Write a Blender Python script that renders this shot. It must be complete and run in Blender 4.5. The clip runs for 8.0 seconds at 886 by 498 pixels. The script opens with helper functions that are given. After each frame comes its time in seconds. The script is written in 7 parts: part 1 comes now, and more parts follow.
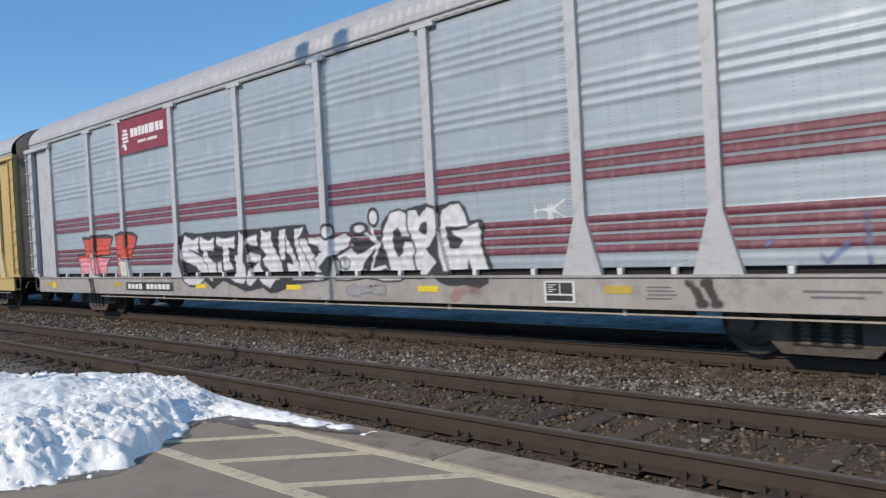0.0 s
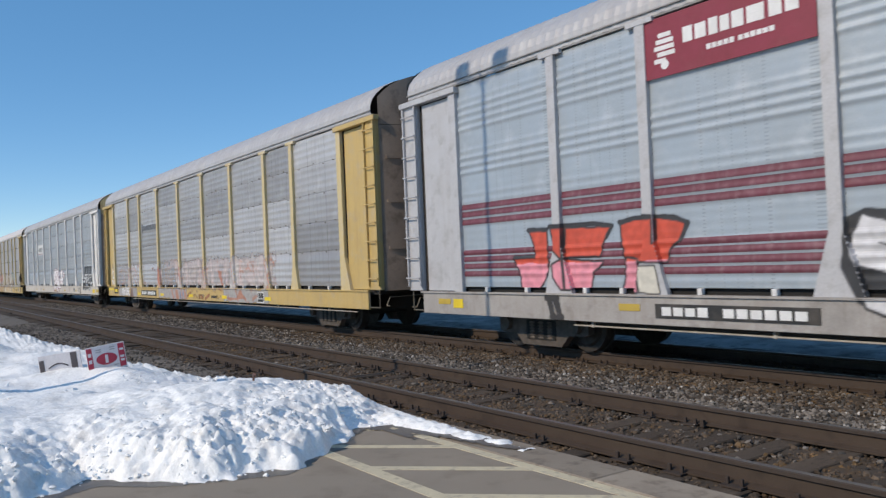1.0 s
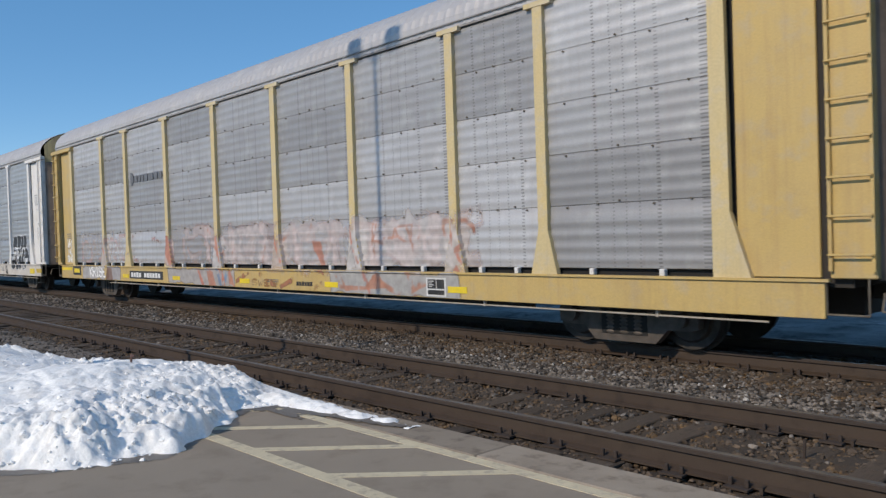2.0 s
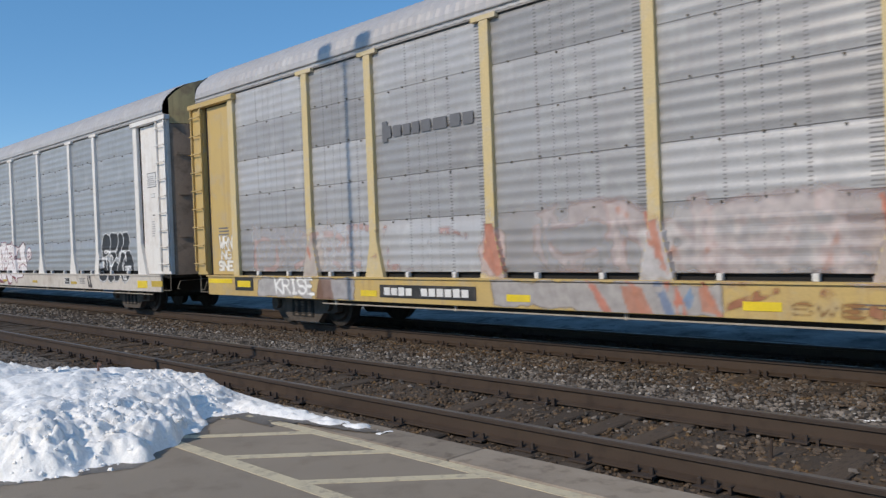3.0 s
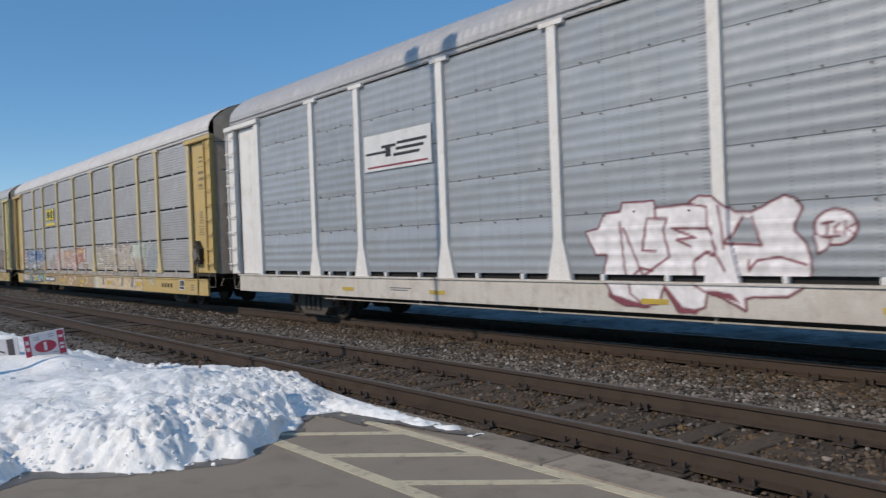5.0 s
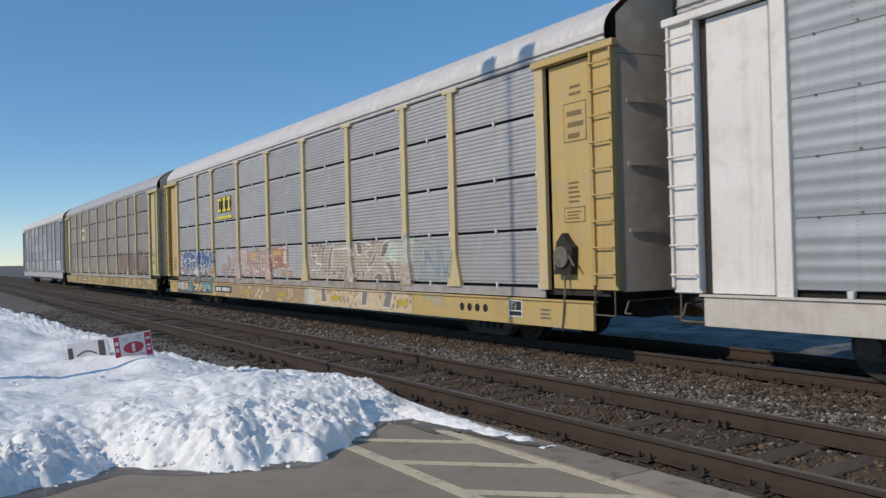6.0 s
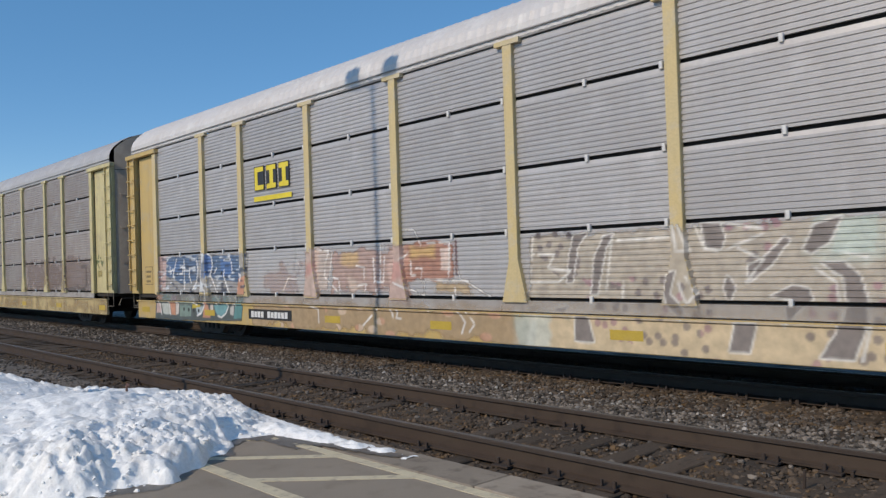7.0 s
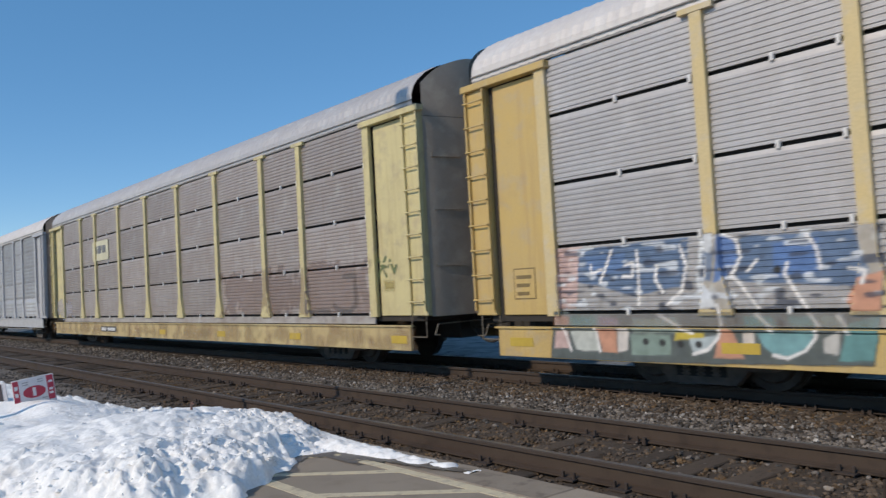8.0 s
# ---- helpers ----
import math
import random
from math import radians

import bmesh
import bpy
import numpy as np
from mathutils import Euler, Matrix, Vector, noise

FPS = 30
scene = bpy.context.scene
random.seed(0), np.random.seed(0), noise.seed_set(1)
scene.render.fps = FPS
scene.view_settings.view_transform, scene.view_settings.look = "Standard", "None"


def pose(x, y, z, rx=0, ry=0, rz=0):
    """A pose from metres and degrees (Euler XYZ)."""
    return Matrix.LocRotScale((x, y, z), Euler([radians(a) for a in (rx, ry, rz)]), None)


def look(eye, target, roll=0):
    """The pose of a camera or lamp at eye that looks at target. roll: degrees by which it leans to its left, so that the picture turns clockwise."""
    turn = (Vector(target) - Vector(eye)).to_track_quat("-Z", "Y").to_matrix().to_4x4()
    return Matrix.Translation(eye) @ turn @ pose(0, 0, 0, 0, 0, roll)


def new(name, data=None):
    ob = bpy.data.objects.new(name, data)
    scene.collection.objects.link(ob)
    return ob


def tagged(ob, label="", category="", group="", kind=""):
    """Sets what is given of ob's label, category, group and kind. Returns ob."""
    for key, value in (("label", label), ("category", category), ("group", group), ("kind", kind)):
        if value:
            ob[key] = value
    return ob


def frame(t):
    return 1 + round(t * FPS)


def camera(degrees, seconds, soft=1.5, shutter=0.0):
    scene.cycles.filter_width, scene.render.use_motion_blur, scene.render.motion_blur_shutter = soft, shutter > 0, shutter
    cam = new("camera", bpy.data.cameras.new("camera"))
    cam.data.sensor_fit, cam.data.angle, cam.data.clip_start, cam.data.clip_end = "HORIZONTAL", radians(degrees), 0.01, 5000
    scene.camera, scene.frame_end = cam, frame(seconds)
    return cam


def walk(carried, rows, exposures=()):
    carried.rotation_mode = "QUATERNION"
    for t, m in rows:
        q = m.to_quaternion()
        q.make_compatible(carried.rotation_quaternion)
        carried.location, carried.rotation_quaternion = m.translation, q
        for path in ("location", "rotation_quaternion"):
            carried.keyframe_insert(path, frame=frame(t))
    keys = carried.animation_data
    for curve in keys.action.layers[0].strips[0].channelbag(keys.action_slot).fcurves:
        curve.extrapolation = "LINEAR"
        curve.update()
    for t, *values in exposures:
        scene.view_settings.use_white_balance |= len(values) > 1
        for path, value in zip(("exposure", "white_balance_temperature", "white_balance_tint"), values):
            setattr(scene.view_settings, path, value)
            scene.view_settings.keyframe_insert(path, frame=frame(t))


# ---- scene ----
# World: x along the railway (the train runs towards +x), y across it, z = 0 at the rail heads.
# time, heading, tilt and roll of the hand-held camera, and where it is held
HELD = [
    (0.0, 44.02, -0.95, -3.01, -0.004, -0.007, 1.589),
    (0.3, 45.59, -1.09, -3.31, 0.001, -0.002, 1.596),
    (0.5, 47.29, -0.63, -3.36, 0.004, 0.001, 1.602),
    (0.8, 52.74, 0.10, -2.30, -0.001, -0.053, 1.592),
    (1.0, 54.93, 0.80, -2.37, -0.004, -0.089, 1.586),
    (1.2, 56.44, 0.27, -2.35, -0.008, -0.077, 1.592),
    (2.3, 45.19, -0.95, -1.55, 0.028, -0.033, 1.590),
    (2.5, 45.49, -0.32, -1.25, 0.023, -0.042, 1.589),
    (2.8, 44.61, -0.47, -1.48, 0.029, -0.044, 1.585),
    (3.0, 45.30, -0.69, -2.15, 0.032, -0.045, 1.583),
    (3.3, 49.26, -0.33, -2.34, 0.025, -0.088, 1.576),
    (3.5, 51.46, -0.71, -2.21, 0.021, -0.117, 1.571),
    (3.8, 52.75, -0.84, -2.62, 0.015, -0.076, 1.580),
    (4.0, 52.06, -0.33, -2.29, 0.011, -0.048, 1.586),
    (4.2, 49.51, -0.67, -2.54, 0.021, -0.041, 1.587),
    (4.5, 47.75, -0.53, -3.23, 0.037, -0.031, 1.590),
    (4.8, 47.28, -0.59, -1.59, 0.003, -0.081, 1.607),
    (5.0, 51.17, -0.52, -2.15, -0.020, -0.114, 1.618),
    (5.2, 57.15, 0.29, -1.50, -0.005, -0.115, 1.610),
    (6.3, 55.75, 0.63, -1.33, 0.007, -0.102, 1.614),
    (6.5, 53.57, 0.80, -0.44, -0.004, -0.085, 1.616),
    (6.8, 50.12, -0.89, -2.63, 0.013, -0.059, 1.609),
    (7.0, 47.12, 0.91, -1.81, 0.024, -0.041, 1.604),
    (7.2, 44.26, 1.74, -1.83, 0.015, -0.039, 1.600),
    (7.5, 43.32, 0.81, -2.85, 0.002, -0.036, 1.595),
    (7.8, 45.55, 2.52, -3.05, -0.022, -0.082, 1.567),
    (8.0, 50.47, 2.49, -3.14, -0.037, -0.112, 1.548),
]


def aim(yaw, pitch, roll, x, y, z):
    return pose(x, y, z, 90 + pitch, 0, yaw) @ pose(0, 0, 0, 0, 0, roll)


cam = camera(58.16, 8.0, soft=1.35, shutter=0.07)
walk(cam, [(row[0], aim(*row[1:])) for row in HELD], exposures=[(0.0, -0.36, 7700, 11), (1.2, -0.45, 7700, 11), (2.5, -0.50, 7700, 11), (4.0, -0.54, 7700, 11), (5.0, -0.66, 7700, 11), (6.5, -0.64, 7700, 11), (7.5, -0.53, 7700, 11), (8.0, -0.52, 7700, 11)])

# ---- sky, sun, exposure ----
SUN_UP = 35.0
SUN_SIDE = 2.2                                   # metres sideways in 40
world = bpy.data.worlds.new("sky")
scene.world = world
world.use_nodes = True
wn = world.node_tree
sky = wn.nodes.new("ShaderNodeTexSky")
sky.sky_type = "NISHITA"
sky.sun_disc = False
sky.sun_elevation = radians(SUN_UP)
sky.sun_rotation = radians(180)
sky.altitude = 2800
sky.air_density, sky.dust_density, sky.ozone_density = 0.95, 0.0, 1.7
deep = wn.nodes.new("ShaderNodeHueSaturation")
deep.inputs["Saturation"].default_value = 1.27
deep.inputs["Hue"].default_value = 0.5
wn.links.new(sky.outputs[0], deep.inputs["Color"])
clear = wn.nodes.new("ShaderNodeMix")             # evens out the pale band above the horizon
clear.data_type = "RGBA"
clear.inputs[0].default_value = 0.38
clear.inputs[7].default_value = (0.62, 2.15, 4.7, 1)
wn.links.new(deep.outputs[0], clear.inputs[6])
wn.links.new(clear.outputs[2], wn.nodes["Background"].inputs[0])
wn.nodes["Background"].inputs[1].default_value = 0.235
sun = new("sun", bpy.data.lights.new("sun", "SUN"))
sun.data.energy, sun.data.angle, sun.data.color = 3.9, radians(0.55), (1.0, 0.95, 0.88)
sun.matrix_basis = look((0, -40, 40 * math.tan(radians(SUN_UP))), (SUN_SIDE, 0, 0))

# ---- layout ----
Y_NEAR, Y_FAR, Y_MAIN = 5.119, 6.674, 9.375      # near track's rails, train track's near rail
Y_CAR = 10.075                                   # centre line of the train
Z_PLAT = -0.10                                   # platform surface
SPEED, GAIN = 11.96, 0.059                        # the train, m/s and m/s2 (about t = 4 s)
SWAY = [(0.0, 0.05), (0.5, -0.02), (1.0, -0.00), (1.5, 0.00), (2.2, -0.05), (2.5, -0.19), (3.0, 0.08), (3.5, 0.10), (4.0, 0.06), (4.5, -0.01), (5.0, -0.09), (5.5, 0.00), (6.2, 0.00), (6.5, 0.04), (7.0, 0.04), (7.5, -0.00), (8.0, -0.05)]


def run(t):
    """How far the train has come, with the small surges between its cars."""
    return SPEED * (t - 4) + GAIN * (t - 4) ** 2 / 2 + float(np.interp(t, [q[0] for q in SWAY], [q[1] for q in SWAY]))


# ---- materials ----
def shade(name, colours, rough=0.6, metal=0.0, scale=6.0, fine=60.0, bump=0.15, streak=None, per=0.0,
          grime=0.0, grime_colour=(0.05, 0.04, 0.03), spec=0.5, island=False, stretch=(1, 1, 1)):
    """Colours mixed by coarse and fine noise; streaks run down; per: tone change from piece to piece."""
    m = bpy.data.materials.new(name)
    m.use_nodes = True
    nt = m.node_tree
    N, L = nt.nodes, nt.links
    b = N["Principled BSDF"]
    b.inputs["Metallic"].default_value = metal
    b.inputs["Specular IOR Level"].default_value = spec
    co = N.new("ShaderNodeTexCoord")
    mp = N.new("ShaderNodeMapping")
    mp.inputs["Scale"].default_value = stretch
    L.new(co.outputs["Object"], mp.inputs[0])

    def tex(s, detail, src=None, rough_=0.6):
        n = N.new("ShaderNodeTexNoise")
        n.inputs["Scale"].default_value, n.inputs["Detail"].default_value = s, detail
        n.inputs["Roughness"].default_value = rough_
        L.new((src or mp).outputs[0], n.inputs["Vector"])
        return n.outputs["Fac"]

    def mix(kind, fac, a, c):
        n = N.new("ShaderNodeMix")
        n.data_type, n.blend_type = "RGBA", kind
        for sock, val in ((n.inputs[0], fac), (n.inputs[6], a), (n.inputs[7], c)):
            if hasattr(val, "links"):
                L.new(val, sock)
            elif isinstance(val, tuple):
                sock.default_value = (*val[:3], 1)
            else:
                sock.default_value = val
        return n.outputs[2]

    def remap(v, lo, hi, a=0.0, c=1.0):
        n = N.new("ShaderNodeMapRange")
        L.new(v, n.inputs[0])
        for i, x in enumerate((lo, hi, a, c)):
            n.inputs[1 + i].default_value = x
        return n.outputs[0]

    coarse, small = tex(scale, 6), tex(fine, 3)
    col = mix("MIX", remap(coarse, 0.35, 0.65), colours[0], colours[1])
    if len(colours) > 2:
        col = mix("MIX", remap(tex(scale * 2.7, 5), 0.52, 0.68), col, colours[2])
    col = mix("MULTIPLY", 1.0, col, mix("MIX", small, (0.78, 0.78, 0.78), (1.16, 1.16, 1.16)))
    if streak:
        mp2 = N.new("ShaderNodeMapping")
        mp2.inputs["Scale"].default_value = (9, 9, 0.35)
        L.new(co.outputs["Object"], mp2.inputs[0])
        col = mix("MIX", remap(tex(1.4, 5, mp2), 0.5, 0.8, 0.0, streak[0]), col, streak[1])
    if grime:
        col = mix("MIX", remap(tex(scale * 0.6, 7, None, 0.7), 0.52, 0.72, 0.0, grime), col, grime_colour)
    if per:
        if island:
            rnd = N.new("ShaderNodeNewGeometry").outputs["Random Per Island"]
        else:
            rnd = N.new("ShaderNodeObjectInfo").outputs["Random"]
        col = mix("MULTIPLY", 1.0, col, mix("MIX", rnd, (1 - per,) * 3, (1 + per,) * 3))
    L.new(col, b.inputs["Base Color"])
    L.new(remap(coarse, 0.3, 0.7, max(rough - 0.1, 0.05), min(rough + 0.1, 1.0)), b.inputs["Roughness"])
    if bump:
        n = N.new("ShaderNodeBump")
        n.inputs["Strength"].default_value, n.inputs["Distance"].default_value = bump, 0.02
        L.new(mix("MIX", 0.5, coarse, small), n.inputs["Height"])
        L.new(n.outputs[0], b.inputs["Normal"])
    return m


M = dict(
    asphalt=shade("asphalt", [(0.27, 0.222, 0.172), (0.30, 0.248, 0.195), (0.24, 0.195, 0.15)], 0.9, scale=1.2, fine=140, bump=0.35),
    concrete=shade("concrete", [(0.27, 0.22, 0.17), (0.32, 0.265, 0.21), (0.19, 0.15, 0.115)], 0.9, scale=2.2, fine=90, bump=0.4, per=0.12, grime=0.45, grime_colour=(0.12, 0.09, 0.07)),
    line=shade("worn line paint", [(0.64, 0.55, 0.38), (0.56, 0.48, 0.34), (0.40, 0.34, 0.26)], 0.85, scale=5, fine=120, bump=0.2),
    dirt=shade("stained ballast bed", [(0.050, 0.036, 0.026), (0.068, 0.050, 0.037), (0.10, 0.054, 0.022)], 0.95, scale=1.5, fine=45, bump=0.9),
    cinder=shade("dusty cinder shoulder", [(0.125, 0.105, 0.088), (0.155, 0.132, 0.112), (0.095, 0.078, 0.064)], 0.95, scale=0.9, fine=30, bump=0.7),
    stone=shade("ballast stone", [(0.165, 0.142, 0.122), (0.085, 0.072, 0.062)], 0.8, scale=3, fine=70, bump=0.2, per=0.9, island=True),
    stone_brown=shade("rusty ballast stone", [(0.112, 0.080, 0.056), (0.060, 0.043, 0.032), (0.145, 0.082, 0.032)], 0.9, scale=3, fine=70, bump=0.2, per=0.5, island=True),
    stone_pale=shade("pale ballast chip", [(0.42, 0.39, 0.36), (0.26, 0.24, 0.22)], 0.8, scale=3, fine=70, bump=0.2, per=0.6, island=True),
    ground=shade("gravelly ground", [(0.13, 0.115, 0.10), (0.17, 0.15, 0.13), (0.09, 0.08, 0.07)], 0.95, scale=0.4, fine=20, bump=0.5),
    tie=shade("creosoted oak tie", [(0.064, 0.044, 0.030), (0.086, 0.062, 0.045), (0.034, 0.024, 0.017)], 0.9, scale=3, fine=40, bump=0.5, per=0.3, stretch=(6, 1, 6)),
    rail=shade("rusted rail steel", [(0.054, 0.034, 0.023), (0.066, 0.044, 0.031), (0.038, 0.024, 0.016)], 0.75, 0.1, scale=2, fine=60, bump=0.15),
    rail_top=shade("worn rail head", [(0.16, 0.145, 0.135), (0.12, 0.105, 0.095)], 0.5, 0.5, scale=2, fine=60, bump=0.05),
    spike=shade("rusted spike iron", [(0.05, 0.035, 0.028), (0.07, 0.05, 0.04)], 0.85, 0.2, scale=20, bump=0.2),
    snow=shade("old bank snow", [(0.95, 0.94, 0.925), (0.92, 0.91, 0.895), (0.74, 0.72, 0.70)], 0.75, scale=1.6, fine=34, bump=0.7, spec=0.3),
    wet=shade("wet asphalt", [(0.10, 0.085, 0.074), (0.14, 0.122, 0.106)], 0.45, scale=2, fine=120, bump=0.2),
    old_snow=shade("dirty slush", [(0.20, 0.20, 0.20), (0.08, 0.078, 0.075), (0.03, 0.028, 0.026)], 0.8, scale=1.0, fine=18, bump=0.5),
    under=shade("sooty underframe steel", [(0.028, 0.024, 0.021), (0.042, 0.035, 0.03)], 0.85, 0.1, scale=4, bump=0.2),
    truck=shade("cast truck steel", [(0.12, 0.096, 0.08), (0.07, 0.058, 0.05)], 0.75, 0.1, scale=6, bump=0.3, grime=0.4),
    tread=shade("wheel steel", [(0.06, 0.05, 0.043), (0.04, 0.034, 0.029)], 0.6, 0.4, scale=8, bump=0.1),
    # near-black paints the shade inside slots, spring pockets and sill holes
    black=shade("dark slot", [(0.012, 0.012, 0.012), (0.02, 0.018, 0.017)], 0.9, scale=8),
    pipe=shade("pale conduit paint", [(0.45, 0.41, 0.36), (0.32, 0.28, 0.24)], 0.6, scale=4),
    lamp=shade("grey lamp post paint", [(0.25, 0.25, 0.25), (0.3, 0.3, 0.3)], 0.5, 0.3, scale=4),
)


# ---- mesh helpers ----
def part(name, bm, material, parent=None, label="", smooth=False):
    me = bpy.data.meshes.new(name)
    bm.to_mesh(me)
    bm.free()
    for mm in (material if isinstance(material, (list, tuple)) else [material]):
        me.materials.append(mm)
    if smooth:
        for p in me.polygons:
            p.use_smooth = True
    ob = new(name, me)
    ob.parent = parent
    if label:
        ob["label"] = label
    return ob


def again(ob, m, parent=None):
    """The same mesh once more, as an object of its own."""
    o = new(ob.name.split(".")[0], ob.data)
    o.parent = parent or ob.parent
    o.matrix_basis = m
    if "label" in ob:
        o["label"] = ob["label"]
    return o


def mesh_of(name, verts, faces, material, parent=None, label="", smooth=False, slots=None):
    me = bpy.data.meshes.new(name)
    me.from_pydata([tuple(v) for v in verts], [], [tuple(f) for f in faces])
    for mm in (material if isinstance(material, (list, tuple)) else [material]):
        me.materials.append(mm)
    if slots is not None:
        me.polygons.foreach_set("material_index", np.asarray(slots, dtype=np.int32))
    if smooth:
        me.polygons.foreach_set("use_smooth", [True] * len(me.polygons))
    me.update()
    ob = new(name, me)
    ob.parent = parent
    if label:
        ob["label"] = label
    return ob


def box(bm, x0, x1, y0, y1, z0, z1, bevel=0.0):
    g = bmesh.ops.create_cube(bm, size=1.0)
    vs = g["verts"]
    for v in vs:
        v.co = Vector(((x0 + x1) / 2 + v.co.x * (x1 - x0), (y0 + y1) / 2 + v.co.y * (y1 - y0), (z0 + z1) / 2 + v.co.z * (z1 - z0)))
    if bevel:
        es = list({e for v in vs for e in v.link_edges})
        bmesh.ops.bevel(bm, geom=es, offset=bevel, segments=1, affect="EDGES")
    return bm


def rod(bm, a, b, r, n=8, r2=None):
    a, b = Vector(a), Vector(b)
    d = b - a
    m = Matrix.Translation((a + b) / 2) @ d.to_track_quat("Z", "Y").to_matrix().to_4x4()
    bmesh.ops.create_cone(bm, cap_ends=True, segments=n, radius1=r, radius2=r if r2 is None else r2, depth=d.length, matrix=m)
    return bm


def prism(bm, pts, axis, a, b):
    """A closed outline (two coordinates) drawn out along an axis from a to b."""
    def at(p, s):
        return {"x": (s, p[0], p[1]), "y": (p[0], s, p[1]), "z": (p[0], p[1], s)}[axis]
    va = [bm.verts.new(at(p, a)) for p in pts]
    vb = [bm.verts.new(at(p, b)) for p in pts]
    n = len(pts)
    for i in range(n):
        bm.faces.new((va[i], va[(i + 1) % n], vb[(i + 1) % n], vb[i]))
    bm.faces.new(va[::-1])
    bm.faces.new(vb)
    bmesh.ops.recalc_face_normals(bm, faces=bm.faces)
    return bm


def lattice(x, y, seed=0):
    """Smooth value noise on arrays, 0 to 1."""
    xi, yi = np.floor(x).astype(np.int64), np.floor(y).astype(np.int64)
    fx, fy = x - xi, y - yi
    fx, fy = fx * fx * (3 - 2 * fx), fy * fy * (3 - 2 * fy)

    def h(a, b):
        v = (a * 374761393 + b * 668265263 + seed * 974634777) & 0xFFFFFFFF
        v = ((v ^ (v >> 13)) * 1274126177) & 0xFFFFFFFF
        return ((v ^ (v >> 16)) & 0xFFFF) / 65535.0
    return (h(xi, yi) * (1 - fx) + h(xi + 1, yi) * fx) * (1 - fy) + (h(xi, yi + 1) * (1 - fx) + h(xi + 1, yi + 1) * fx) * fy


def clods(x, y, seed=0):
    """Distance to the nearest scattered point on arrays: rounded lumps."""
    xi, yi = np.floor(x).astype(np.int64), np.floor(y).astype(np.int64)
    best = np.full(x.shape, 9.0)
    for i in (-1, 0, 1):
        for j in (-1, 0, 1):
            v = ((xi + i) * 374761393 + (yi + j) * 668265263 + seed * 69069) & 0xFFFFFFFF
            v = ((v ^ (v >> 13)) * 1274126177) & 0xFFFFFFFF
            px, py = (v & 0xFFFF) / 65535.0, ((v >> 16) & 0xFFFF) / 65535.0
            best = np.minimum(best, np.hypot(xi + i + px - x, yi + j + py - y))
    return best


def sheet(name, xs, ys, zf, material, **k):
    X, Y = np.meshgrid(xs, ys, indexing="ij")
    Z = zf(X, Y)
    nx, ny = X.shape
    idx = np.arange(nx * ny).reshape(nx, ny)
    faces = np.stack([idx[:-1, :-1], idx[1:, :-1], idx[1:, 1:], idx[:-1, 1:]], -1).reshape(-1, 4)
    keep = k.pop("keep", None)
    if keep is not None:
        faces = faces[keep(X, Y, Z)[:-1, :-1].ravel()]
    verts = np.stack([X, Y, Z], -1).reshape(-1, 3)
    return mesh_of(name, verts.tolist(), faces.tolist(), material, **k)


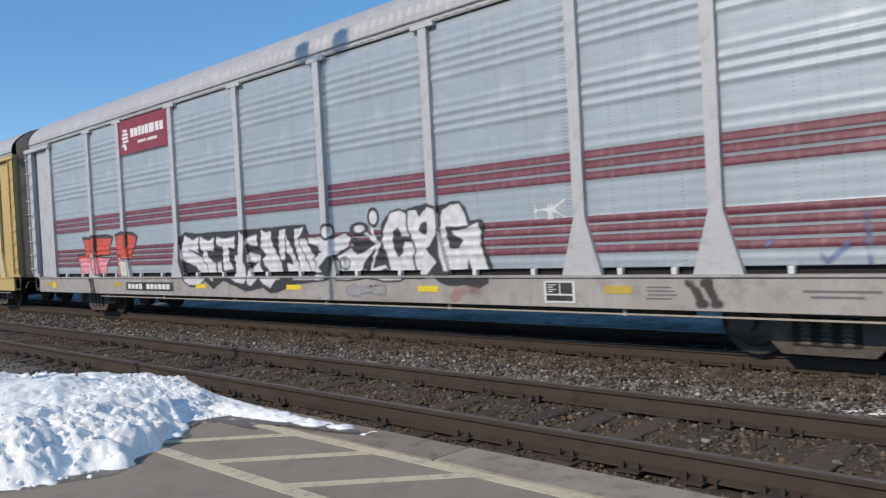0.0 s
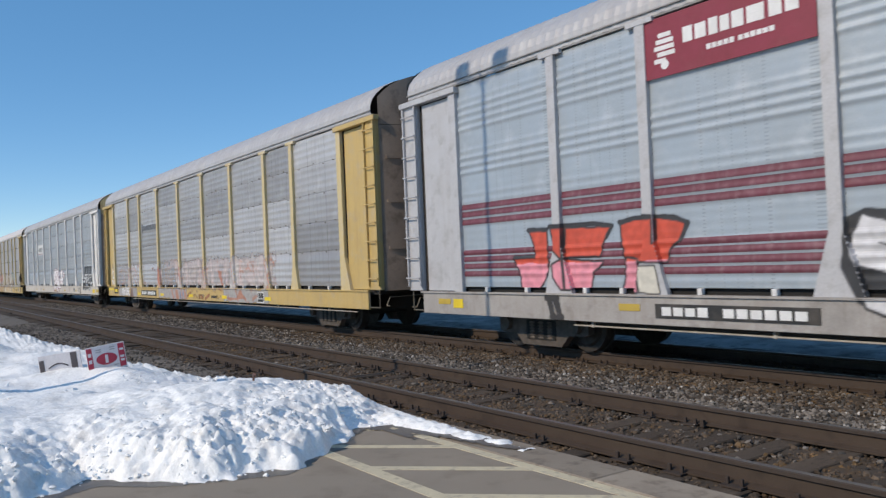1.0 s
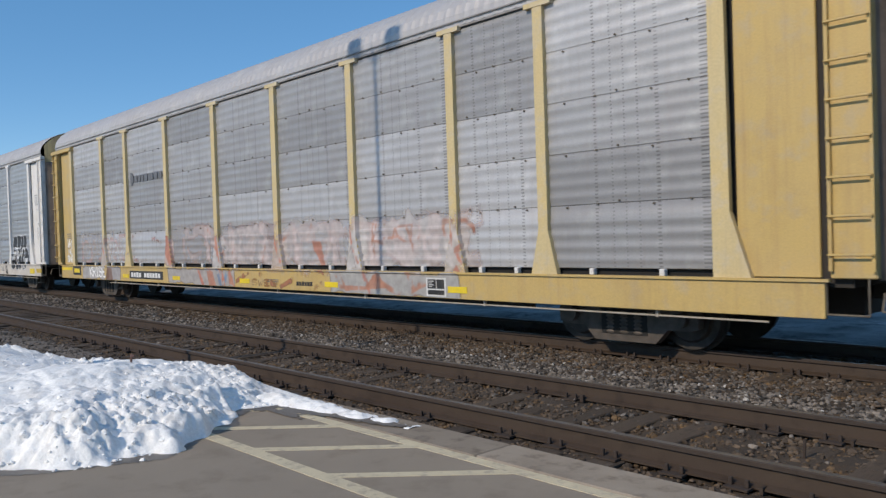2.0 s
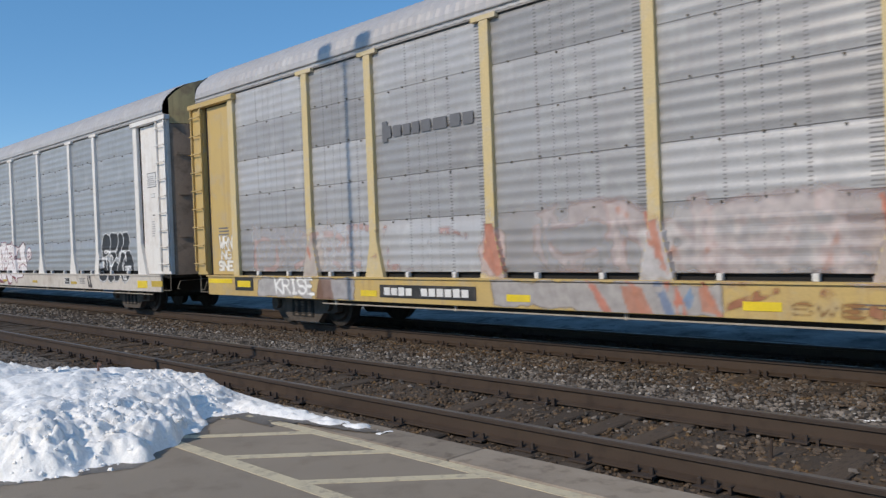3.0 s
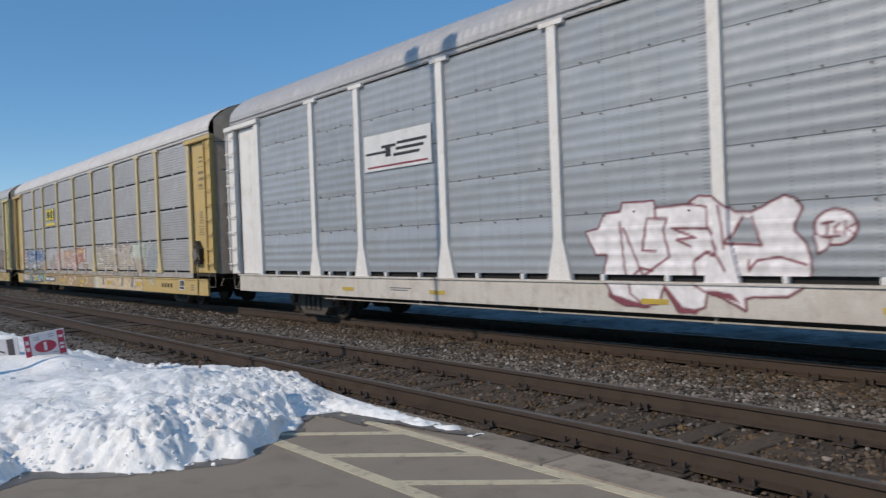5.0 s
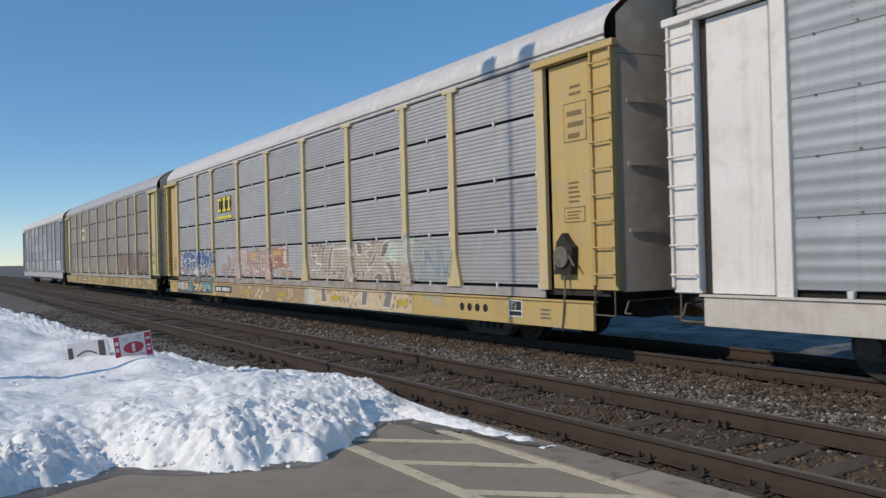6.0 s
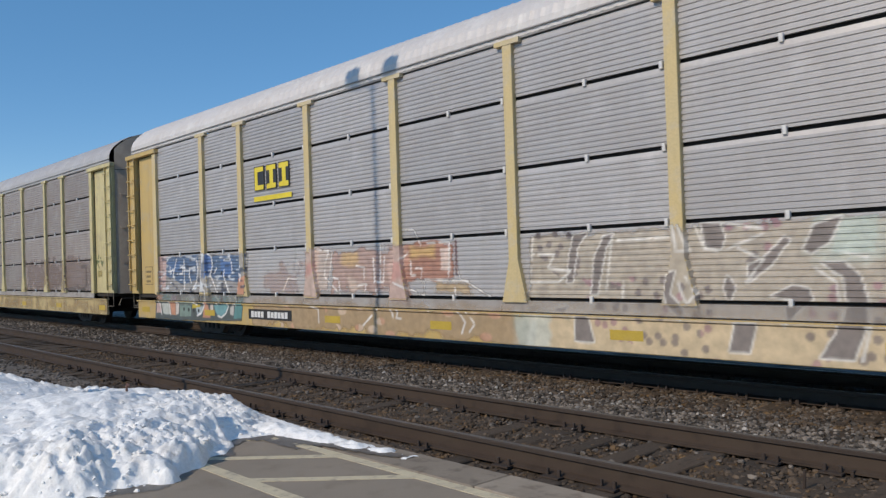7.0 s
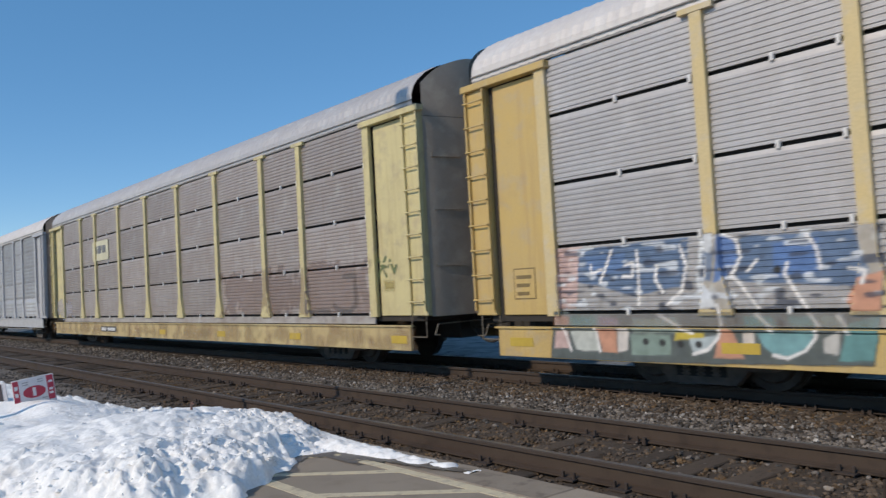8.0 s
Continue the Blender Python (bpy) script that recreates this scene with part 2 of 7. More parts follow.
# ---- ground, ballast, platform ----
def ground():
    edge = np.concatenate([-np.geomspace(2500, 60, 14), np.linspace(-40, 40, 9), np.geomspace(60, 2500, 14)])
    g = sheet("ground", edge, edge, lambda x, y: -0.42 + 0 * x, M["ground"])
    tagged(g, "flat grey-brown gravelly ground reaching the horizon", "ground", kind="structure")
    bed = sheet("ballast_bed", np.linspace(-160, 60, 700), np.linspace(4.56, 12.4, 70),
                lambda x, y: -0.215 + 0.05 * (lattice(x * 3, y * 5, 2) - 0.5) + 0.03 * (lattice(x * 9, y * 9, 3) - 0.5) - 0.05 * np.exp(-((y - 8.0) / 0.6) ** 2),
                M["dirt"], smooth=True)
    tagged(bed, "brown stained ballast bed under two tracks", "ballast", kind="structure")
    side = sheet("dirt_shoulder", np.linspace(-160, -9.15, 420), np.linspace(1.55, 4.62, 40),
                 lambda x, y: -0.20 + 0.05 * (lattice(x * 3, y * 3, 12) - 0.5) + 0.03 * (lattice(x * 9, y * 9, 13) - 0.5), M["cinder"], smooth=True)
    tagged(side, "dark dirt and cinder shoulder beside the track", "dirt", kind="structure")
    back = sheet("slush_ground", np.linspace(-160, 60, 220), np.concatenate([np.linspace(12.0, 22, 40), np.geomspace(23, 300, 20)]),
                 lambda x, y: -0.34 + 0.14 * np.clip((y - 12.0) / 0.8, 0, 1) + 0.08 * lattice(x * 1.5, y * 1.5, 5), M["old_snow"], smooth=True)
    tagged(back, "flat dirty slush and gravel beyond the tracks", "slush", kind="structure")
    bm = bmesh.new()
    prism(bm, [(-160, -60), (60, -60), (60, 4.17), (-9.2, 4.17), (-9.2, 1.6), (-160, 1.6)], "z", -0.45, Z_PLAT)
    p = part("platform", bm, M["asphalt"])
    tagged(p, "grey-brown asphalt station platform with hatched edge lines", "platform", kind="structure")
    x = -9.1
    rng = random.Random(4)
    slab = None
    while x < 30:
        w = 2.4
        if slab is None:
            bm = box(bmesh.new(), 0.006, w - 0.006, 4.195, 4.62, -0.44, 0.0, 0.012)
            slab = part("edge_slab", bm, M["concrete"], p, "pale worn concrete kerb slab")
            slab.matrix_basis = pose(x, 0, Z_PLAT + 0.004)
        else:
            again(slab, pose(x, 0, Z_PLAT + 0.004 + rng.uniform(-0.004, 0.004), 0, 0, rng.uniform(-0.12, 0.12)))
        x += w
    # painted edge lines and diagonal hatching
    z = Z_PLAT + 0.004
    for y0, y1 in ((3.05, 3.17), (4.05, 4.16)):
        part("painted_line", box(bmesh.new(), -9.0, 25, y0, y1, z - 0.02, z), M["line"], p, "worn cream painted line")
    x = -6.80 - 2 * 1.05
    stripe = None
    while x < 24:
        if stripe is None:
            bm = prism(bmesh.new(), [(-0.06, 3.17), (0.08, 3.17), (0.95, 4.05), (0.81, 4.05)], "z", -0.02, 0)
            stripe = part("hatch_stripe", bm, M["line"], p, "worn cream diagonal stripe")
            stripe.matrix_basis = pose(x, 0, z)
        else:
            again(stripe, pose(x, 0, z))
        x += 1.05


# ---- tracks ----
RAIL = [(-0.075, -0.18), (0.075, -0.18), (0.075, -0.165), (0.012, -0.145), (0.009, -0.05), (0.036, -0.038), (0.037, -0.008), (0.028, 0.0),
        (-0.028, 0.0), (-0.037, -0.008), (-0.036, -0.038), (-0.009, -0.05), (-0.012, -0.145), (-0.075, -0.165)]


def track(label, ya, yb, x0, x1, step, seed):
    """Two rails on wooden ties with plates and spikes."""
    rng = random.Random(seed)
    t = new("railway_track")
    t.matrix_basis = pose(0, (ya + yb) / 2, 0)
    tagged(t, label, "railway track", "railway tracks")
    g = (yb - ya) / 2
    for s in (-1, 1):
        bm = prism(bmesh.new(), [(s * g + a, b) for a, b in RAIL], "x", -400, 120)
        for f in bm.faces:
            c = f.calc_center_median()
            f.material_index = 1 if f.normal.z > 0.8 and c.z > -0.01 else 2 if -0.04 < c.z < -0.001 and abs(f.normal.x) < 0.5 else 0
        part("rail", bm, [M["rail"], M["rail_top"], M["spike"]], t)
    bm = box(bmesh.new(), -0.115, 0.115, -1.3, 1.3, -0.34, -0.182, 0.012)
    tie = part("tie", bm, M["tie"], t, "weathered dark wooden tie")
    bm = bmesh.new()
    box(bm, -0.09, 0.09, -0.16, 0.16, -0.183, -0.168)
    for sx in (-0.06, 0.06):
        for sy in (-0.1, 0.1):
            box(bm, sx - 0.014, sx + 0.014, sy - 0.014, sy + 0.014, -0.17, -0.115, 0.004)
    plate = part("tie_plate", bm, M["spike"], t, "rusted tie plate with spikes")
    bm = bmesh.new()
    box(bm, -0.012, 0.012, -0.10, 0.10, -0.20, -0.15)
    box(bm, -0.02, 0.02, 0.085, 0.12, -0.19, -0.12)
    anchor = part("rail_anchor", bm, M["spike"], t, "rusted rail anchor")
    x, first = x0, True
    while x < x1:
        m = pose(x + rng.uniform(-0.03, 0.03), rng.uniform(-0.05, 0.05), rng.uniform(-0.034, -0.004), 0, 0, rng.uniform(-2.2, 2.2))
        if first:
            tie.matrix_basis, first = m, False
            plate.matrix_basis, anchor.matrix_basis = pose(x, -g, 0), pose(x + 0.15, -g, 0)
        else:
            again(tie, m)
            if x > -16:
                for s in (-1, 1):
                    if rng.random() < 0.25:
                        continue
                    again(plate, pose(x, s * g, rng.uniform(-0.008, 0.004), 0, 0, rng.uniform(-4, 4)))
                    if rng.random() < 0.35:
                        again(anchor, pose(x + 0.15, s * g, 0, 0, 0, rng.choice((0, 180))))
        x += step * rng.uniform(0.94, 1.06)
    return t


def stones(name, label, material, x0, x1, y0, y1, count, lo, hi, seed, zf, where=None, kind="ballast"):
    rng = np.random.RandomState(seed)
    phi = (1 + 5 ** 0.5) / 2
    base = np.array([(s * a, t * b, 0) for s in (-1, 1) for t in (-1, 1) for a, b in ((1, phi),)])
    v = np.concatenate([base[:, [2, 0, 1]], base[:, [0, 1, 2]], base[:, [1, 2, 0]]]) / 1.9
    bm = bmesh.new()
    for p in v:
        bm.verts.new(p)
    bmesh.ops.convex_hull(bm, input=bm.verts)
    bm.verts.index_update()
    tri = np.array([[w.index for w in f.verts] for f in bm.faces])
    v = np.array([w.co[:] for w in bm.verts])
    bm.free()
    n = count
    size = rng.uniform(lo, hi, n) * rng.choice([0.7, 1.0, 1.25], n)
    x, y = rng.uniform(x0, x1, n), rng.uniform(y0, y1, n)
    if where is not None:
        ok = where(x, y, rng.uniform(0, 1, n))
        x, y, size = x[ok], y[ok], size[ok]
        n = len(x)
    V = v[None] * rng.uniform(0.6, 1.25, (n, len(v), 1)) * size[:, None, None] * rng.uniform(0.7, 1.2, (n, 1, 3))
    V[..., 2] *= 0.75
    a = rng.uniform(0, 6.28, n)
    c, s = np.cos(a)[:, None], np.sin(a)[:, None]
    P = np.stack([V[..., 0] * c - V[..., 1] * s + x[:, None], V[..., 0] * s + V[..., 1] * c + y[:, None], V[..., 2] + (zf(x, y) + size * 0.25)[:, None]], -1)
    Fc = tri[None] + (np.arange(n) * len(v))[:, None, None]
    ob = mesh_of(name, P.reshape(-1, 3).tolist(), Fc.reshape(-1, 3).tolist(), material)
    return tagged(ob, label, kind, kind="stuff")


# ---- snow bank ----
def snow_bank():
    poly = np.array([(-6.75, 0.55), (-7.0, 1.2), (-6.45, 1.75), (-6.25, 2.45), (-6.7, 3.05), (-7.25, 3.75), (-7.1, 4.12), (-6.4, 4.27), (-5.5, 4.43), (-5.55, 4.5),
                     (-6.4, 4.44), (-7.3, 4.5), (-8.8, 4.65), (-10.5, 4.3), (-12.1, 3.9), (-14.0, 3.55), (-16.0, 3.3), (-20.0, 3.0), (-28.0, 2.6), (-45.0, 2.0), (-45, -8), (-8.8, -8), (-7.6, -3), (-6.9, -0.6)])

    def inside(x, y):
        d = np.full(x.shape, 99.0)
        odd = np.zeros(x.shape, bool)
        for (ax, ay), (bx, by) in zip(poly, np.roll(poly, -1, 0)):
            t = np.clip(((x - ax) * (bx - ax) + (y - ay) * (by - ay)) / ((bx - ax) ** 2 + (by - ay) ** 2), 0, 1)
            d = np.minimum(d, np.hypot(x - ax - t * (bx - ax), y - ay - t * (by - ay)))
            odd ^= ((ay > y) != (by > y)) & (x < (bx - ax) * (y - ay) / (by - ay + 1e-9) + ax)
        return np.where(odd, d, -d)

    def turb(x, y, seed):
        return sum(abs(lattice(x * 2 ** k, y * 2 ** k, seed + k) - 0.5) * 2 * 0.55 ** k for k in range(4)) / 2.0

    def height(x, y):
        wx = x + 0.30 * (lattice(x * 1.7, y * 1.7, 7) - 0.5) + 0.16 * (lattice(x * 5.3, y * 5.3, 17) - 0.5) + 0.05 * (lattice(x * 13, y * 13, 19) - 0.5)
        wy = y + 0.30 * (lattice(x * 1.7, y * 1.7, 8) - 0.5) + 0.16 * (lattice(x * 5.3, y * 5.3, 18) - 0.5) + 0.05 * (lattice(x * 13, y * 13, 20) - 0.5)
        d = inside(np.where(y > 3.6, x, wx), np.where(y > 3.6, y, wy))
        d = d - (y > 3.62) * np.clip((x + 7.4) * 2, 0, 1) * (0.02 + 0.11 * lattice(x * 7, y * 7, 23))
        far = np.clip((-8.3 - x) / 2.0, 0, 1)
        top = 0.53 - 0.29 * far
        h = top * (1 - np.exp(-(np.maximum(d, 0) / 0.78) ** 0.95))
        h *= np.where(y > 3.62, np.clip((-6.9 - x) / 1.6, 0.13, 1.0), 1.0)
        h += 0.34 * np.exp(-((x + 16.5) / 3.4) ** 2 - ((y + 0.4) / 1.5) ** 2) * (d > 0)
        rough = np.clip(d / 0.10, 0, 1)
        h += 0.22 * np.exp(-((x + 11.7) / 1.2) ** 2 - ((y - 2.2) / 0.8) ** 2)
        front = np.clip(1.25 - d / 2.0, 0.35, 1.0)
        u, v = x + 0.25 * lattice(x * 4, y * 4, 30), y + 0.25 * lattice(x * 4, y * 4, 31)
        lump = 0.07 * (turb(x * 2.4, y * 1.5, 40) - 0.5) + 0.035 * (0.25 - clods(u * 6.0, v * 3.0, 1) ** 2) * lattice(x * 3, y * 3, 33) * 1.2
        lump += 0.07 * (0.25 - clods(u * 11.5, v * 5.5, 2) ** 2) * lattice(x * 5, y * 5, 34) * 1.8 + 0.06 * (turb(x * 10, y * 5, 50) - 0.5)
        crumb = np.clip(1.5 - d / 0.9, 0.25, 1.2) * (0.4 + 1.2 * lattice(x * 2.3, y * 2.3, 77))
        lump += crumb * (0.055 * (0.25 - clods(u * 21, v * 11, 3) ** 2) + 0.04 * (0.25 - clods(u * 34, v * 20, 6) ** 2) + 0.035 * (lattice(x * 26, y * 18, 37) - 0.5))
        h *= np.where(y > 3.62, 0.8, 1.0)
        h += 0.013 * np.sin(6.283 * (h / 0.13 + 1.6 * lattice(x * 2.6, y * 1.2, 78) + 0.5 * lattice(x * 7, y * 4, 79))) * np.clip(h / 0.08, 0, 1) * np.clip(1.4 - d / 0.9, 0.1, 1)
        h += rough * np.where(y > 3.62, np.clip((-6.9 - x) / 1.6, 0.12, 1), 1) * lump * front * (1 - 0.3 * far) + rough * (0.20 * (lattice(x * 0.9, y * 0.9, 4) - 0.5) + 0.16 * (lattice(x * 2.1, y * 2.1, 9) - 0.5))
        return np.where(d > 0, Z_PLAT + 0.010 + np.maximum(h, 0.0), Z_PLAT + 0.010 + d * 1.4)

    near = np.arange(-11.5, -5.3, 0.019)
    far = np.concatenate([np.linspace(-45, -20, 90), np.arange(-19.9, -11.52, 0.075)])
    ys = np.concatenate([np.linspace(-8, -1, 50), np.arange(-0.9, 5.05, 0.020)])
    ob = sheet("snow_bank", np.concatenate([far, near]), ys, height, M["snow"], smooth=True,
               keep=lambda X, Y, Z: Z > Z_PLAT - 0.10)

    def loose(x, y, u):
        d = inside(x, y)
        return (d > -0.10) & (u < np.where(d < 0, 0.12, np.clip(0.9 - d / 1.3, 0.06, 1)) * np.clip(lattice(x * 2.6, y * 2.6, 91) * 2 - 0.45, 0, 1)) & ((y < 3.75) | (d > 0))
    crumbs = stones("snow_crumbs", "loose crumbs of hard snow on the bank", M["snow"], -12.5, -6.0, -0.9, 4.2, 12000, 0.008, 0.028, 92,
           lambda x, y: np.maximum(height(x, y), Z_PLAT) - 0.004, loose, "snow")
    wet = sheet("wet_patch", np.arange(-8.5, -5.2, 0.03), np.arange(-1.0, 4.42, 0.03), lambda x, y: Z_PLAT + 0.003 + 0.005 * (y > 3.6) + 0.005 * (y > 4.13), M["wet"],
                keep=lambda X, Y, Z: (inside(X, Y) > -0.03 - 0.2 * lattice(X * 2.4, Y * 2.4, 71)) & (inside(X, Y) < 0.3) | (Y > 3.72 + 0.1 * lattice(X * 3, Y * 3, 72)) & (Y < 4.30) & (X < -5.9 - (4.3 - Y) * 2.6 + 0.9 * (lattice(X * 4, Y * 9, 73) - 0.3)) & (lattice(X * 6, Y * 14, 74) > 0.25))
    for o in (ob, crumbs, wet):
        o.matrix_basis = pose(0, 0, 0, 0, 0, -0.6)
    tagged(wet, "dark meltwater edge on the asphalt", "meltwater", kind="stuff")
    tagged(ob, "ploughed bank of lumpy white snow on the platform", "snow bank", kind="stuff")


ground()
track("rusty near track on half-buried wooden ties", Y_NEAR, Y_FAR, -45, 8, 0.53, 1)
track("main track under the passing train", Y_MAIN, Y_MAIN + 1.44, -45, 8, 0.53, 2)


def bed_top(x, y):
    return -0.215 + 0.02 * (lattice(x * 3, y * 5, 2) - 0.5) - 0.05 * np.exp(-((y - 8.0) / 0.6) ** 2)


stones("ballast_stones", "loose grey crushed ballast stones between the tracks", M["stone"], -17, 4.5, 6.8, 9.2, 30000, 0.014, 0.034, 5, bed_top)
stones("ballast_stones", "grey ballast stones farther along the line", M["stone"], -60, -17, 6.8, 9.2, 10000, 0.024, 0.048, 6, bed_top)
stones("ballast_stones", "rusty brown ballast stones around the near track's ties", M["stone_brown"], -20, 4.5, 4.62, 6.95, 20000, 0.010, 0.030, 7, lambda x, y: bed_top(x, y) + 0.002)
stones("ballast_stones", "pale stones scattered in the near track", M["stone"], -14, 4.5, 5.3, 6.6, 500, 0.016, 0.034, 8, lambda x, y: bed_top(x, y) + 0.01)
stones("ballast_stones", "sooty ballast stones under the train", M["stone_brown"], -16, 4.5, 9.2, 11.6, 4000, 0.025, 0.05, 9, bed_top)

stones("ballast_stones", "brake-dusted brown stones beside the main rail", M["stone_brown"], -20, 4.5, 8.35, 9.25, 9000, 0.014, 0.032, 15, lambda x, y: bed_top(x, y) + 0.012)
stones("ballast_stones", "pale limestone chips among the ballast", M["stone_pale"], -20, 4.5, 6.8, 8.6, 1500, 0.012, 0.030, 16, lambda x, y: bed_top(x, y) + 0.016,
       lambda x, y, u: u < np.clip(lattice(x * 1.5, y * 1.5, 17) * 2 - 0.5, 0.05, 1))

stones("ballast_stones", "grey cinders strewn over the dirt shoulder", M["stone"], -34, -9.2, 2.7, 4.65, 7000, 0.014, 0.035, 10, lambda x, y: -0.2 + 0 * x)


def snow_streaks():
    def drift(x, y):
        return lattice(x * 2.1 + 3, y * 3, 61) - 0.50 - 5.5 * abs(y - 7.92 - 0.05 * (lattice(x * 1.1, 0 * y, 63) - 0.5)) + 0.25 * (lattice(x * 16, y * 16, 62) - 0.5)

    ob = sheet("snow_streak", np.arange(-3.7, 1.5, 0.02), np.arange(7.72, 8.12, 0.012),
               lambda x, y: bed_top(x, y) + 0.008 + 0.05 * np.clip(drift(x, y), -0.1, 0.4) + 0.012 * (lattice(x * 20, y * 20, 66) - 0.5),
               M["snow"], smooth=True, keep=lambda X, Y, Z: drift(X, Y) > 0)
    strip = sheet("snow_streak", np.arange(-7.5, -5.3, 0.015), np.arange(4.10, 4.60, 0.012),
                  lambda x, y: Z_PLAT - 0.006 + 0.085 * np.clip((-5.35 - x) / 2.0, 0, 1) ** 0.6
                  * (1 - (abs(y - 4.45 - 0.09 * (x + 5.5)) / (0.055 + 0.09 * np.clip((-5.4 - x) / 1.6, 0, 1) + 0.05 * lattice(x * 5, y * 2, 64))) ** 2)
                  + 0.035 * (lattice(x * 17, y * 17, 65) - 0.5) + 0.03 * (lattice(x * 6, y * 9, 67) - 0.55),
                  M["snow"], smooth=True, keep=lambda X, Y, Z: Z > Z_PLAT - 0.004)
    tagged(strip, "thin ragged strip of snow along the kerb", "snow", kind="stuff")
    tagged(ob, "thin melting streak of snow in the ballast", "snow", kind="stuff")


snow_streaks()
snow_bank()
# ---- autorack cars ----
HALF = 1.52
ROOF = [(-1.50, 4.80), (-1.50, 4.98), (-1.45, 5.12), (-1.34, 5.26), (-1.14, 5.43), (-0.88, 5.56), (-0.55, 5.67), (0.0, 5.72)]
ROOF = ROOF + [(-a, b) for a, b in ROOF[-2::-1]]


def bays(bay, narrow):
    w = [bay, narrow] + [bay] * 5 + [narrow, bay]
    x = [-sum(w) / 2]
    for a in w:
        x.append(x[-1] + a)
    return x


def rib_profile(z0, z1, pitch, depth, sharp, bands=()):
    """(height, offset) along a ribbed sheet's section; bands (low, high, share) press the ribs flatter."""
    pts = {z0: 0.0, z1: 0.0}
    prof = ((0.0, 0), (0.3, 0), (0.42, 1), (0.88, 1)) if sharp else ((0, 0), (0.18, 0.12), (0.36, 0.55), (0.52, 1), (0.68, 0.9), (0.84, 0.35))
    z = z0 + 0.015
    while z < z1 - pitch:
        k = 1.0 if sharp else 0.45 + 0.55 * abs(math.sin(z * 37.7 + 1.3))
        for lo, hi, share in bands:
            if lo < z + 0.55 * pitch < hi:
                k = share
        for f, d in prof:
            pts[z + f * pitch] = -d * depth * k
        z += pitch
    return sorted(pts.items())


FLATS = ((1.08, 1.27, 0.3), (1.27, 1.76, 0.85), (1.76, 2.17, 0.1), (2.17, 2.58, 0.85), (2.58, 2.78, 0.35), (2.78, 3.03, 0.05), (3.03, 3.52, 1.0), (3.52, 3.64, 0.4),
         (3.64, 3.88, 0.05), (3.88, 4.36, 1.0), (4.36, 4.48, 0.4), (4.48, 4.76, 0.05))
SHEET = dict(rows=(0.0735, 0.014, True), sheets=(0.168, 0.0145, False), stripes=(0.132, 0.023, False, FLATS))
SPANS = dict(rows=[(1.06, 1.97), (2.02, 2.89), (2.945, 3.90), (3.955, 4.76)],
             sheets=[(1.08, 1.927), (1.930, 2.637), (2.640, 3.347), (3.350, 4.057), (4.060, 4.76)], stripes=[(1.08, 4.76)])


def rib_panel(name, width, z0, z1, pitch, depth, materials, parent, stripes=(), sharp=False, bands=()):
    """A panel ribbed lengthwise; stripes of a second colour follow the ribs."""
    pts = rib_profile(z0, z1, pitch, depth, sharp, bands)
    for lo, hi in stripes:
        for e in (lo, hi):
            pts.append((e, float(np.interp(e, [p[0] for p in pts], [p[1] for p in pts]))))
            pts.sort()
    n = len(pts)
    h = width / 2
    verts = [(-h, y, z) for z, y in pts] + [(h, y, z) for z, y in pts]
    faces = [(i, n + i, n + i + 1, i + 1) for i in range(n - 1)]
    slots = [1 if any(lo - 1e-6 <= (pts[i][0] + pts[i + 1][0]) / 2 <= hi for lo, hi in stripes) else 0 for i in range(n - 1)]
    b = len(verts)
    verts += [(-h, 0.04, z0), (h, 0.04, z0), (h, 0.04, z1), (-h, 0.04, z1)]
    faces += [(b, b + 3, b + 2, b + 1), (0, b, b + 1, n), (n - 1, 2 * n - 1, b + 2, b + 3)]
    slots += [0, 0, 0]
    return mesh_of(name, verts, faces, materials, parent, slots=slots, smooth=not sharp)


STRIPES = [(1.268, 1.366), (1.403, 1.500), (1.533, 1.626), (1.652, 1.745), (2.200, 2.304), (2.342, 2.445), (2.475, 2.575)]


def wheelset(parent):
    bm = bmesh.new()
    for s in (-1, 1):
        rod(bm, (0, s * 0.69, 0), (0, s * 0.83, 0), 0.42, 28)
        rod(bm, (0, s * 0.655, 0), (0, s * 0.69, 0), 0.455, 28)
        rod(bm, (0, s * 0.83, 0), (0, s * 0.87, 0), 0.33, 20, 0.30)
        rod(bm, (0, s * 0.83, 0), (0, s * 1.02, 0), 0.12, 14)
        for k in range(3):
            a = k * 2.094
            box(bm, 0.06 * math.cos(a) - 0.02, 0.06 * math.cos(a) + 0.02, s * 1.02 - 0.015, s * 1.02 + 0.015, 0.06 * math.sin(a) - 0.02, 0.06 * math.sin(a) + 0.02)
    rod(bm, (0, -0.7, 0), (0, 0.7, 0), 0.09, 12)
    return part("wheelset", bm, M["tread"], parent, "worn steel wheels on an axle")


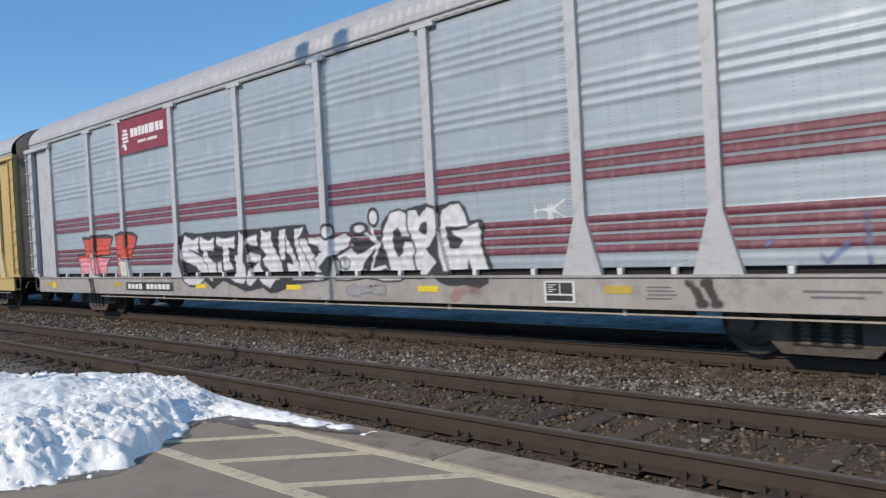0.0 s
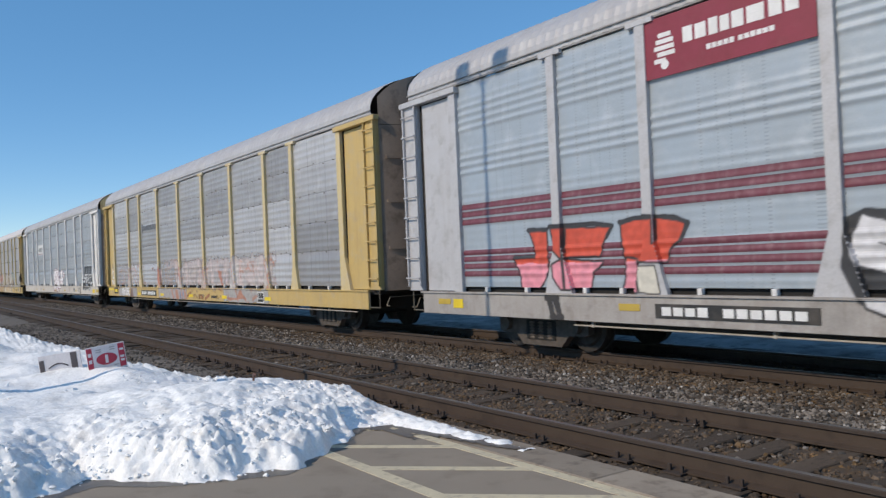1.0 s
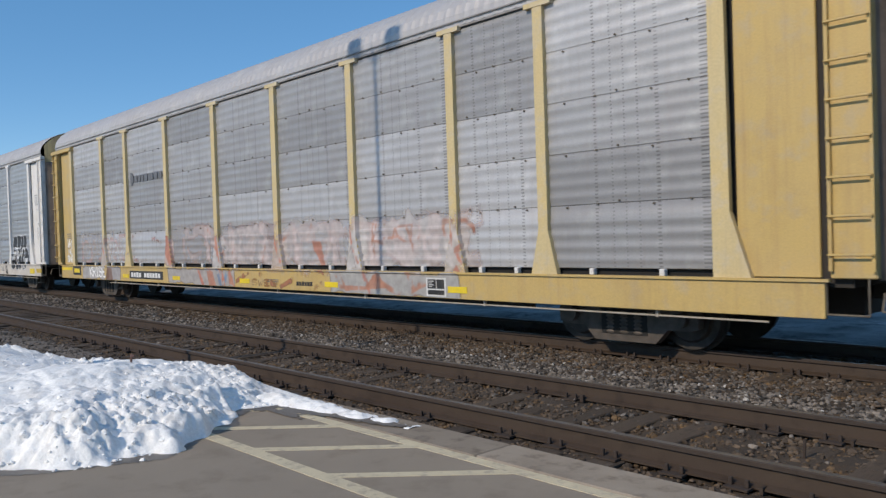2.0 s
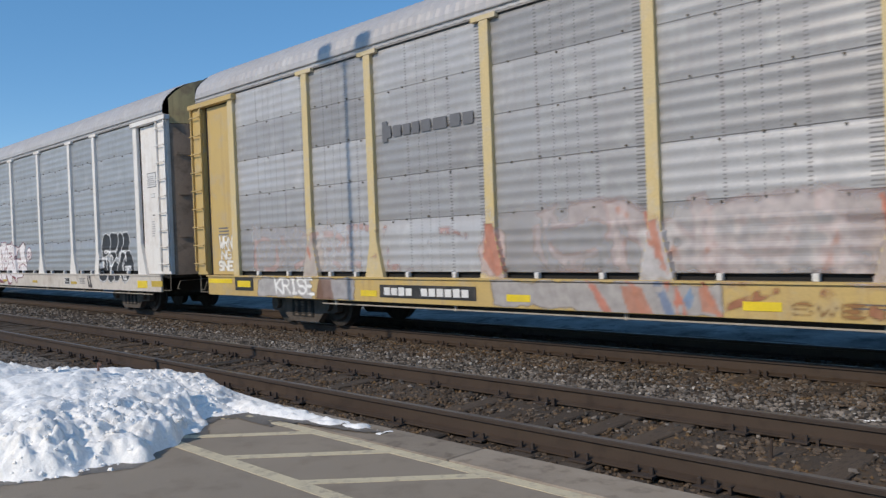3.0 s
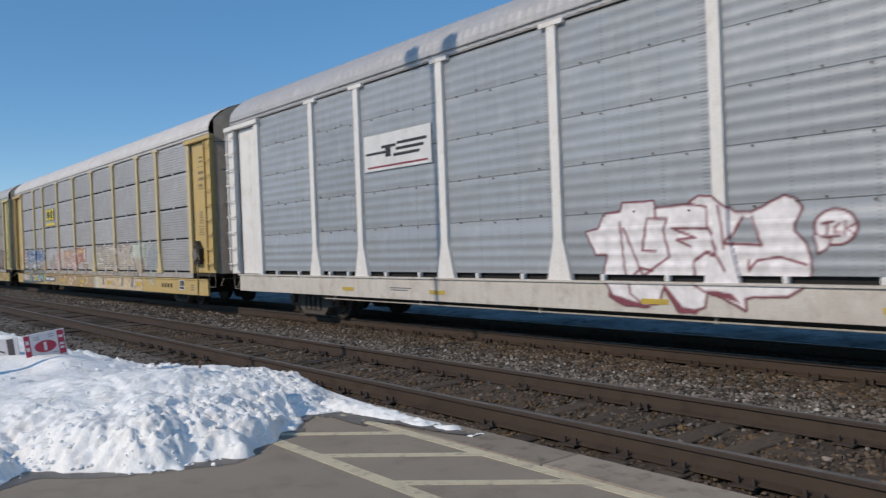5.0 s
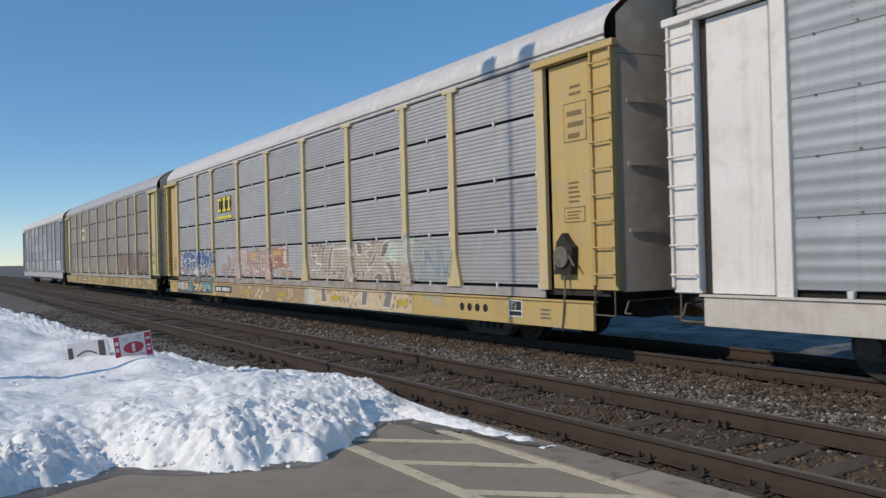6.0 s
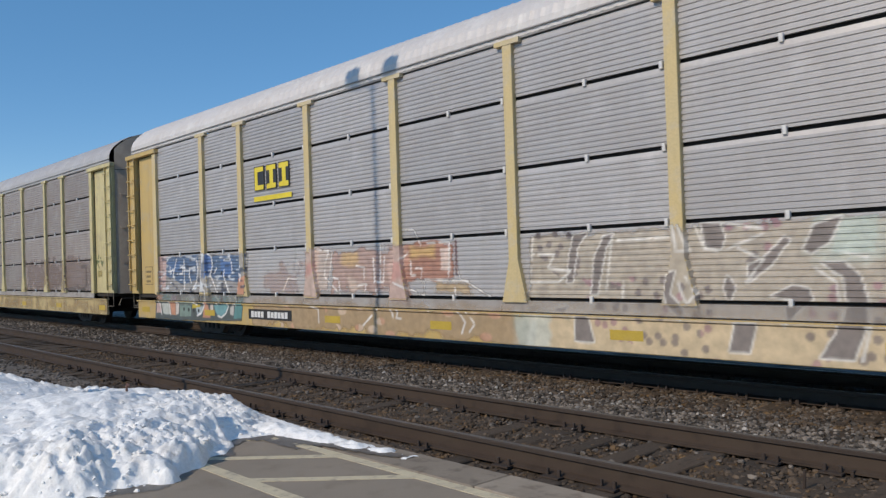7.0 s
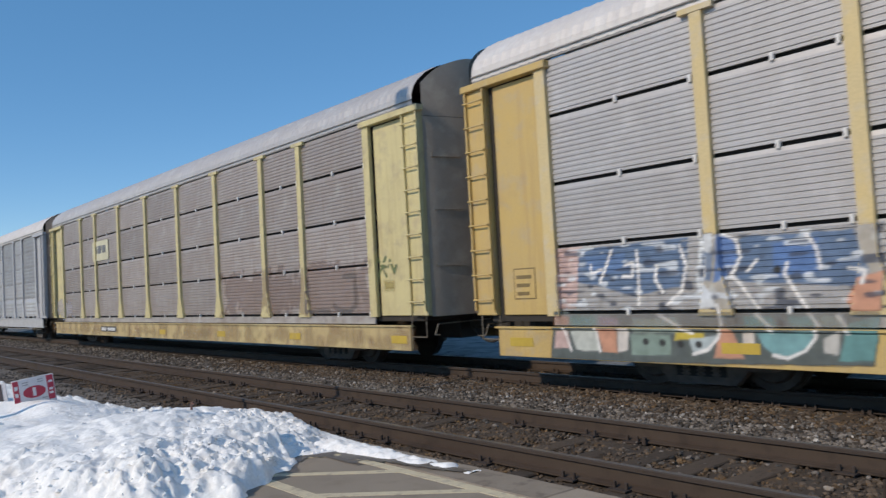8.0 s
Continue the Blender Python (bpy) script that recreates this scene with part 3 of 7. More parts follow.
def truck(parent):
    t = part("truck", box(bmesh.new(), -0.2, 0.2, -0.95, 0.95, 0.42, 0.66, 0.03), M["truck"], parent, "cast steel freight truck")
    for s in (-1, 1):
        y0, y1 = s * 0.92, s * 1.06
        bm = bmesh.new()
        prism(bm, [(-1.1, 0.30), (-0.98, 0.26), (-0.66, 0.26), (-0.48, 0.07), (0.48, 0.07), (0.66, 0.26), (0.98, 0.26), (1.1, 0.30), (1.1, 0.5),
                   (0.95, 0.56), (0.5, 0.64), (-0.5, 0.64), (-0.95, 0.56), (-1.1, 0.5)], "y", min(y0, y1), max(y0, y1))
        part("side_frame", bm, M["truck"], t)
        # black plate on the frame paints the pocket's shade
        bm = bmesh.new()
        box(bm, -0.36, 0.36, s * 1.065 - 0.008, s * 1.065 + 0.008, 0.17, 0.5)
        part("spring_pocket", bm, M["black"], t)
        for k in range(3):
            rings = [(0.17 + j * 0.026, 0.085 if j % 2 else 0.06) for j in range(13)]
            verts = [(-0.22 + 0.22 * k + r * math.cos(q * 0.6283), s * 1.05 + 0.5 * r * math.sin(q * 0.6283), z) for z, r in rings for q in range(10)]
            faces = [(j * 10 + q, j * 10 + (q + 1) % 10, j * 10 + 10 + (q + 1) % 10, j * 10 + 10 + q) for j in range(12) for q in range(10)]
            mesh_of("spring", verts, faces, M["truck"], t)
        for k in (-0.86, 0.86):
            part("bearing_cap", rod(bmesh.new(), (k, s * 1.05, 0.42), (k, s * 1.15, 0.42), 0.115, 14), M["truck"], t)
    for k in (-0.86, 0.86):
        w = wheelset(t)
        w.matrix_basis = pose(k, 0, 0.42)
    return t


def ladder(parent, material):
    bm = bmesh.new()
    for x in (-0.21, 0.21):
        box(bm, x - 0.018, x + 0.018, -0.02, 0.02, 1.08, 4.66)
    part_ = part("ladder", bm, material, parent)
    z = 1.25
    rung = None
    while z < 4.6:
        if rung is None:
            bm = rod(bmesh.new(), (-0.22, -0.05, 0), (0.22, -0.05, 0), 0.014, 6)
            for x in (-0.21, 0.21):
                rod(bm, (x, 0, 0), (x, -0.05, 0), 0.012, 5)
            rung = part("rung", bm, material, part_)
            rung.matrix_basis = pose(0, 0, z)
        else:
            again(rung, pose(0, 0, z))
        z += 0.40
    return part_


def autorack(label, x_mid, length, bay, narrow, paint, kind, truck_at, sill_mat=None, ribs=None, roof=None, post_mat=None, door_mat=None, end_mat=None, hood_mat=None):
    """A covered car-carrying wagon: low frame, posts, ribbed side panels, end doors, arched roof, two trucks."""
    car = new("autorack_car")
    car.matrix_basis = pose(x_mid, Y_CAR, 0)
    tagged(car, label, "railway car", "cars of the train")
    post_mat, door_mat, sill_mat = post_mat or paint, door_mat or paint, sill_mat or paint
    xs = bays(bay, narrow)
    end = length / 2
    low = kind == "rows"
    s0, s1 = (0.37, 0.80) if low else (0.575, 0.965)
    # frame
    bm = box(bmesh.new(), -end + 0.3, end - 0.3, -1.42, 1.42, 0.90, 1.0)
    part("deck", bm, M["under"], car)
    bm = bmesh.new()
    box(bm, -end + 0.6, end - 0.6, -0.32, 0.32, 0.5, 0.9)
    for k in range(9):
        xk = -8.0 + 2.0 * k
        box(bm, xk - 0.06, xk + 0.06, -1.35, 1.35, 0.6, 0.9)
    part("centre_sill", bm, M["under"], car)
    beam = part("frame_beam", box(bmesh.new(), -truck_at + 1.4, truck_at - 1.4, -0.04, 0.04, 0.47, 0.9), M["under"], car)
    beam.matrix_basis = pose(0, -1.28, 0)
    again(beam, pose(0, 1.28, 0))
    bm = box(bmesh.new(), -end + 0.55, end - 0.55, -0.03, 0.03, s0, s1, 0.006)
    sill = part("side_sill", bm, sill_mat, car)
    sill.matrix_basis = pose(0, -HALF + 0.0, 0)
    again(sill, pose(0, HALF, 0, 0, 0, 180))
    bm = box(bmesh.new(), -end + 0.5, end - 0.5, -0.06, 0.03, s1, s1 + 0.03)
    top = part("sill_flange", bm, sill_mat, car)
    top.matrix_basis = pose(0, -HALF, 0)
    again(top, pose(0, HALF, 0, 0, 0, 180))
    if low:
        bm = box(bmesh.new(), xs[0], xs[-1], -0.03, 0.0, s1 + 0.05, 1.005)
        band = part("skirt_band", bm, M["dull"], car, "dull grey band below the panels")
        band.matrix_basis = pose(0, -HALF + 0.05, 0)
        again(band, pose(0, HALF - 0.05, 0, 0, 0, 180))
    bm = bmesh.new()
    rod(bm, (-end + 4.6, 0, 0.50), (end - 1.2, 0, 0.50), 0.013, 6)
    for k in range(7):
        xk = -end + 5 + k * 3
        box(bm, xk - 0.02, xk + 0.02, -0.012, 0.03, 0.48, s0)
    if not low:
        c = part("conduit", bm, M["pipe"], car, "pale conduit below the side sill")
        c.matrix_basis = pose(0, -HALF + 0.06, 0)
    else:
        bm.free()
    # posts
    bm = bmesh.new()
    w, f = (0.085, 0.30) if kind == "stripes" else (0.085, 0.235)
    zt = 1.72 if kind == "stripes" else 1.6
    prism(bm, [(-f, 0.985), (f, 0.985), (w, zt), (w, 4.72), (-w, 4.72), (-w, zt)], "y", -0.05, 0.03)
    box(bm, -0.24, 0.24, -0.06, 0.02, 4.72, 4.79)
    post = part("side_post", bm, post_mat, car)
    bm = prism(bmesh.new(), [(-0.1, 0.985), (0.12, 0.985), (0.1, 4.72), (-0.1, 4.72)], "y", -0.05, 0.03)
    edge = part("end_post", bm, post_mat, car)
    if kind == "sheets":
        bm = prism(bmesh.new(), [(-0.1, 0.985), (0.36, 0.985), (0.12, 1.75), (0.1, 4.72), (-0.1, 4.72)], "y", -0.05, 0.03)
        wide = part("end_post", bm, post_mat, car, "end post with a flared foot")
        wide.matrix_basis = pose(xs[-1], -HALF + 0.03, 0)
    n = 0
    for i, x in enumerate(xs):
        for s in (-1, 1):
            m = pose(x, s * (HALF - 0.03), 0, 0, 0, 0 if s < 0 else 180)
            src = edge if i in (0, len(xs) - 1) else post
            if kind == "sheets" and (i, s) == (len(xs) - 1, -1):
                continue
            if (src is edge and i == 0 and s < 0) or (src is post and i == 1 and s < 0):
                src.matrix_basis = m
            else:
                again(src, m)
    # side panels
    made = {}
    for i in range(9):
        wid = round(xs[i + 1] - xs[i] - (0.178 if kind == "stripes" else 0.10), 3)
        xc = (xs[i] + xs[i + 1]) / 2
        for s in (-1, 1):
            base = pose(xc, s * (HALF - 0.06), 0, 0, 0, 0 if s < 0 else 180)
            for j, (a, b) in enumerate(SPANS[kind]):
                key = (wid, j)
                if key not in made:
                    pitch, depth, sharp, *bands = SHEET[kind]
                    stripes = STRIPES if kind == "stripes" else ()
                    o = rib_panel("side_panel", wid, a, b, pitch, depth, [ribs, M["maroon"]], car, stripes, sharp, *bands)
                    o.matrix_basis = base
                    made[key] = o
                else:
                    again(made[key], base)
    # added black box paints the unlit interior seen through the slots between panels
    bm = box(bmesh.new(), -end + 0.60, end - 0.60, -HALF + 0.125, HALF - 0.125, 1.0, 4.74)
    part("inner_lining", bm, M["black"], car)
    # clips on the row joints
    if kind == "rows":
        clip = None
        for i in range(9):
            for zc in (1.03, 1.995, 2.918, 3.928):
                for dx in (0.0, (xs[i + 1] - xs[i]) / 2 - 0.16):
                    m = pose((xs[i] + xs[i + 1]) / 2 + dx, -HALF + 0.03, zc)
                    if clip is None:
                        clip = part("clip", box(bmesh.new(), -0.025, 0.025, -0.012, 0.03, -0.05, 0.05, 0.005), M["clip"], car, "pale joint clip")
                        clip.matrix_basis = m
                    else:
                        again(clip, m)
    if kind == "sheets":
        bolt = None
        for i in range(9):
            for zc in (1.929, 2.639, 3.349, 4.059):
                for f in range(1, 6):
                    m = pose(xs[i] + (xs[i + 1] - xs[i]) * (f - 0.2 + 0.4 * ((f * 7 + i * 3) % 5) / 5) / 6, -HALF + 0.045, zc + 0.03 * ((f + i) % 3 - 1))
                    if bolt is None:
                        bolt = part("bolt", rod(bmesh.new(), (0, -0.012, 0), (0, 0.02, 0), 0.014, 6), M["rung"], car, "rusty panel bolt")
                        bolt.matrix_basis = m
                    else:
                        again(bolt, m)
    if kind != "rows":
        clip = None
        for i in range(9):
            for f in (0.3, 0.7):
                m = pose(xs[i] + f * (xs[i + 1] - xs[i]), -HALF + 0.02, 1.035)
                if clip is None:
                    clip = part("panel_clip", box(bmesh.new(), -0.035, 0.035, -0.02, 0.06, -0.04, 0.045, 0.006), M["clip"], car, "pale panel clip")
                    clip.matrix_basis = m
                else:
                    again(clip, m)
    # ends: door panels, corner columns, ladders, end doors
    for s in (-1, 1):
        for q in (-1, 1):
            m = pose(0, 0, 0, 0, 0, 0 if q < 0 else 180)
            sx = s if q < 0 else -s
            a, b = xs[-1] + 0.17, end - 0.62
            bm = box(bmesh.new(), min(sx * a, sx * b), max(sx * a, sx * b), -HALF + 0.06, -HALF + 0.12, 1.0, 4.62, 0.01)
            d = part("door_panel", bm, door_mat, car)
            d.matrix_basis = m
            # added dark filler blocks the see-through slot and stands for its shade
            a, b = end - 0.64, end - 0.48
            bm = box(bmesh.new(), min(sx * a, sx * b), max(sx * a, sx * b), -HALF + 0.102, -HALF + 0.135, 1.0, 4.66)
            d = part("slot_plate", bm, M["under"], car)
            d.matrix_basis = m
            a, b = end - 0.50, end - 0.04
            bm = box(bmesh.new(), min(sx * a, sx * b), max(sx * a, sx * b), -HALF + 0.0, -HALF + 0.10, 1.0, 4.68, 0.012)
            d = part("corner_column", bm, door_mat, car)
            d.matrix_basis = m
            a, b = xs[-1] - 0.15, end + 0.02
            bm = box(bmesh.new(), min(sx * a, sx * b), max(sx * a, sx * b), -HALF - 0.07, -HALF + 0.08, 4.64, 4.75, 0.01)
            d = part("door_track", bm, door_mat, car, "door track cap")
            d.matrix_basis = m
            if q < 0:
                l = ladder(car, door_mat)
                l.matrix_basis = pose(s * (end - 0.27), -HALF - 0.03, 0)
        for half in (-1, 1):
            ys = [half * 1.42 * k / 9 for k in range(10)]
            for hood in (0, 1):
                zs = [4.56, 4.75] if hood else [0.98, 2.4, 3.6]
                verts, faces = [], []
                for y in ys:
                    x = s * (end - 0.05 + 0.22 * (1 - (y / 1.42) ** 2))
                    top = float(np.interp(-abs(y), [r[0] for r in ROOF[:8]], [r[1] for r in ROOF[:8]])) - 0.015 if hood else 4.55
                    verts += [(x, y, z) for z in zs] + [(x, y, top)]
                n = len(zs) + 1
                for k in range(len(ys) - 1):
                    for j in range(n - 1):
                        q = (k * n + j, (k + 1) * n + j, (k + 1) * n + j + 1, k * n + j + 1)
                        faces.append(q if s * half > 0 else q[::-1])
                mesh_of("door_hood" if hood else "end_door", verts, faces, (hood_mat if hood else end_mat) or M["end"], car, "stained roof end hood" if hood else "dingy curved end door leaf", smooth=True)
        for half in (-1, 1):
            for zc in (1.9, 2.9, 3.85):
                pts = [(s * (end - 0.035 + 0.22 * (1 - (y / 1.42) ** 2)), half * y) for y in (0.75, 0.95, 1.15, 1.3)]
                bm = prism(bmesh.new(), pts + [(x + s * 0.025, y) for x, y in pts[::-1]], "z", zc - 0.03, zc + 0.03)
                part("door_rib", bm, end_mat or M["end"], car)
            part("door_rod", rod(bmesh.new(), (s * (end + 0.17), half * 0.55, 1.0), (s * (end + 0.17), half * 0.55, 4.7), 0.022, 8), M["end"], car)
        bm = bmesh.new()
        x0 = s * (end - 0.55)
        rod(bm, (x0, -HALF + 0.02, 1.0), (x0, -HALF + 0.02, 0.62), 0.012, 6)
        rod(bm, (x0, -HALF + 0.02, 0.62), (x0 + s * 0.42, -HALF + 0.02, 0.62), 0.012, 6)
        rod(bm, (x0 + s * 0.42, -HALF + 0.02, 0.62), (x0 + s * 0.42, -HALF + 0.02, 1.0), 0.012, 6)
        part("stirrup_step", bm, M["rung"], car)
        bm = bmesh.new()
        box(bm, min(s * (end - 0.6), s * (end + 0.35)), max(s * (end - 0.6), s * (end + 0.35)), -0.12, 0.12, 0.68, 0.92, 0.03)
        box(bm, min(s * (end + 0.3), s * (end + 0.55)), max(s * (end + 0.3), s * (end + 0.55)), -0.16, 0.14, 0.64, 0.95, 0.04)
        part("coupler", bm, M["under"], car)
        bm = bmesh.new()
        rod(bm, (s * (end + 0.1), -0.2, 0.86), (s * (end - 0.05), -1.3, 0.84), 0.012, 6)
        rod(bm, (s * (end - 0.05), -1.3, 0.84), (s * (end - 0.05), -1.38, 0.66), 0.012, 6)
        rod(bm, (s * (end - 0.05), -1.38, 0.66), (s * (end + 0.10), -1.40, 0.66), 0.012, 6)
        part("uncoupling_lever", bm, M["rung"], car)
        bm = bmesh.new()
        p = [(end - 0.15 + 0.67 * k / 9, -0.4, 0.72 - 0.26 * math.sin(k / 9 * 2.2)) for k in range(10)]
        for u, v in zip(p, p[1:]):
            rod(bm, (s * u[0], *u[1:]), (s * v[0], *v[1:]), 0.022, 8)
        part("brake_hose", bm, M["under"], car)
    # roof with cross ribs
    rx = np.arange(-end + 0.2, end - 0.19, 0.07)
    verts, faces = [], []
    m_ = len(ROOF)
    for k, x in enumerate(rx):
        lift = 0.009 if k % 3 == 1 else 0.0
        verts += [(x, y * (1 + lift / 1.6), z + lift * 0.8) for y, z in ROOF]
    for k in range(len(rx) - 1):
        for j in range(m_ - 1):
            a = k * m_ + j
            faces.append((a, a + 1, a + m_ + 1, a + m_))
    mesh_of("roof", verts, faces, roof, car)
    # strips in darkened grey paint the shaded gap under the roof edge
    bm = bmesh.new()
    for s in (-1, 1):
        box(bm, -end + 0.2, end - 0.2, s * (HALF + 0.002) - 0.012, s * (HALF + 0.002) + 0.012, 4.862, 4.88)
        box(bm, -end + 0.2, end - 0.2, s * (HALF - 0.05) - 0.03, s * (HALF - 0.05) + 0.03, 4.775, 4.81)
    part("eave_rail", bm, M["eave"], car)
    # trucks
    for s in (-1, 1):
        t = truck(car)
        t.matrix_basis = pose(s * truck_at, 0, 0)
    return car, xs, end


def punched(m, dark=0.5):
    """Upright rows of short punched slots in a sheet."""
    N, L = m.node_tree.nodes, m.node_tree.links
    b = N["Principled BSDF"]
    co = N.new("ShaderNodeTexCoord")
    sep = N.new("ShaderNodeSeparateXYZ")
    L.new(co.outputs["Object"], sep.inputs[0])

    def calc(op, a, c):
        n = N.new("ShaderNodeMath")
        n.operation = op
        for sock, v in zip(n.inputs, (a, c)):
            if hasattr(v, "links"):
                L.new(v, sock)
            else:
                sock.default_value = v
        return n.outputs[0]
    col = calc("LESS_THAN", calc("FRACT", calc("ADD", calc("MULTIPLY", sep.outputs[0], 2.15), calc("SINE", calc("MULTIPLY", sep.outputs[0], 3.1), 0)), 0), 0.12)
    dash = calc("LESS_THAN", calc("FRACT", calc("MULTIPLY", sep.outputs[2], 21.0), 0), 0.42)
    n = N.new("ShaderNodeTexNoise")
    n.inputs["Scale"].default_value = 1.1
    L.new(co.outputs["Object"], n.inputs["Vector"])
    k = calc("MULTIPLY", calc("MULTIPLY", col, dash), calc("MULTIPLY", n.outputs["Fac"], dark * 1.6))
    mix = N.new("ShaderNodeMix")
    mix.data_type = "RGBA"
    L.new(k, mix.inputs[0])
    L.new(b.inputs["Base Color"].links[0].from_socket, mix.inputs[6])
    mix.inputs[7].default_value = (0.06, 0.055, 0.055, 1)
    L.new(mix.outputs[2], b.inputs["Base Color"])
    return m


def galv(name, a, b, c, **k):
    return shade(name, [a, b, c], k.pop("rough", 0.5), k.pop("metal", 0.25), scale=k.pop("scale", 0.9), fine=70, bump=0.06, per=k.pop("per", 0.07), **k)


M.update(
    rung=shade("dark rung steel", [(0.2, 0.17, 0.13), (0.12, 0.1, 0.08)], 0.6, 0.2, scale=9),
    dull=shade("dull grey band", [(0.40, 0.38, 0.37), (0.30, 0.27, 0.25)], 0.7, scale=2, streak=(0.5, (0.2, 0.17, 0.15))),
    clip=shade("pale clip", [(0.75, 0.74, 0.73), (0.6, 0.58, 0.56)], 0.5, scale=9),
    # grey darkened to hold the shade below the roof edge
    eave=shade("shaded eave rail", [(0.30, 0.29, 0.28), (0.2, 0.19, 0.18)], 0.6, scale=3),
    end=shade("sooty end door", [(0.31, 0.235, 0.185), (0.25, 0.19, 0.15), (0.18, 0.135, 0.105)], 0.75, scale=1.2, grime=0.4),
    roof_end=shade("brown stained roof end", [(0.40, 0.33, 0.27), (0.33, 0.27, 0.22), (0.44, 0.37, 0.30)], 0.7, scale=1.0, grime=0.3),
    maroon=shade("faded maroon stripe paint", [(0.17, 0.040, 0.060), (0.135, 0.036, 0.052), (0.22, 0.09, 0.11)], 0.55, scale=2, fine=60, bump=0.05, streak=(0.35, (0.33, 0.25, 0.25))),
    yellow=shade("dirty yellow car paint", [(0.56, 0.385, 0.135), (0.53, 0.375, 0.155), (0.49, 0.37, 0.20)], 0.55, scale=1.4, fine=50, bump=0.06, streak=(0.45, (0.36, 0.22, 0.10)), grime=0.25, grime_colour=(0.22, 0.13, 0.07)),
    lemon=shade("weathered lemon car paint", [(0.62, 0.53, 0.27), (0.56, 0.48, 0.26), (0.48, 0.40, 0.24)], 0.55, scale=1.4, fine=50, bump=0.06, streak=(0.5, (0.34, 0.22, 0.10)), grime=0.3, grime_colour=(0.2, 0.12, 0.07)),
    white=shade("chalky white car paint", [(0.80, 0.77, 0.74), (0.74, 0.71, 0.68), (0.70, 0.65, 0.60)], 0.55, scale=1.4, fine=50, bump=0.05, streak=(0.35, (0.42, 0.34, 0.27)), grime=0.15, grime_colour=(0.3, 0.2, 0.13)),
    faded=shade("faded yellow car paint", [(0.63, 0.475, 0.225), (0.58, 0.47, 0.27), (0.55, 0.48, 0.37)], 0.6, scale=0.7, fine=50, bump=0.06, streak=(0.5, (0.42, 0.33, 0.22)), grime=0.25, grime_colour=(0.3, 0.2, 0.12)),
    ochre_sill=shade("rust-run yellow sill", [(0.54, 0.43, 0.22), (0.47, 0.36, 0.19), (0.36, 0.25, 0.14)], 0.7, scale=0.9, fine=50, bump=0.08, streak=(0.6, (0.18, 0.11, 0.07)), grime=0.4),
    grey_sill=shade("dusty grey sill paint", [(0.40, 0.37, 0.35), (0.34, 0.31, 0.29), (0.28, 0.25, 0.23)], 0.6, scale=1.1, fine=50, bump=0.06, streak=(0.4, (0.24, 0.2, 0.17)), grime=0.35),
    cream_sill=shade("dusty cream sill paint", [(0.62, 0.57, 0.52), (0.56, 0.51, 0.46), (0.47, 0.41, 0.36)], 0.6, scale=1.1, fine=50, bump=0.06, streak=(0.4, (0.34, 0.27, 0.21)), grime=0.35, grime_colour=(0.25, 0.18, 0.13)),
    silver=shade("pale silver post paint", [(0.52, 0.51, 0.52), (0.47, 0.46, 0.47), (0.41, 0.395, 0.395)], 0.5, 0.1, scale=1.6, fine=50, bump=0.05, streak=(0.3, (0.36, 0.32, 0.30)), grime=0.15, grime_colour=(0.3, 0.24, 0.2)),
    rib_a=punched(galv("pale galvanised ribs", (0.385, 0.44, 0.49), (0.345, 0.39, 0.43), (0.435, 0.475, 0.51), streak=(0.25, (0.42, 0.42, 0.42))), 0.25),
    rib_b=punched(galv("grey perforated sheet", (0.415, 0.41, 0.415), (0.365, 0.36, 0.367), (0.455, 0.45, 0.45), per=0.30, streak=(0.4, (0.33, 0.29, 0.275))), 0.55),
    rib_c=punched(galv("clean grey perforated sheet", (0.375, 0.395, 0.42), (0.33, 0.35, 0.37), (0.41, 0.425, 0.445), per=0.07, streak=(0.25, (0.31, 0.31, 0.32))), 0.25),
    rib_d=galv("dulled corrugated steel", (0.47, 0.45, 0.45), (0.42, 0.40, 0.40), (0.50, 0.48, 0.48), per=0.09, streak=(0.3, (0.36, 0.33, 0.31))),
    rib_e=galv("rust-tinged corrugated steel", (0.38, 0.33, 0.31), (0.34, 0.29, 0.265), (0.42, 0.38, 0.36), per=0.12, streak=(0.5, (0.26, 0.17, 0.13))),
    roof_a=shade("grey roof sheet", [(0.50, 0.48, 0.48), (0.44, 0.42, 0.42), (0.54, 0.52, 0.51)], 0.5, 0.2, scale=0.8, fine=50, bump=0.04, streak=(0.3, (0.33, 0.3, 0.28))),
    roof_d=shade("whitish roof sheet", [(0.66, 0.62, 0.60), (0.60, 0.56, 0.54), (0.70, 0.67, 0.65)], 0.55, 0.1, scale=0.8, fine=50, bump=0.04, streak=(0.3, (0.45, 0.4, 0.37))),
)
LENGTH, BAY, NARROW = 25.62, 2.65, 1.823
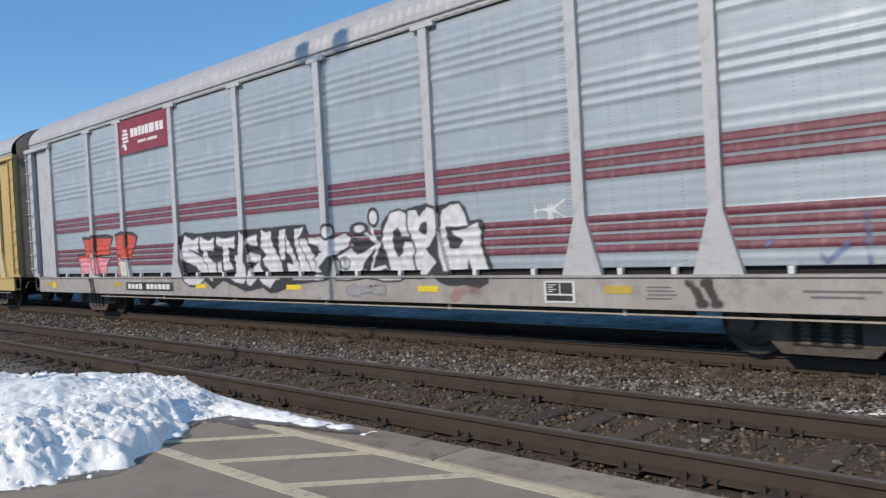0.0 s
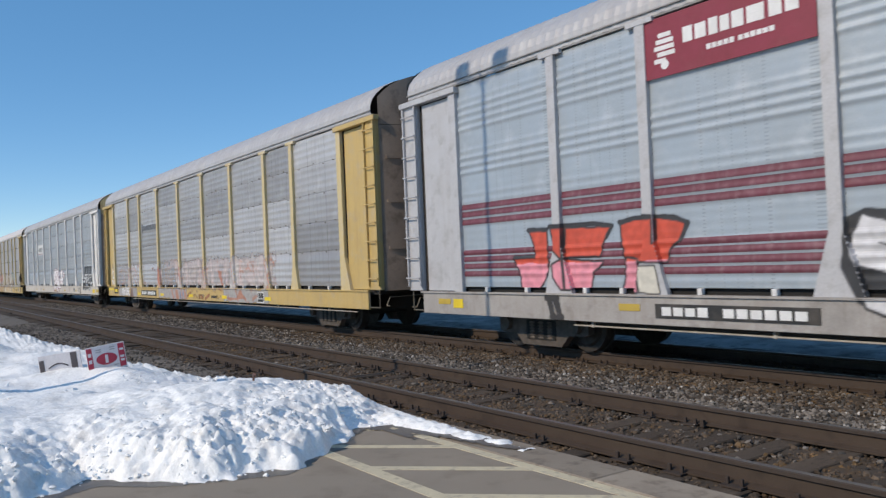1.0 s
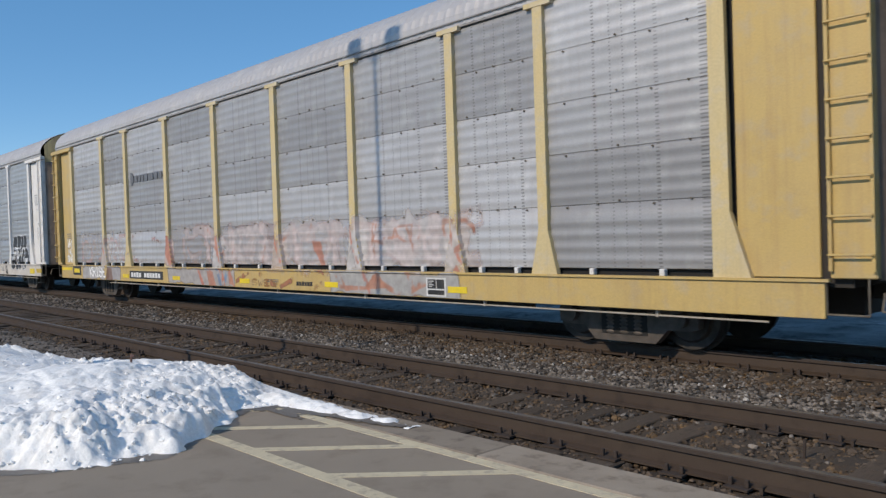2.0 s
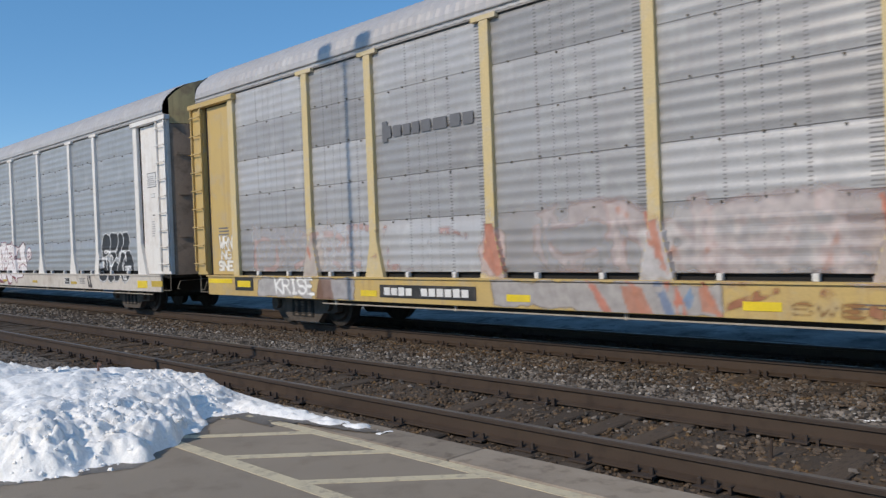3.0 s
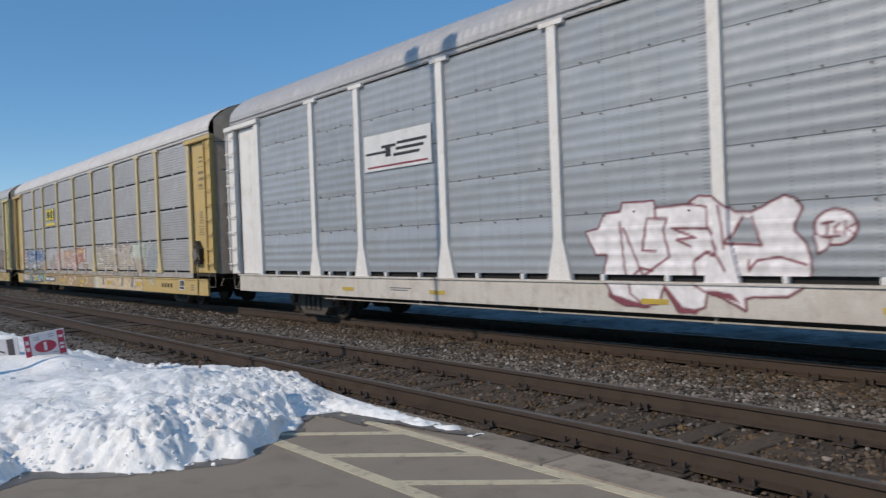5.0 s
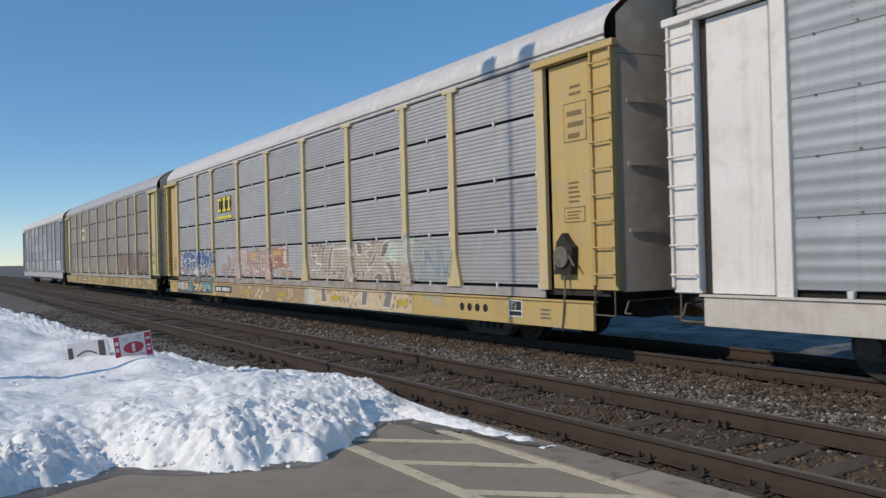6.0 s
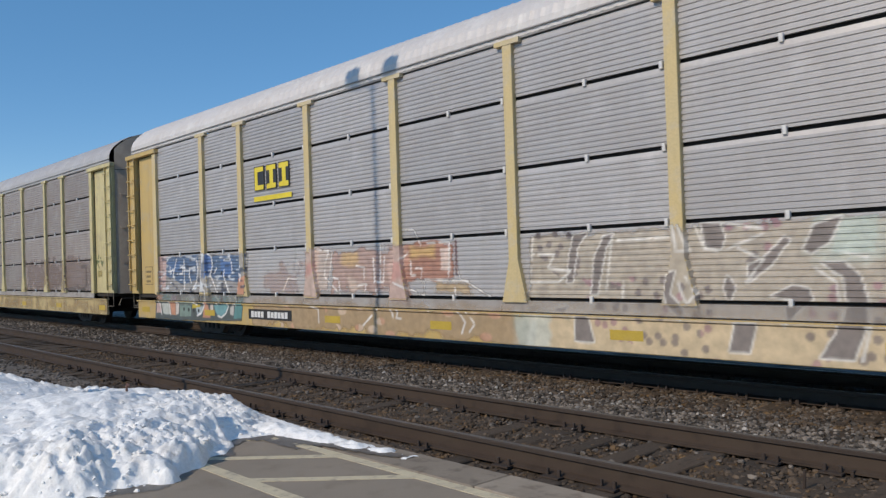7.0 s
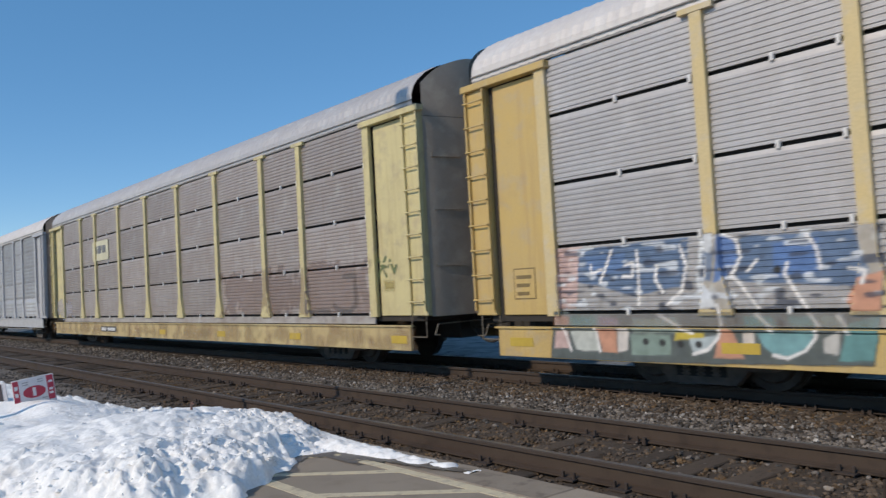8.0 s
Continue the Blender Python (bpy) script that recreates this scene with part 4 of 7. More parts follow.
CARS = [
    autorack("silver autorack car with maroon stripes and painted letters", 34.87, LENGTH, BAY, NARROW, M["silver"], "stripes", 9.42, ribs=M["rib_a"], roof=M["roof_a"], sill_mat=M["grey_sill"]),
    autorack("grey autorack car with yellow posts and faded paint", 8.17, LENGTH, BAY, NARROW, M["yellow"], "sheets", 9.42, ribs=M["rib_b"], roof=M["roof_a"], post_mat=M["faded"]),
    autorack("grey autorack car with white posts", -18.65, LENGTH, BAY, NARROW, M["white"], "sheets", 9.42, ribs=M["rib_c"], roof=M["roof_a"], hood_mat=M["ochre_sill"], sill_mat=M["cream_sill"]),
    autorack("tri-level autorack car with yellow posts and large mural", -45.24, LENGTH, BAY, NARROW, M["yellow"], "rows", 9.0, ribs=M["rib_d"], roof=M["roof_d"], post_mat=M["faded"], end_mat=M["roof_end"], hood_mat=M["roof_end"]),
    autorack("rust-tinged autorack car with lemon yellow end doors", -72.07, LENGTH, BAY, NARROW, M["lemon"], "rows", 9.0, ribs=M["rib_e"], roof=M["roof_a"], sill_mat=M["ochre_sill"], end_mat=M["roof_end"], hood_mat=M["roof_end"]),
    autorack("grey autorack car with a pale roof", -98.87, LENGTH, BAY, NARROW, M["silver"], "sheets", 9.42, ribs=M["rib_b"], roof=M["roof_d"]),
]
CAR_A, CAR_B, CAR_C, CAR_D, CAR_E, CAR_F = [c[0] for c in CARS]


# ---- paint, boards and lettering on the cars ----
def spray():
    """Sprayed or rolled paint: colour and cover come from the painted sheet's own attribute."""
    m = bpy.data.materials.new("sprayed paint")
    m.use_nodes = True
    N, L = m.node_tree.nodes, m.node_tree.links
    b = N["Principled BSDF"]
    a = N.new("ShaderNodeAttribute")
    a.attribute_name = "paint"
    n = N.new("ShaderNodeTexNoise")
    n.inputs["Scale"].default_value, n.inputs["Detail"].default_value = 7.0, 6
    co = N.new("ShaderNodeTexCoord")
    L.new(co.outputs["Object"], n.inputs["Vector"])
    r = N.new("ShaderNodeMapRange")
    L.new(n.outputs["Fac"], r.inputs[0])
    r.inputs[1].default_value, r.inputs[2].default_value, r.inputs[3].default_value, r.inputs[4].default_value = 0.3, 0.7, 0.8, 1.12
    mul = N.new("ShaderNodeMix")
    mul.data_type, mul.blend_type = "RGBA", "MULTIPLY"
    mul.inputs[0].default_value = 1.0
    L.new(a.outputs["Color"], mul.inputs[6])
    L.new(r.outputs[0], mul.inputs[7])
    L.new(mul.outputs[2], b.inputs["Base Color"])
    b.inputs["Roughness"].default_value = 0.6
    L.new(a.outputs["Alpha"], b.inputs["Alpha"])
    return m


M["spray"] = spray()
# strokes of the sprayed letters on a grid 4 wide and 6 high
STROKES = dict(
    S="45 36 16 05 04 13 33 42 41 30 10 01", E="46 06 03 33|03 00 40", L="06 00 40", M="00 06 23 46 40", R="00 06 36 45 44 33 03|23 40",
    C="45 36 16 05 01 10 30 41", G="45 36 16 05 01 10 30 41 43 23", J="46 41 30 10 01|26 46", F="00 06 46|03 33", T="06 46|26 20",
    K="06 00|46 03 40", I="16 36|26 20|10 30", H="06 00|46 40|03 43", O="16 05 01 10 30 41 45 36 16", U="06 01 10 30 41 46", A="00 26 40|12 32",
    N="00 06 40 46", D="00 06 26 45 41 20 00", B="00 06 36 45 34 03|34 43 41 30 00", Z="06 46 00 40", W="06 10 23 30 46", V="06 20 46", P="00 06 36 45 44 33 03",
    Y="06 23 46|23 20", X="06 40|46 00", Q="16 05 01 10 30 41 45 36 16|31 50")
STROKES.update({"4": "36 02 42|36 30", "0": "16 05 01 10 30 41 45 36 16", ".": "10 11", "*": "23 46|23 06|23 43|23 40|23 00", "~": "03 15 23 31 43"})


# each car's paint is set out along a line of its own: where that line meets the car's middle, and its unit
SET_OUT = [(36.5, 0.9655), (8.4, 0.978), (-19.05, 0.972), (-45.9, 0.992), (-72.9, 0.972)]


def along(which, x):
    return (x - SET_OUT[which][0]) * SET_OUT[which][1]


class Wall:
    """A sheet of paint that lies on a car's side: over panels, posts and sill alike."""

    def __init__(self, which, x0, x1, z0, z1, step=0.025):
        self.car, self.xs, self.end = CARS[which]
        self.kind = "stripes" if which == 0 else "rows" if which in (3, 4) else "sheets"
        zs = set(np.arange(z0, min(z1, 1.04), 0.02).round(4))
        prof = [(1.03, 0.0)]
        for a, b in SPANS[self.kind]:
            prof += rib_profile(a, b, *SHEET[self.kind])
        prof.sort()
        pz = np.array([p[0] for p in prof])
        zs |= {p for p in pz if z0 <= p <= z1} | set(np.arange(max(z0, 1.05), z1, 0.025).round(4))
        self.z = np.array(sorted(zs))
        self.x = along(which, np.arange(x0, x1, step))
        self.X, self.Z = np.meshgrid(self.x, self.z, indexing="ij")
        low = self.kind == "rows"
        y = -HALF + 0.06 + np.interp(self.Z, pz, [p[1] for p in prof])
        slots = ((0.834, 0.848), (1.008, 1.056), (1.974, 2.016)) if low else ((0.997, 1.078),)
        self.gap = np.any([(self.Z > a) & (self.Z < b) for a, b in slots], 0)
        w, f, zt = (0.085, 0.30, 1.72) if self.kind == "stripes" else (0.085, 0.235, 1.6)
        half = np.where(self.Z > zt, w, f + (w - f) * (self.Z - 0.985) / (zt - 0.985))
        for i, px in enumerate(self.xs):
            y = np.where(abs(self.X - px) < (0.1 if i in (0, 9) else half) + 0.012, -HALF + 0.03 - 0.05, y)
            self.gap &= (abs(self.X - px) > half + 0.012) | (self.Z < 0.9)
        s1 = 0.80 if low else 0.965
        if low:
            y = np.where(self.Z < 1.02, np.minimum(y, -HALF + 0.02), y)
        y = np.where(self.Z < s1 + 0.035, -HALF - 0.062, y)
        y = np.where(self.Z < s1, -HALF - 0.032, y)
        self.Y = y - 0.0035
        self.rgb = np.zeros((*self.X.shape, 3))
        self.a = np.zeros(self.X.shape)
        self.WX = self.X / SET_OUT[which][1] + SET_OUT[which][0]

    def lay(self, mask, colour):
        """Lay colour (one, or an array) with a cover of 0 to 1 over what is there."""
        mask = np.clip(mask, 0, 1)
        c = np.broadcast_to(np.asarray(colour, float), self.rgb.shape)
        out = mask + self.a * (1 - mask)
        k = np.where(out > 1e-4, mask / np.maximum(out, 1e-4), 0)[..., None]
        self.rgb = c * k + self.rgb * (1 - k)
        self.a = out

    def near(self, p, spiky=False):
        """Distance to a polyline; spiky: with square, slanted ends."""
        d = np.full(self.X.shape, 9.0)
        X, Z = self.WX, self.Z
        if spiky:
            X = X + 0.10 * (lattice(X * 2.3, Z * 2.3, 301) - 0.5)
            Z = Z + 0.14 * (lattice(X * 2.1, Z * 1.2, 302) - 0.5)
        for (ax, az), (bx, bz) in zip(p, p[1:]):
            t = np.clip(((X - ax) * (bx - ax) + (Z - az) * (bz - az)) / ((bx - ax) ** 2 + (bz - az) ** 2 + 1e-9), 0, 1)
            u, v = X - ax - t * (bx - ax), Z - az - t * (bz - az)
            d = np.minimum(d, np.maximum(abs(u * 0.96 + v * 0.28), abs(v * 0.96 - u * 0.28)) if spiky else np.hypot(u, v))
        return d

    def line(self, p, r, colour, cover=1.0, spiky=False, worn=0.0):
        d = self.near(p, spiky) + 0.5 * r * (lattice(self.WX * 9, self.Z * 9, 303) - 0.5)
        if worn:
            cover = cover * np.clip((lattice(self.WX * 11, self.Z * 9, 304) - worn * 0.6) * 5, 0, 1)
        self.lay(np.clip((r - d) / 0.02 + 0.5, 0, 1) * cover, colour)

    def dist(self, ch, x0, x1, z0, z1, lean=0.0, spiky=False):
        d = np.full(self.X.shape, 9.0)
        for line in STROKES[ch].split("|"):
            p = [(x0 + (x1 - x0) * int(q[0]) / 4 + lean * int(q[1]) / 6, z0 + (z1 - z0) * int(q[1]) / 6) for q in line.split()]
            d = np.minimum(d, self.near(p, spiky))
        return d

    def letter(self, text, x0, x1, z0, z1, r, fill, rim=None, rw=0.05, cover=1.0, lean=0.0, jump=0.0, seed=0, gap=0.25, worn=0.0, spiky=False):
        rng = random.Random(seed)
        w = (x1 - x0) / (len(text) + gap * (len(text) - 1))
        soft = 0.02
        spots = []
        for i, ch in enumerate(text):
            if ch == " ":
                continue
            a = x0 + i * w * (1 + gap)
            dz = rng.uniform(-jump, jump)
            spots.append(self.dist(ch, a, a + w, z0 + dz, z1 + dz, lean + rng.uniform(-jump, jump), spiky))
        if worn:
            n = lattice(self.WX * 4.3, self.Z * 4.3, seed + 200) * 0.6 + lattice(self.WX * 13, self.Z * 9, seed + 201) * 0.4
            cover = cover * np.clip((n - worn * 0.6) * 5, 0, 1)
        for d in spots:
            d = d + 0.03 * (lattice(self.WX * 6, self.Z * 6, seed) - 0.5)
            if rim is not None:
                self.lay(np.clip((r + rw - d) / soft + 0.5, 0, 1) * cover, rim)
            self.lay(np.clip((r - d) / soft + 0.5, 0, 1) * cover, fill)

    def patch(self, x0, x1, z0, z1, colour, cover, ragged=0.15, seed=0, soft=0.1):
        e = ragged * (lattice(self.WX * 3, self.Z * 3, seed) - 0.5) * 2 + ragged * (lattice(self.WX * 9, self.Z * 9, seed + 1) - 0.5)
        d = np.minimum(np.minimum(self.WX - x0, x1 - self.WX), np.minimum(self.Z - z0, z1 - self.Z)) + e
        self.lay(np.clip(d / soft, 0, 1) * cover, colour)

    def inside(self, p):
        """Signed distance to a closed outline, above zero within it."""
        odd = np.zeros(self.X.shape, bool)
        for (ax, az), (bx, bz) in zip(p, p[1:] + p[:1]):
            odd ^= ((az > self.Z) != (bz > self.Z)) & (self.WX < (bx - ax) * (self.Z - az) / (bz - az + 1e-9) + ax)
        d = self.near(p + p[:1])
        return np.where(odd, d, -d)

    def blob(self, p, colour, rim=None, rw=0.05, cover=1.0, worn=0.0):
        """A filled shape with an outline round it."""
        d = self.inside(p) + 0.02 * (lattice(self.WX * 8, self.Z * 8, 305) - 0.5)
        if worn:
            cover = cover * np.clip((lattice(self.WX * 4.3, self.Z * 4.3, 306) * 0.6 + lattice(self.WX * 13, self.Z * 9, 307) * 0.4 - worn * 0.6) * 5, 0, 1)
        if rim is not None:
            self.lay(np.clip((d + rw) / 0.02 + 0.5, 0, 1) * cover, rim)
        self.lay(np.clip(d / 0.02 + 0.5, 0, 1) * cover, colour)

    def oval(self, x, z, rx, rz, colour, rim=None, rw=0.05, hollow=False, cover=1.0):
        d = (1 - np.hypot((self.WX - x) / rx, (self.Z - z) / rz)) * min(rx, rz)
        if rim is not None:
            self.lay(np.clip((rw - abs(d) if hollow else d + rw) / 0.02 + 0.5, 0, 1) * cover, rim)
        if not hollow:
            self.lay(np.clip(d / 0.02 + 0.5, 0, 1) * cover, colour)

    def bare(self, p):
        """Leave the sheet unpainted within an outline."""
        self.a = self.a * (1 - np.clip(self.inside(p) / 0.02 + 0.5, 0, 1))

    def done(self, label):
        """One object for each separate piece of paint; crumbs are joined."""
        nx, nz = self.X.shape
        a = self.a = np.where(self.gap, 0.0, self.a)
        # cover is cut on the recessed band so its grey stands for shade
        if self.kind == "rows":
            a = self.a = np.where((self.Z > 0.848) & (self.Z < 1.008), self.a * 0.42, self.a)
        on = np.maximum(np.maximum(a[:-1, :-1], a[1:, :-1]), np.maximum(a[:-1, 1:], a[1:, 1:])) > 0.02
        mark = np.zeros(on.shape, int)
        sizes = [0]
        for i, j in np.argwhere(on):
            if mark[i, j]:
                continue
            stack, n = [(i, j)], 0
            mark[i, j] = len(sizes)
            while stack:
                u, v = stack.pop()
                n += 1
                for c, d in ((u + 1, v), (u - 1, v), (u, v + 1), (u, v - 1)):
                    if 0 <= c < nx - 1 and 0 <= d < nz - 1 and on[c, d] and not mark[c, d]:
                        mark[c, d] = len(sizes)
                        stack.append((c, d))
            sizes.append(n)
        sizes = np.array(sizes)
        small = sizes < 120
        idx = np.arange(nx * nz).reshape(nx, nz)
        quads = np.stack([idx[:-1, :-1], idx[1:, :-1], idx[1:, 1:], idx[:-1, 1:]], -1)
        groups = [mark == k for k in range(1, len(sizes)) if not small[k]]
        crumbs = on & small[mark]
        pts = np.stack([self.X, self.Y, self.Z], -1).reshape(-1, 3)
        for g in groups + ([crumbs] if crumbs.any() else []):
            f = quads[g]
            used = np.unique(f)
            back = np.zeros(nx * nz, int)
            back[used] = np.arange(len(used))
            ob = mesh_of("graffiti", pts[used].tolist(), back[f].tolist(), M["spray"], self.car, label)
            if g is crumbs:
                ob["kind"] = "stuff"
            at = ob.data.attributes.new("paint", "FLOAT_COLOR", "POINT")
            at.data.foreach_set("color", np.concatenate([self.rgb.reshape(-1, 3)[used], a.ravel()[used][:, None]], 1).astype(np.float32).ravel())


def flat(name, colour, rough=0.5, worn=0.25):
    return shade(name, [colour, tuple(c * 0.86 for c in colour)], rough, scale=3, fine=60, bump=0.04, grime=worn, grime_colour=(0.25, 0.2, 0.16))


M.update(sign_red=flat("maroon sign paint", (0.27, 0.035, 0.055), 0.5, 0.1), ink=flat("white lettering paint", (0.78, 0.77, 0.76), 0.5, 0.1),
         dark=flat("black stencil paint", (0.03, 0.028, 0.027)), grey_ink=flat("faded grey lettering", (0.15, 0.15, 0.16)), pale_ink=flat("worn pale grey lettering", (0.42, 0.40, 0.40)), sun_yellow=flat("bright yellow reflective tape", (0.85, 0.62, 0.03)),
         ochre_ink=flat("faded brown stencil ink", (0.22, 0.15, 0.06)), ochre=flat("faded ochre tape", (0.55, 0.38, 0.06), 0.6, 0.35), cream=flat("yellowed cream board", (0.62, 0.57, 0.40)), pale=flat("white enamel board", (0.72, 0.71, 0.70)), rail_yellow=flat("golden lettering paint", (0.80, 0.62, 0.05), 0.5, 0.1))
SILL = -HALF - 0.03
PANEL = -HALF + 0.045


def board(which, name, x0, x1, z0, z1, material, y=SILL, label="", thick=0.010, parent=None):
    car = CARS[which][0]
    return part(name, box(bmesh.new(), along(which, x0), along(which, x1), y - thick, y + 0.004, z0, z1), material, parent or car, label)


def bars(which, parent, x0, x1, z0, z1, widths, material, y, name="lettering_bar", fill=0.80):
    """A row of plain bars in place of lettering; widths in shares, a negative one is a gap."""
    total = sum(abs(w) for w in widths)
    x = x0
    for w in widths:
        d = abs(w) / total * (x1 - x0)
        if w > 0:
            k = 0.10 * (z1 - z0) * abs(math.sin(x * 9.7))
            board(which, name, x, x + d * fill, z0 + k * 0.3, z1 - k, material, y, "", 0.004, parent)
        x += d


def number_board(which, x0, x1, z0, z1):
    o = board(which, "number_board", x0, x1, z0, z1, M["dark"], SILL, "black board with white stencilled bars")
    h = (z1 - z0) * 0.18
    bars(which, o, x0 + 0.12, x1 - 0.12, z0 + h, z1 - h, [1, 1, 1, 1, -1, 1, 1, 1, 1, 1, 1], M["ink"], SILL - 0.010)


def placard(which, x0, x1, z0, z1):
    o = board(which, "consolidated_stencil", x0, x1, z0, z1, M["pale"], SILL, "black and white stencil panel")
    w, h = x1 - x0, z1 - z0
    for a, b, c, d in ((0.08, 0.5, 0.42, 0.92), (0.54, 0.92, 0.42, 0.92), (0.08, 0.92, 0.1, 0.34)):
        board(which, "black_field", x0 + a * w, x0 + b * w, z0 + c * h, z0 + d * h, M["dark"], SILL - 0.010, "", 0.003, o)
    for k in range(4):
        board(which, "lettering_bar", x0 + 0.14 * w, x0 + (0.3 + 0.1 * (k % 2)) * w, z0 + (0.5 + 0.1 * k) * h, z0 + (0.54 + 0.1 * k) * h, M["ink"], SILL - 0.013, "", 0.003, o)


def tape(which, x0, x1, z0, z1, material):
    board(which, "reflective_tape", x0, x1, z0, z1, material, SILL, "yellow reflective tape", 0.008)


def text_block(which, x0, x1, z0, z1, rows, material, y, seed=0):
    rng = random.Random(seed)
    h = (z1 - z0) / rows
    for k in range(rows):
        board(which, "lettering_bar", x0 + rng.uniform(0, 0.1) * (x1 - x0), x1 - rng.uniform(0, 0.25) * (x1 - x0), z0 + k * h, z0 + k * h + h * 0.45, material, y, "", 0.003)


def dress_a():
    # company board: plain shapes in its colours
    o = board(0, "company_board", 29.72, 32.27, 3.93, 4.74, M["sign_red"], PANEL - 0.03, "maroon board with white emblem and lettering bars", 0.012)
    y = PANEL - 0.042
    drop = along(0, 30.06)
    for k, (dx, w) in enumerate(((0.10, 0.22), (0.06, 0.30), (0.03, 0.34), (0.08, 0.30), (0.02, 0.2))):
        board(0, "emblem_bar", 29.86 + dx, 29.86 + dx + w, 4.46 - k * 0.085, 4.52 - k * 0.085, M["ink"], y, "", 0.004, o)
    part("emblem_drop", rod(bmesh.new(), (drop, y - 0.004, 4.09), (drop, y + 0.002, 4.09), 0.065, 16), M["ink"], o)
    bars(0, o, 30.38, 32.1, 4.30, 4.52, [0.9, 1, 0.8, 0.8, 1, 1.4, 1, 1], M["ink"], y)
    bars(0, o, 30.75, 31.75, 4.13, 4.20, [1, 1, 1, 1, 1, -0.5, 1, 1, 1, 1, 1, 1], M["ink"], y)
    number_board(0, 29.73, 32.17, 0.675, 0.87)
    placard(0, 42.75, 43.26, 0.63, 0.92)
    for x in (33.2, 36.65, 40.25):
        tape(0, x, x + 0.46, 0.75, 0.84, M["sun_yellow"])
    for x in (24.35, 43.72, 47.05, 29.05):
        tape(0, x, x + 0.40, 0.76, 0.86, M["ochre"])
    o = board(0, "warning_label", 24.85, 25.15, 0.70, 0.86, M["sun_yellow"], SILL, "small yellow warning label")
    bars(0, None, 39.07, 39.48, 0.81, 0.85, [1, -0.5, 1, 1, -0.5, 1], M["dark"], SILL)
    bars(0, None, 39.03, 39.49, 0.71, 0.78, [1, 1, 1, 1, 1, 1], M["dark"], SILL)
    text_block(0, 44.3, 44.75, 0.70, 0.88, 4, M["grey_ink"], SILL, 1)
    text_block(0, 46.2, 47.0, 0.74, 0.86, 2, M["grey_ink"], SILL, 2)
    w = Wall(0, 32.3, 42.9, 0.6, 2.35, 0.02)
    white, black = (0.62, 0.61, 0.63), (0.04, 0.04, 0.044)
    w.blob([(32.48, 1.88), (32.68, 1.96), (33.20, 1.91), (34.12, 1.92), (34.76, 1.91), (35.74, 1.91), (36.82, 1.93), (37.23, 1.92), (37.34, 1.71), (38.51, 1.67), (38.54, 1.51), (38.12, 1.34), (38.05, 1.14), (37.97, 0.93), (36.86, 0.84), (36.35, 0.69), (36.10, 0.68), (35.85, 0.78), (35.24, 0.70), (34.84, 0.80), (34.36, 0.91), (33.94, 0.73), (33.56, 0.94), (33.43, 0.80), (32.96, 0.77), (32.61, 0.94), (32.43, 1.32)], black, None, 0, 0.9)
    w.blob([(38.59, 1.64), (38.82, 1.57), (39.35, 1.64), (39.37, 1.42), (39.44, 1.06), (39.03, 1.04), (38.85, 1.12), (38.80, 1.32), (38.61, 1.45)], black, None, 0, 0.85)
    w.blob([(32.66, 1.89), (32.99, 1.78), (33.28, 1.84), (33.24, 1.49), (32.77, 1.60), (33.46, 1.37), (33.64, 1.21), (33.64, 0.98), (33.41, 0.84), (32.89, 0.82), (32.71, 0.89), (32.68, 0.98), (33.36, 1.03), (33.10, 1.22), (32.59, 1.34), (32.53, 1.47), (32.54, 1.66)], white, black, 0.028)
    w.blob([(33.34, 1.85), (33.68, 1.73), (33.92, 1.80), (33.91, 1.51), (33.58, 1.55), (33.70, 1.37), (33.95, 1.27), (33.97, 1.11), (33.94, 0.89), (33.65, 1.03), (33.61, 1.25), (33.45, 1.35), (33.47, 1.53), (33.32, 1.60)], white, black, 0.028)
    w.blob([(34.03, 1.82), (34.35, 1.76), (34.76, 1.80), (34.74, 1.55), (34.50, 1.59), (34.52, 1.32), (34.65, 1.15), (34.26, 1.11), (34.30, 1.59), (34.03, 1.64)], white, black, 0.028)
    w.blob([(34.03, 1.27), (34.18, 1.30), (34.22, 1.02), (34.02, 0.98)], white, black, 0.028)
    w.blob([(35.02, 1.90), (35.20, 1.80), (35.19, 1.59), (35.13, 1.31), (35.22, 1.18), (35.25, 0.94), (35.14, 0.85), (34.85, 0.89), (34.56, 1.00), (34.90, 1.04), (34.89, 1.19), (34.73, 1.32), (34.72, 1.40), (34.99, 1.44), (34.95, 1.52)], white, black, 0.028)
    w.blob([(35.24, 1.76), (35.59, 1.80), (35.59, 1.58), (35.23, 1.64)], white, black, 0.028)
    w.blob([(35.32, 1.45), (35.70, 1.40), (35.68, 1.25), (35.30, 1.28)], white, black, 0.028)
    w.blob([(35.27, 0.94), (35.33, 1.10), (35.60, 1.26), (35.74, 1.09), (35.67, 0.97), (35.55, 0.89), (35.42, 0.81), (35.29, 0.84)], white, black, 0.028)
    w.blob([(35.74, 1.88), (35.89, 1.82), (36.09, 1.85), (36.10, 1.64), (36.21, 1.48), (36.39, 1.28), (36.42, 1.12), (36.44, 0.93), (36.29, 0.93), (36.11, 0.78), (35.86, 0.85), (35.67, 1.00), (36.05, 1.05), (35.81, 1.21), (35.77, 1.33), (35.94, 1.41), (35.74, 1.53)], white, black, 0.028)
    w.blob([(36.38, 1.85), (36.57, 1.86), (36.56, 1.58), (36.53, 1.27), (36.39, 1.32), (36.35, 1.55)], white, black, 0.028)
    w.blob([(36.59, 1.78), (36.64, 1.69), (36.96, 1.23), (37.00, 1.08), (36.62, 1.08), (36.58, 1.24), (36.79, 1.19), (36.78, 1.31), (36.58, 1.46)], white, black, 0.028)
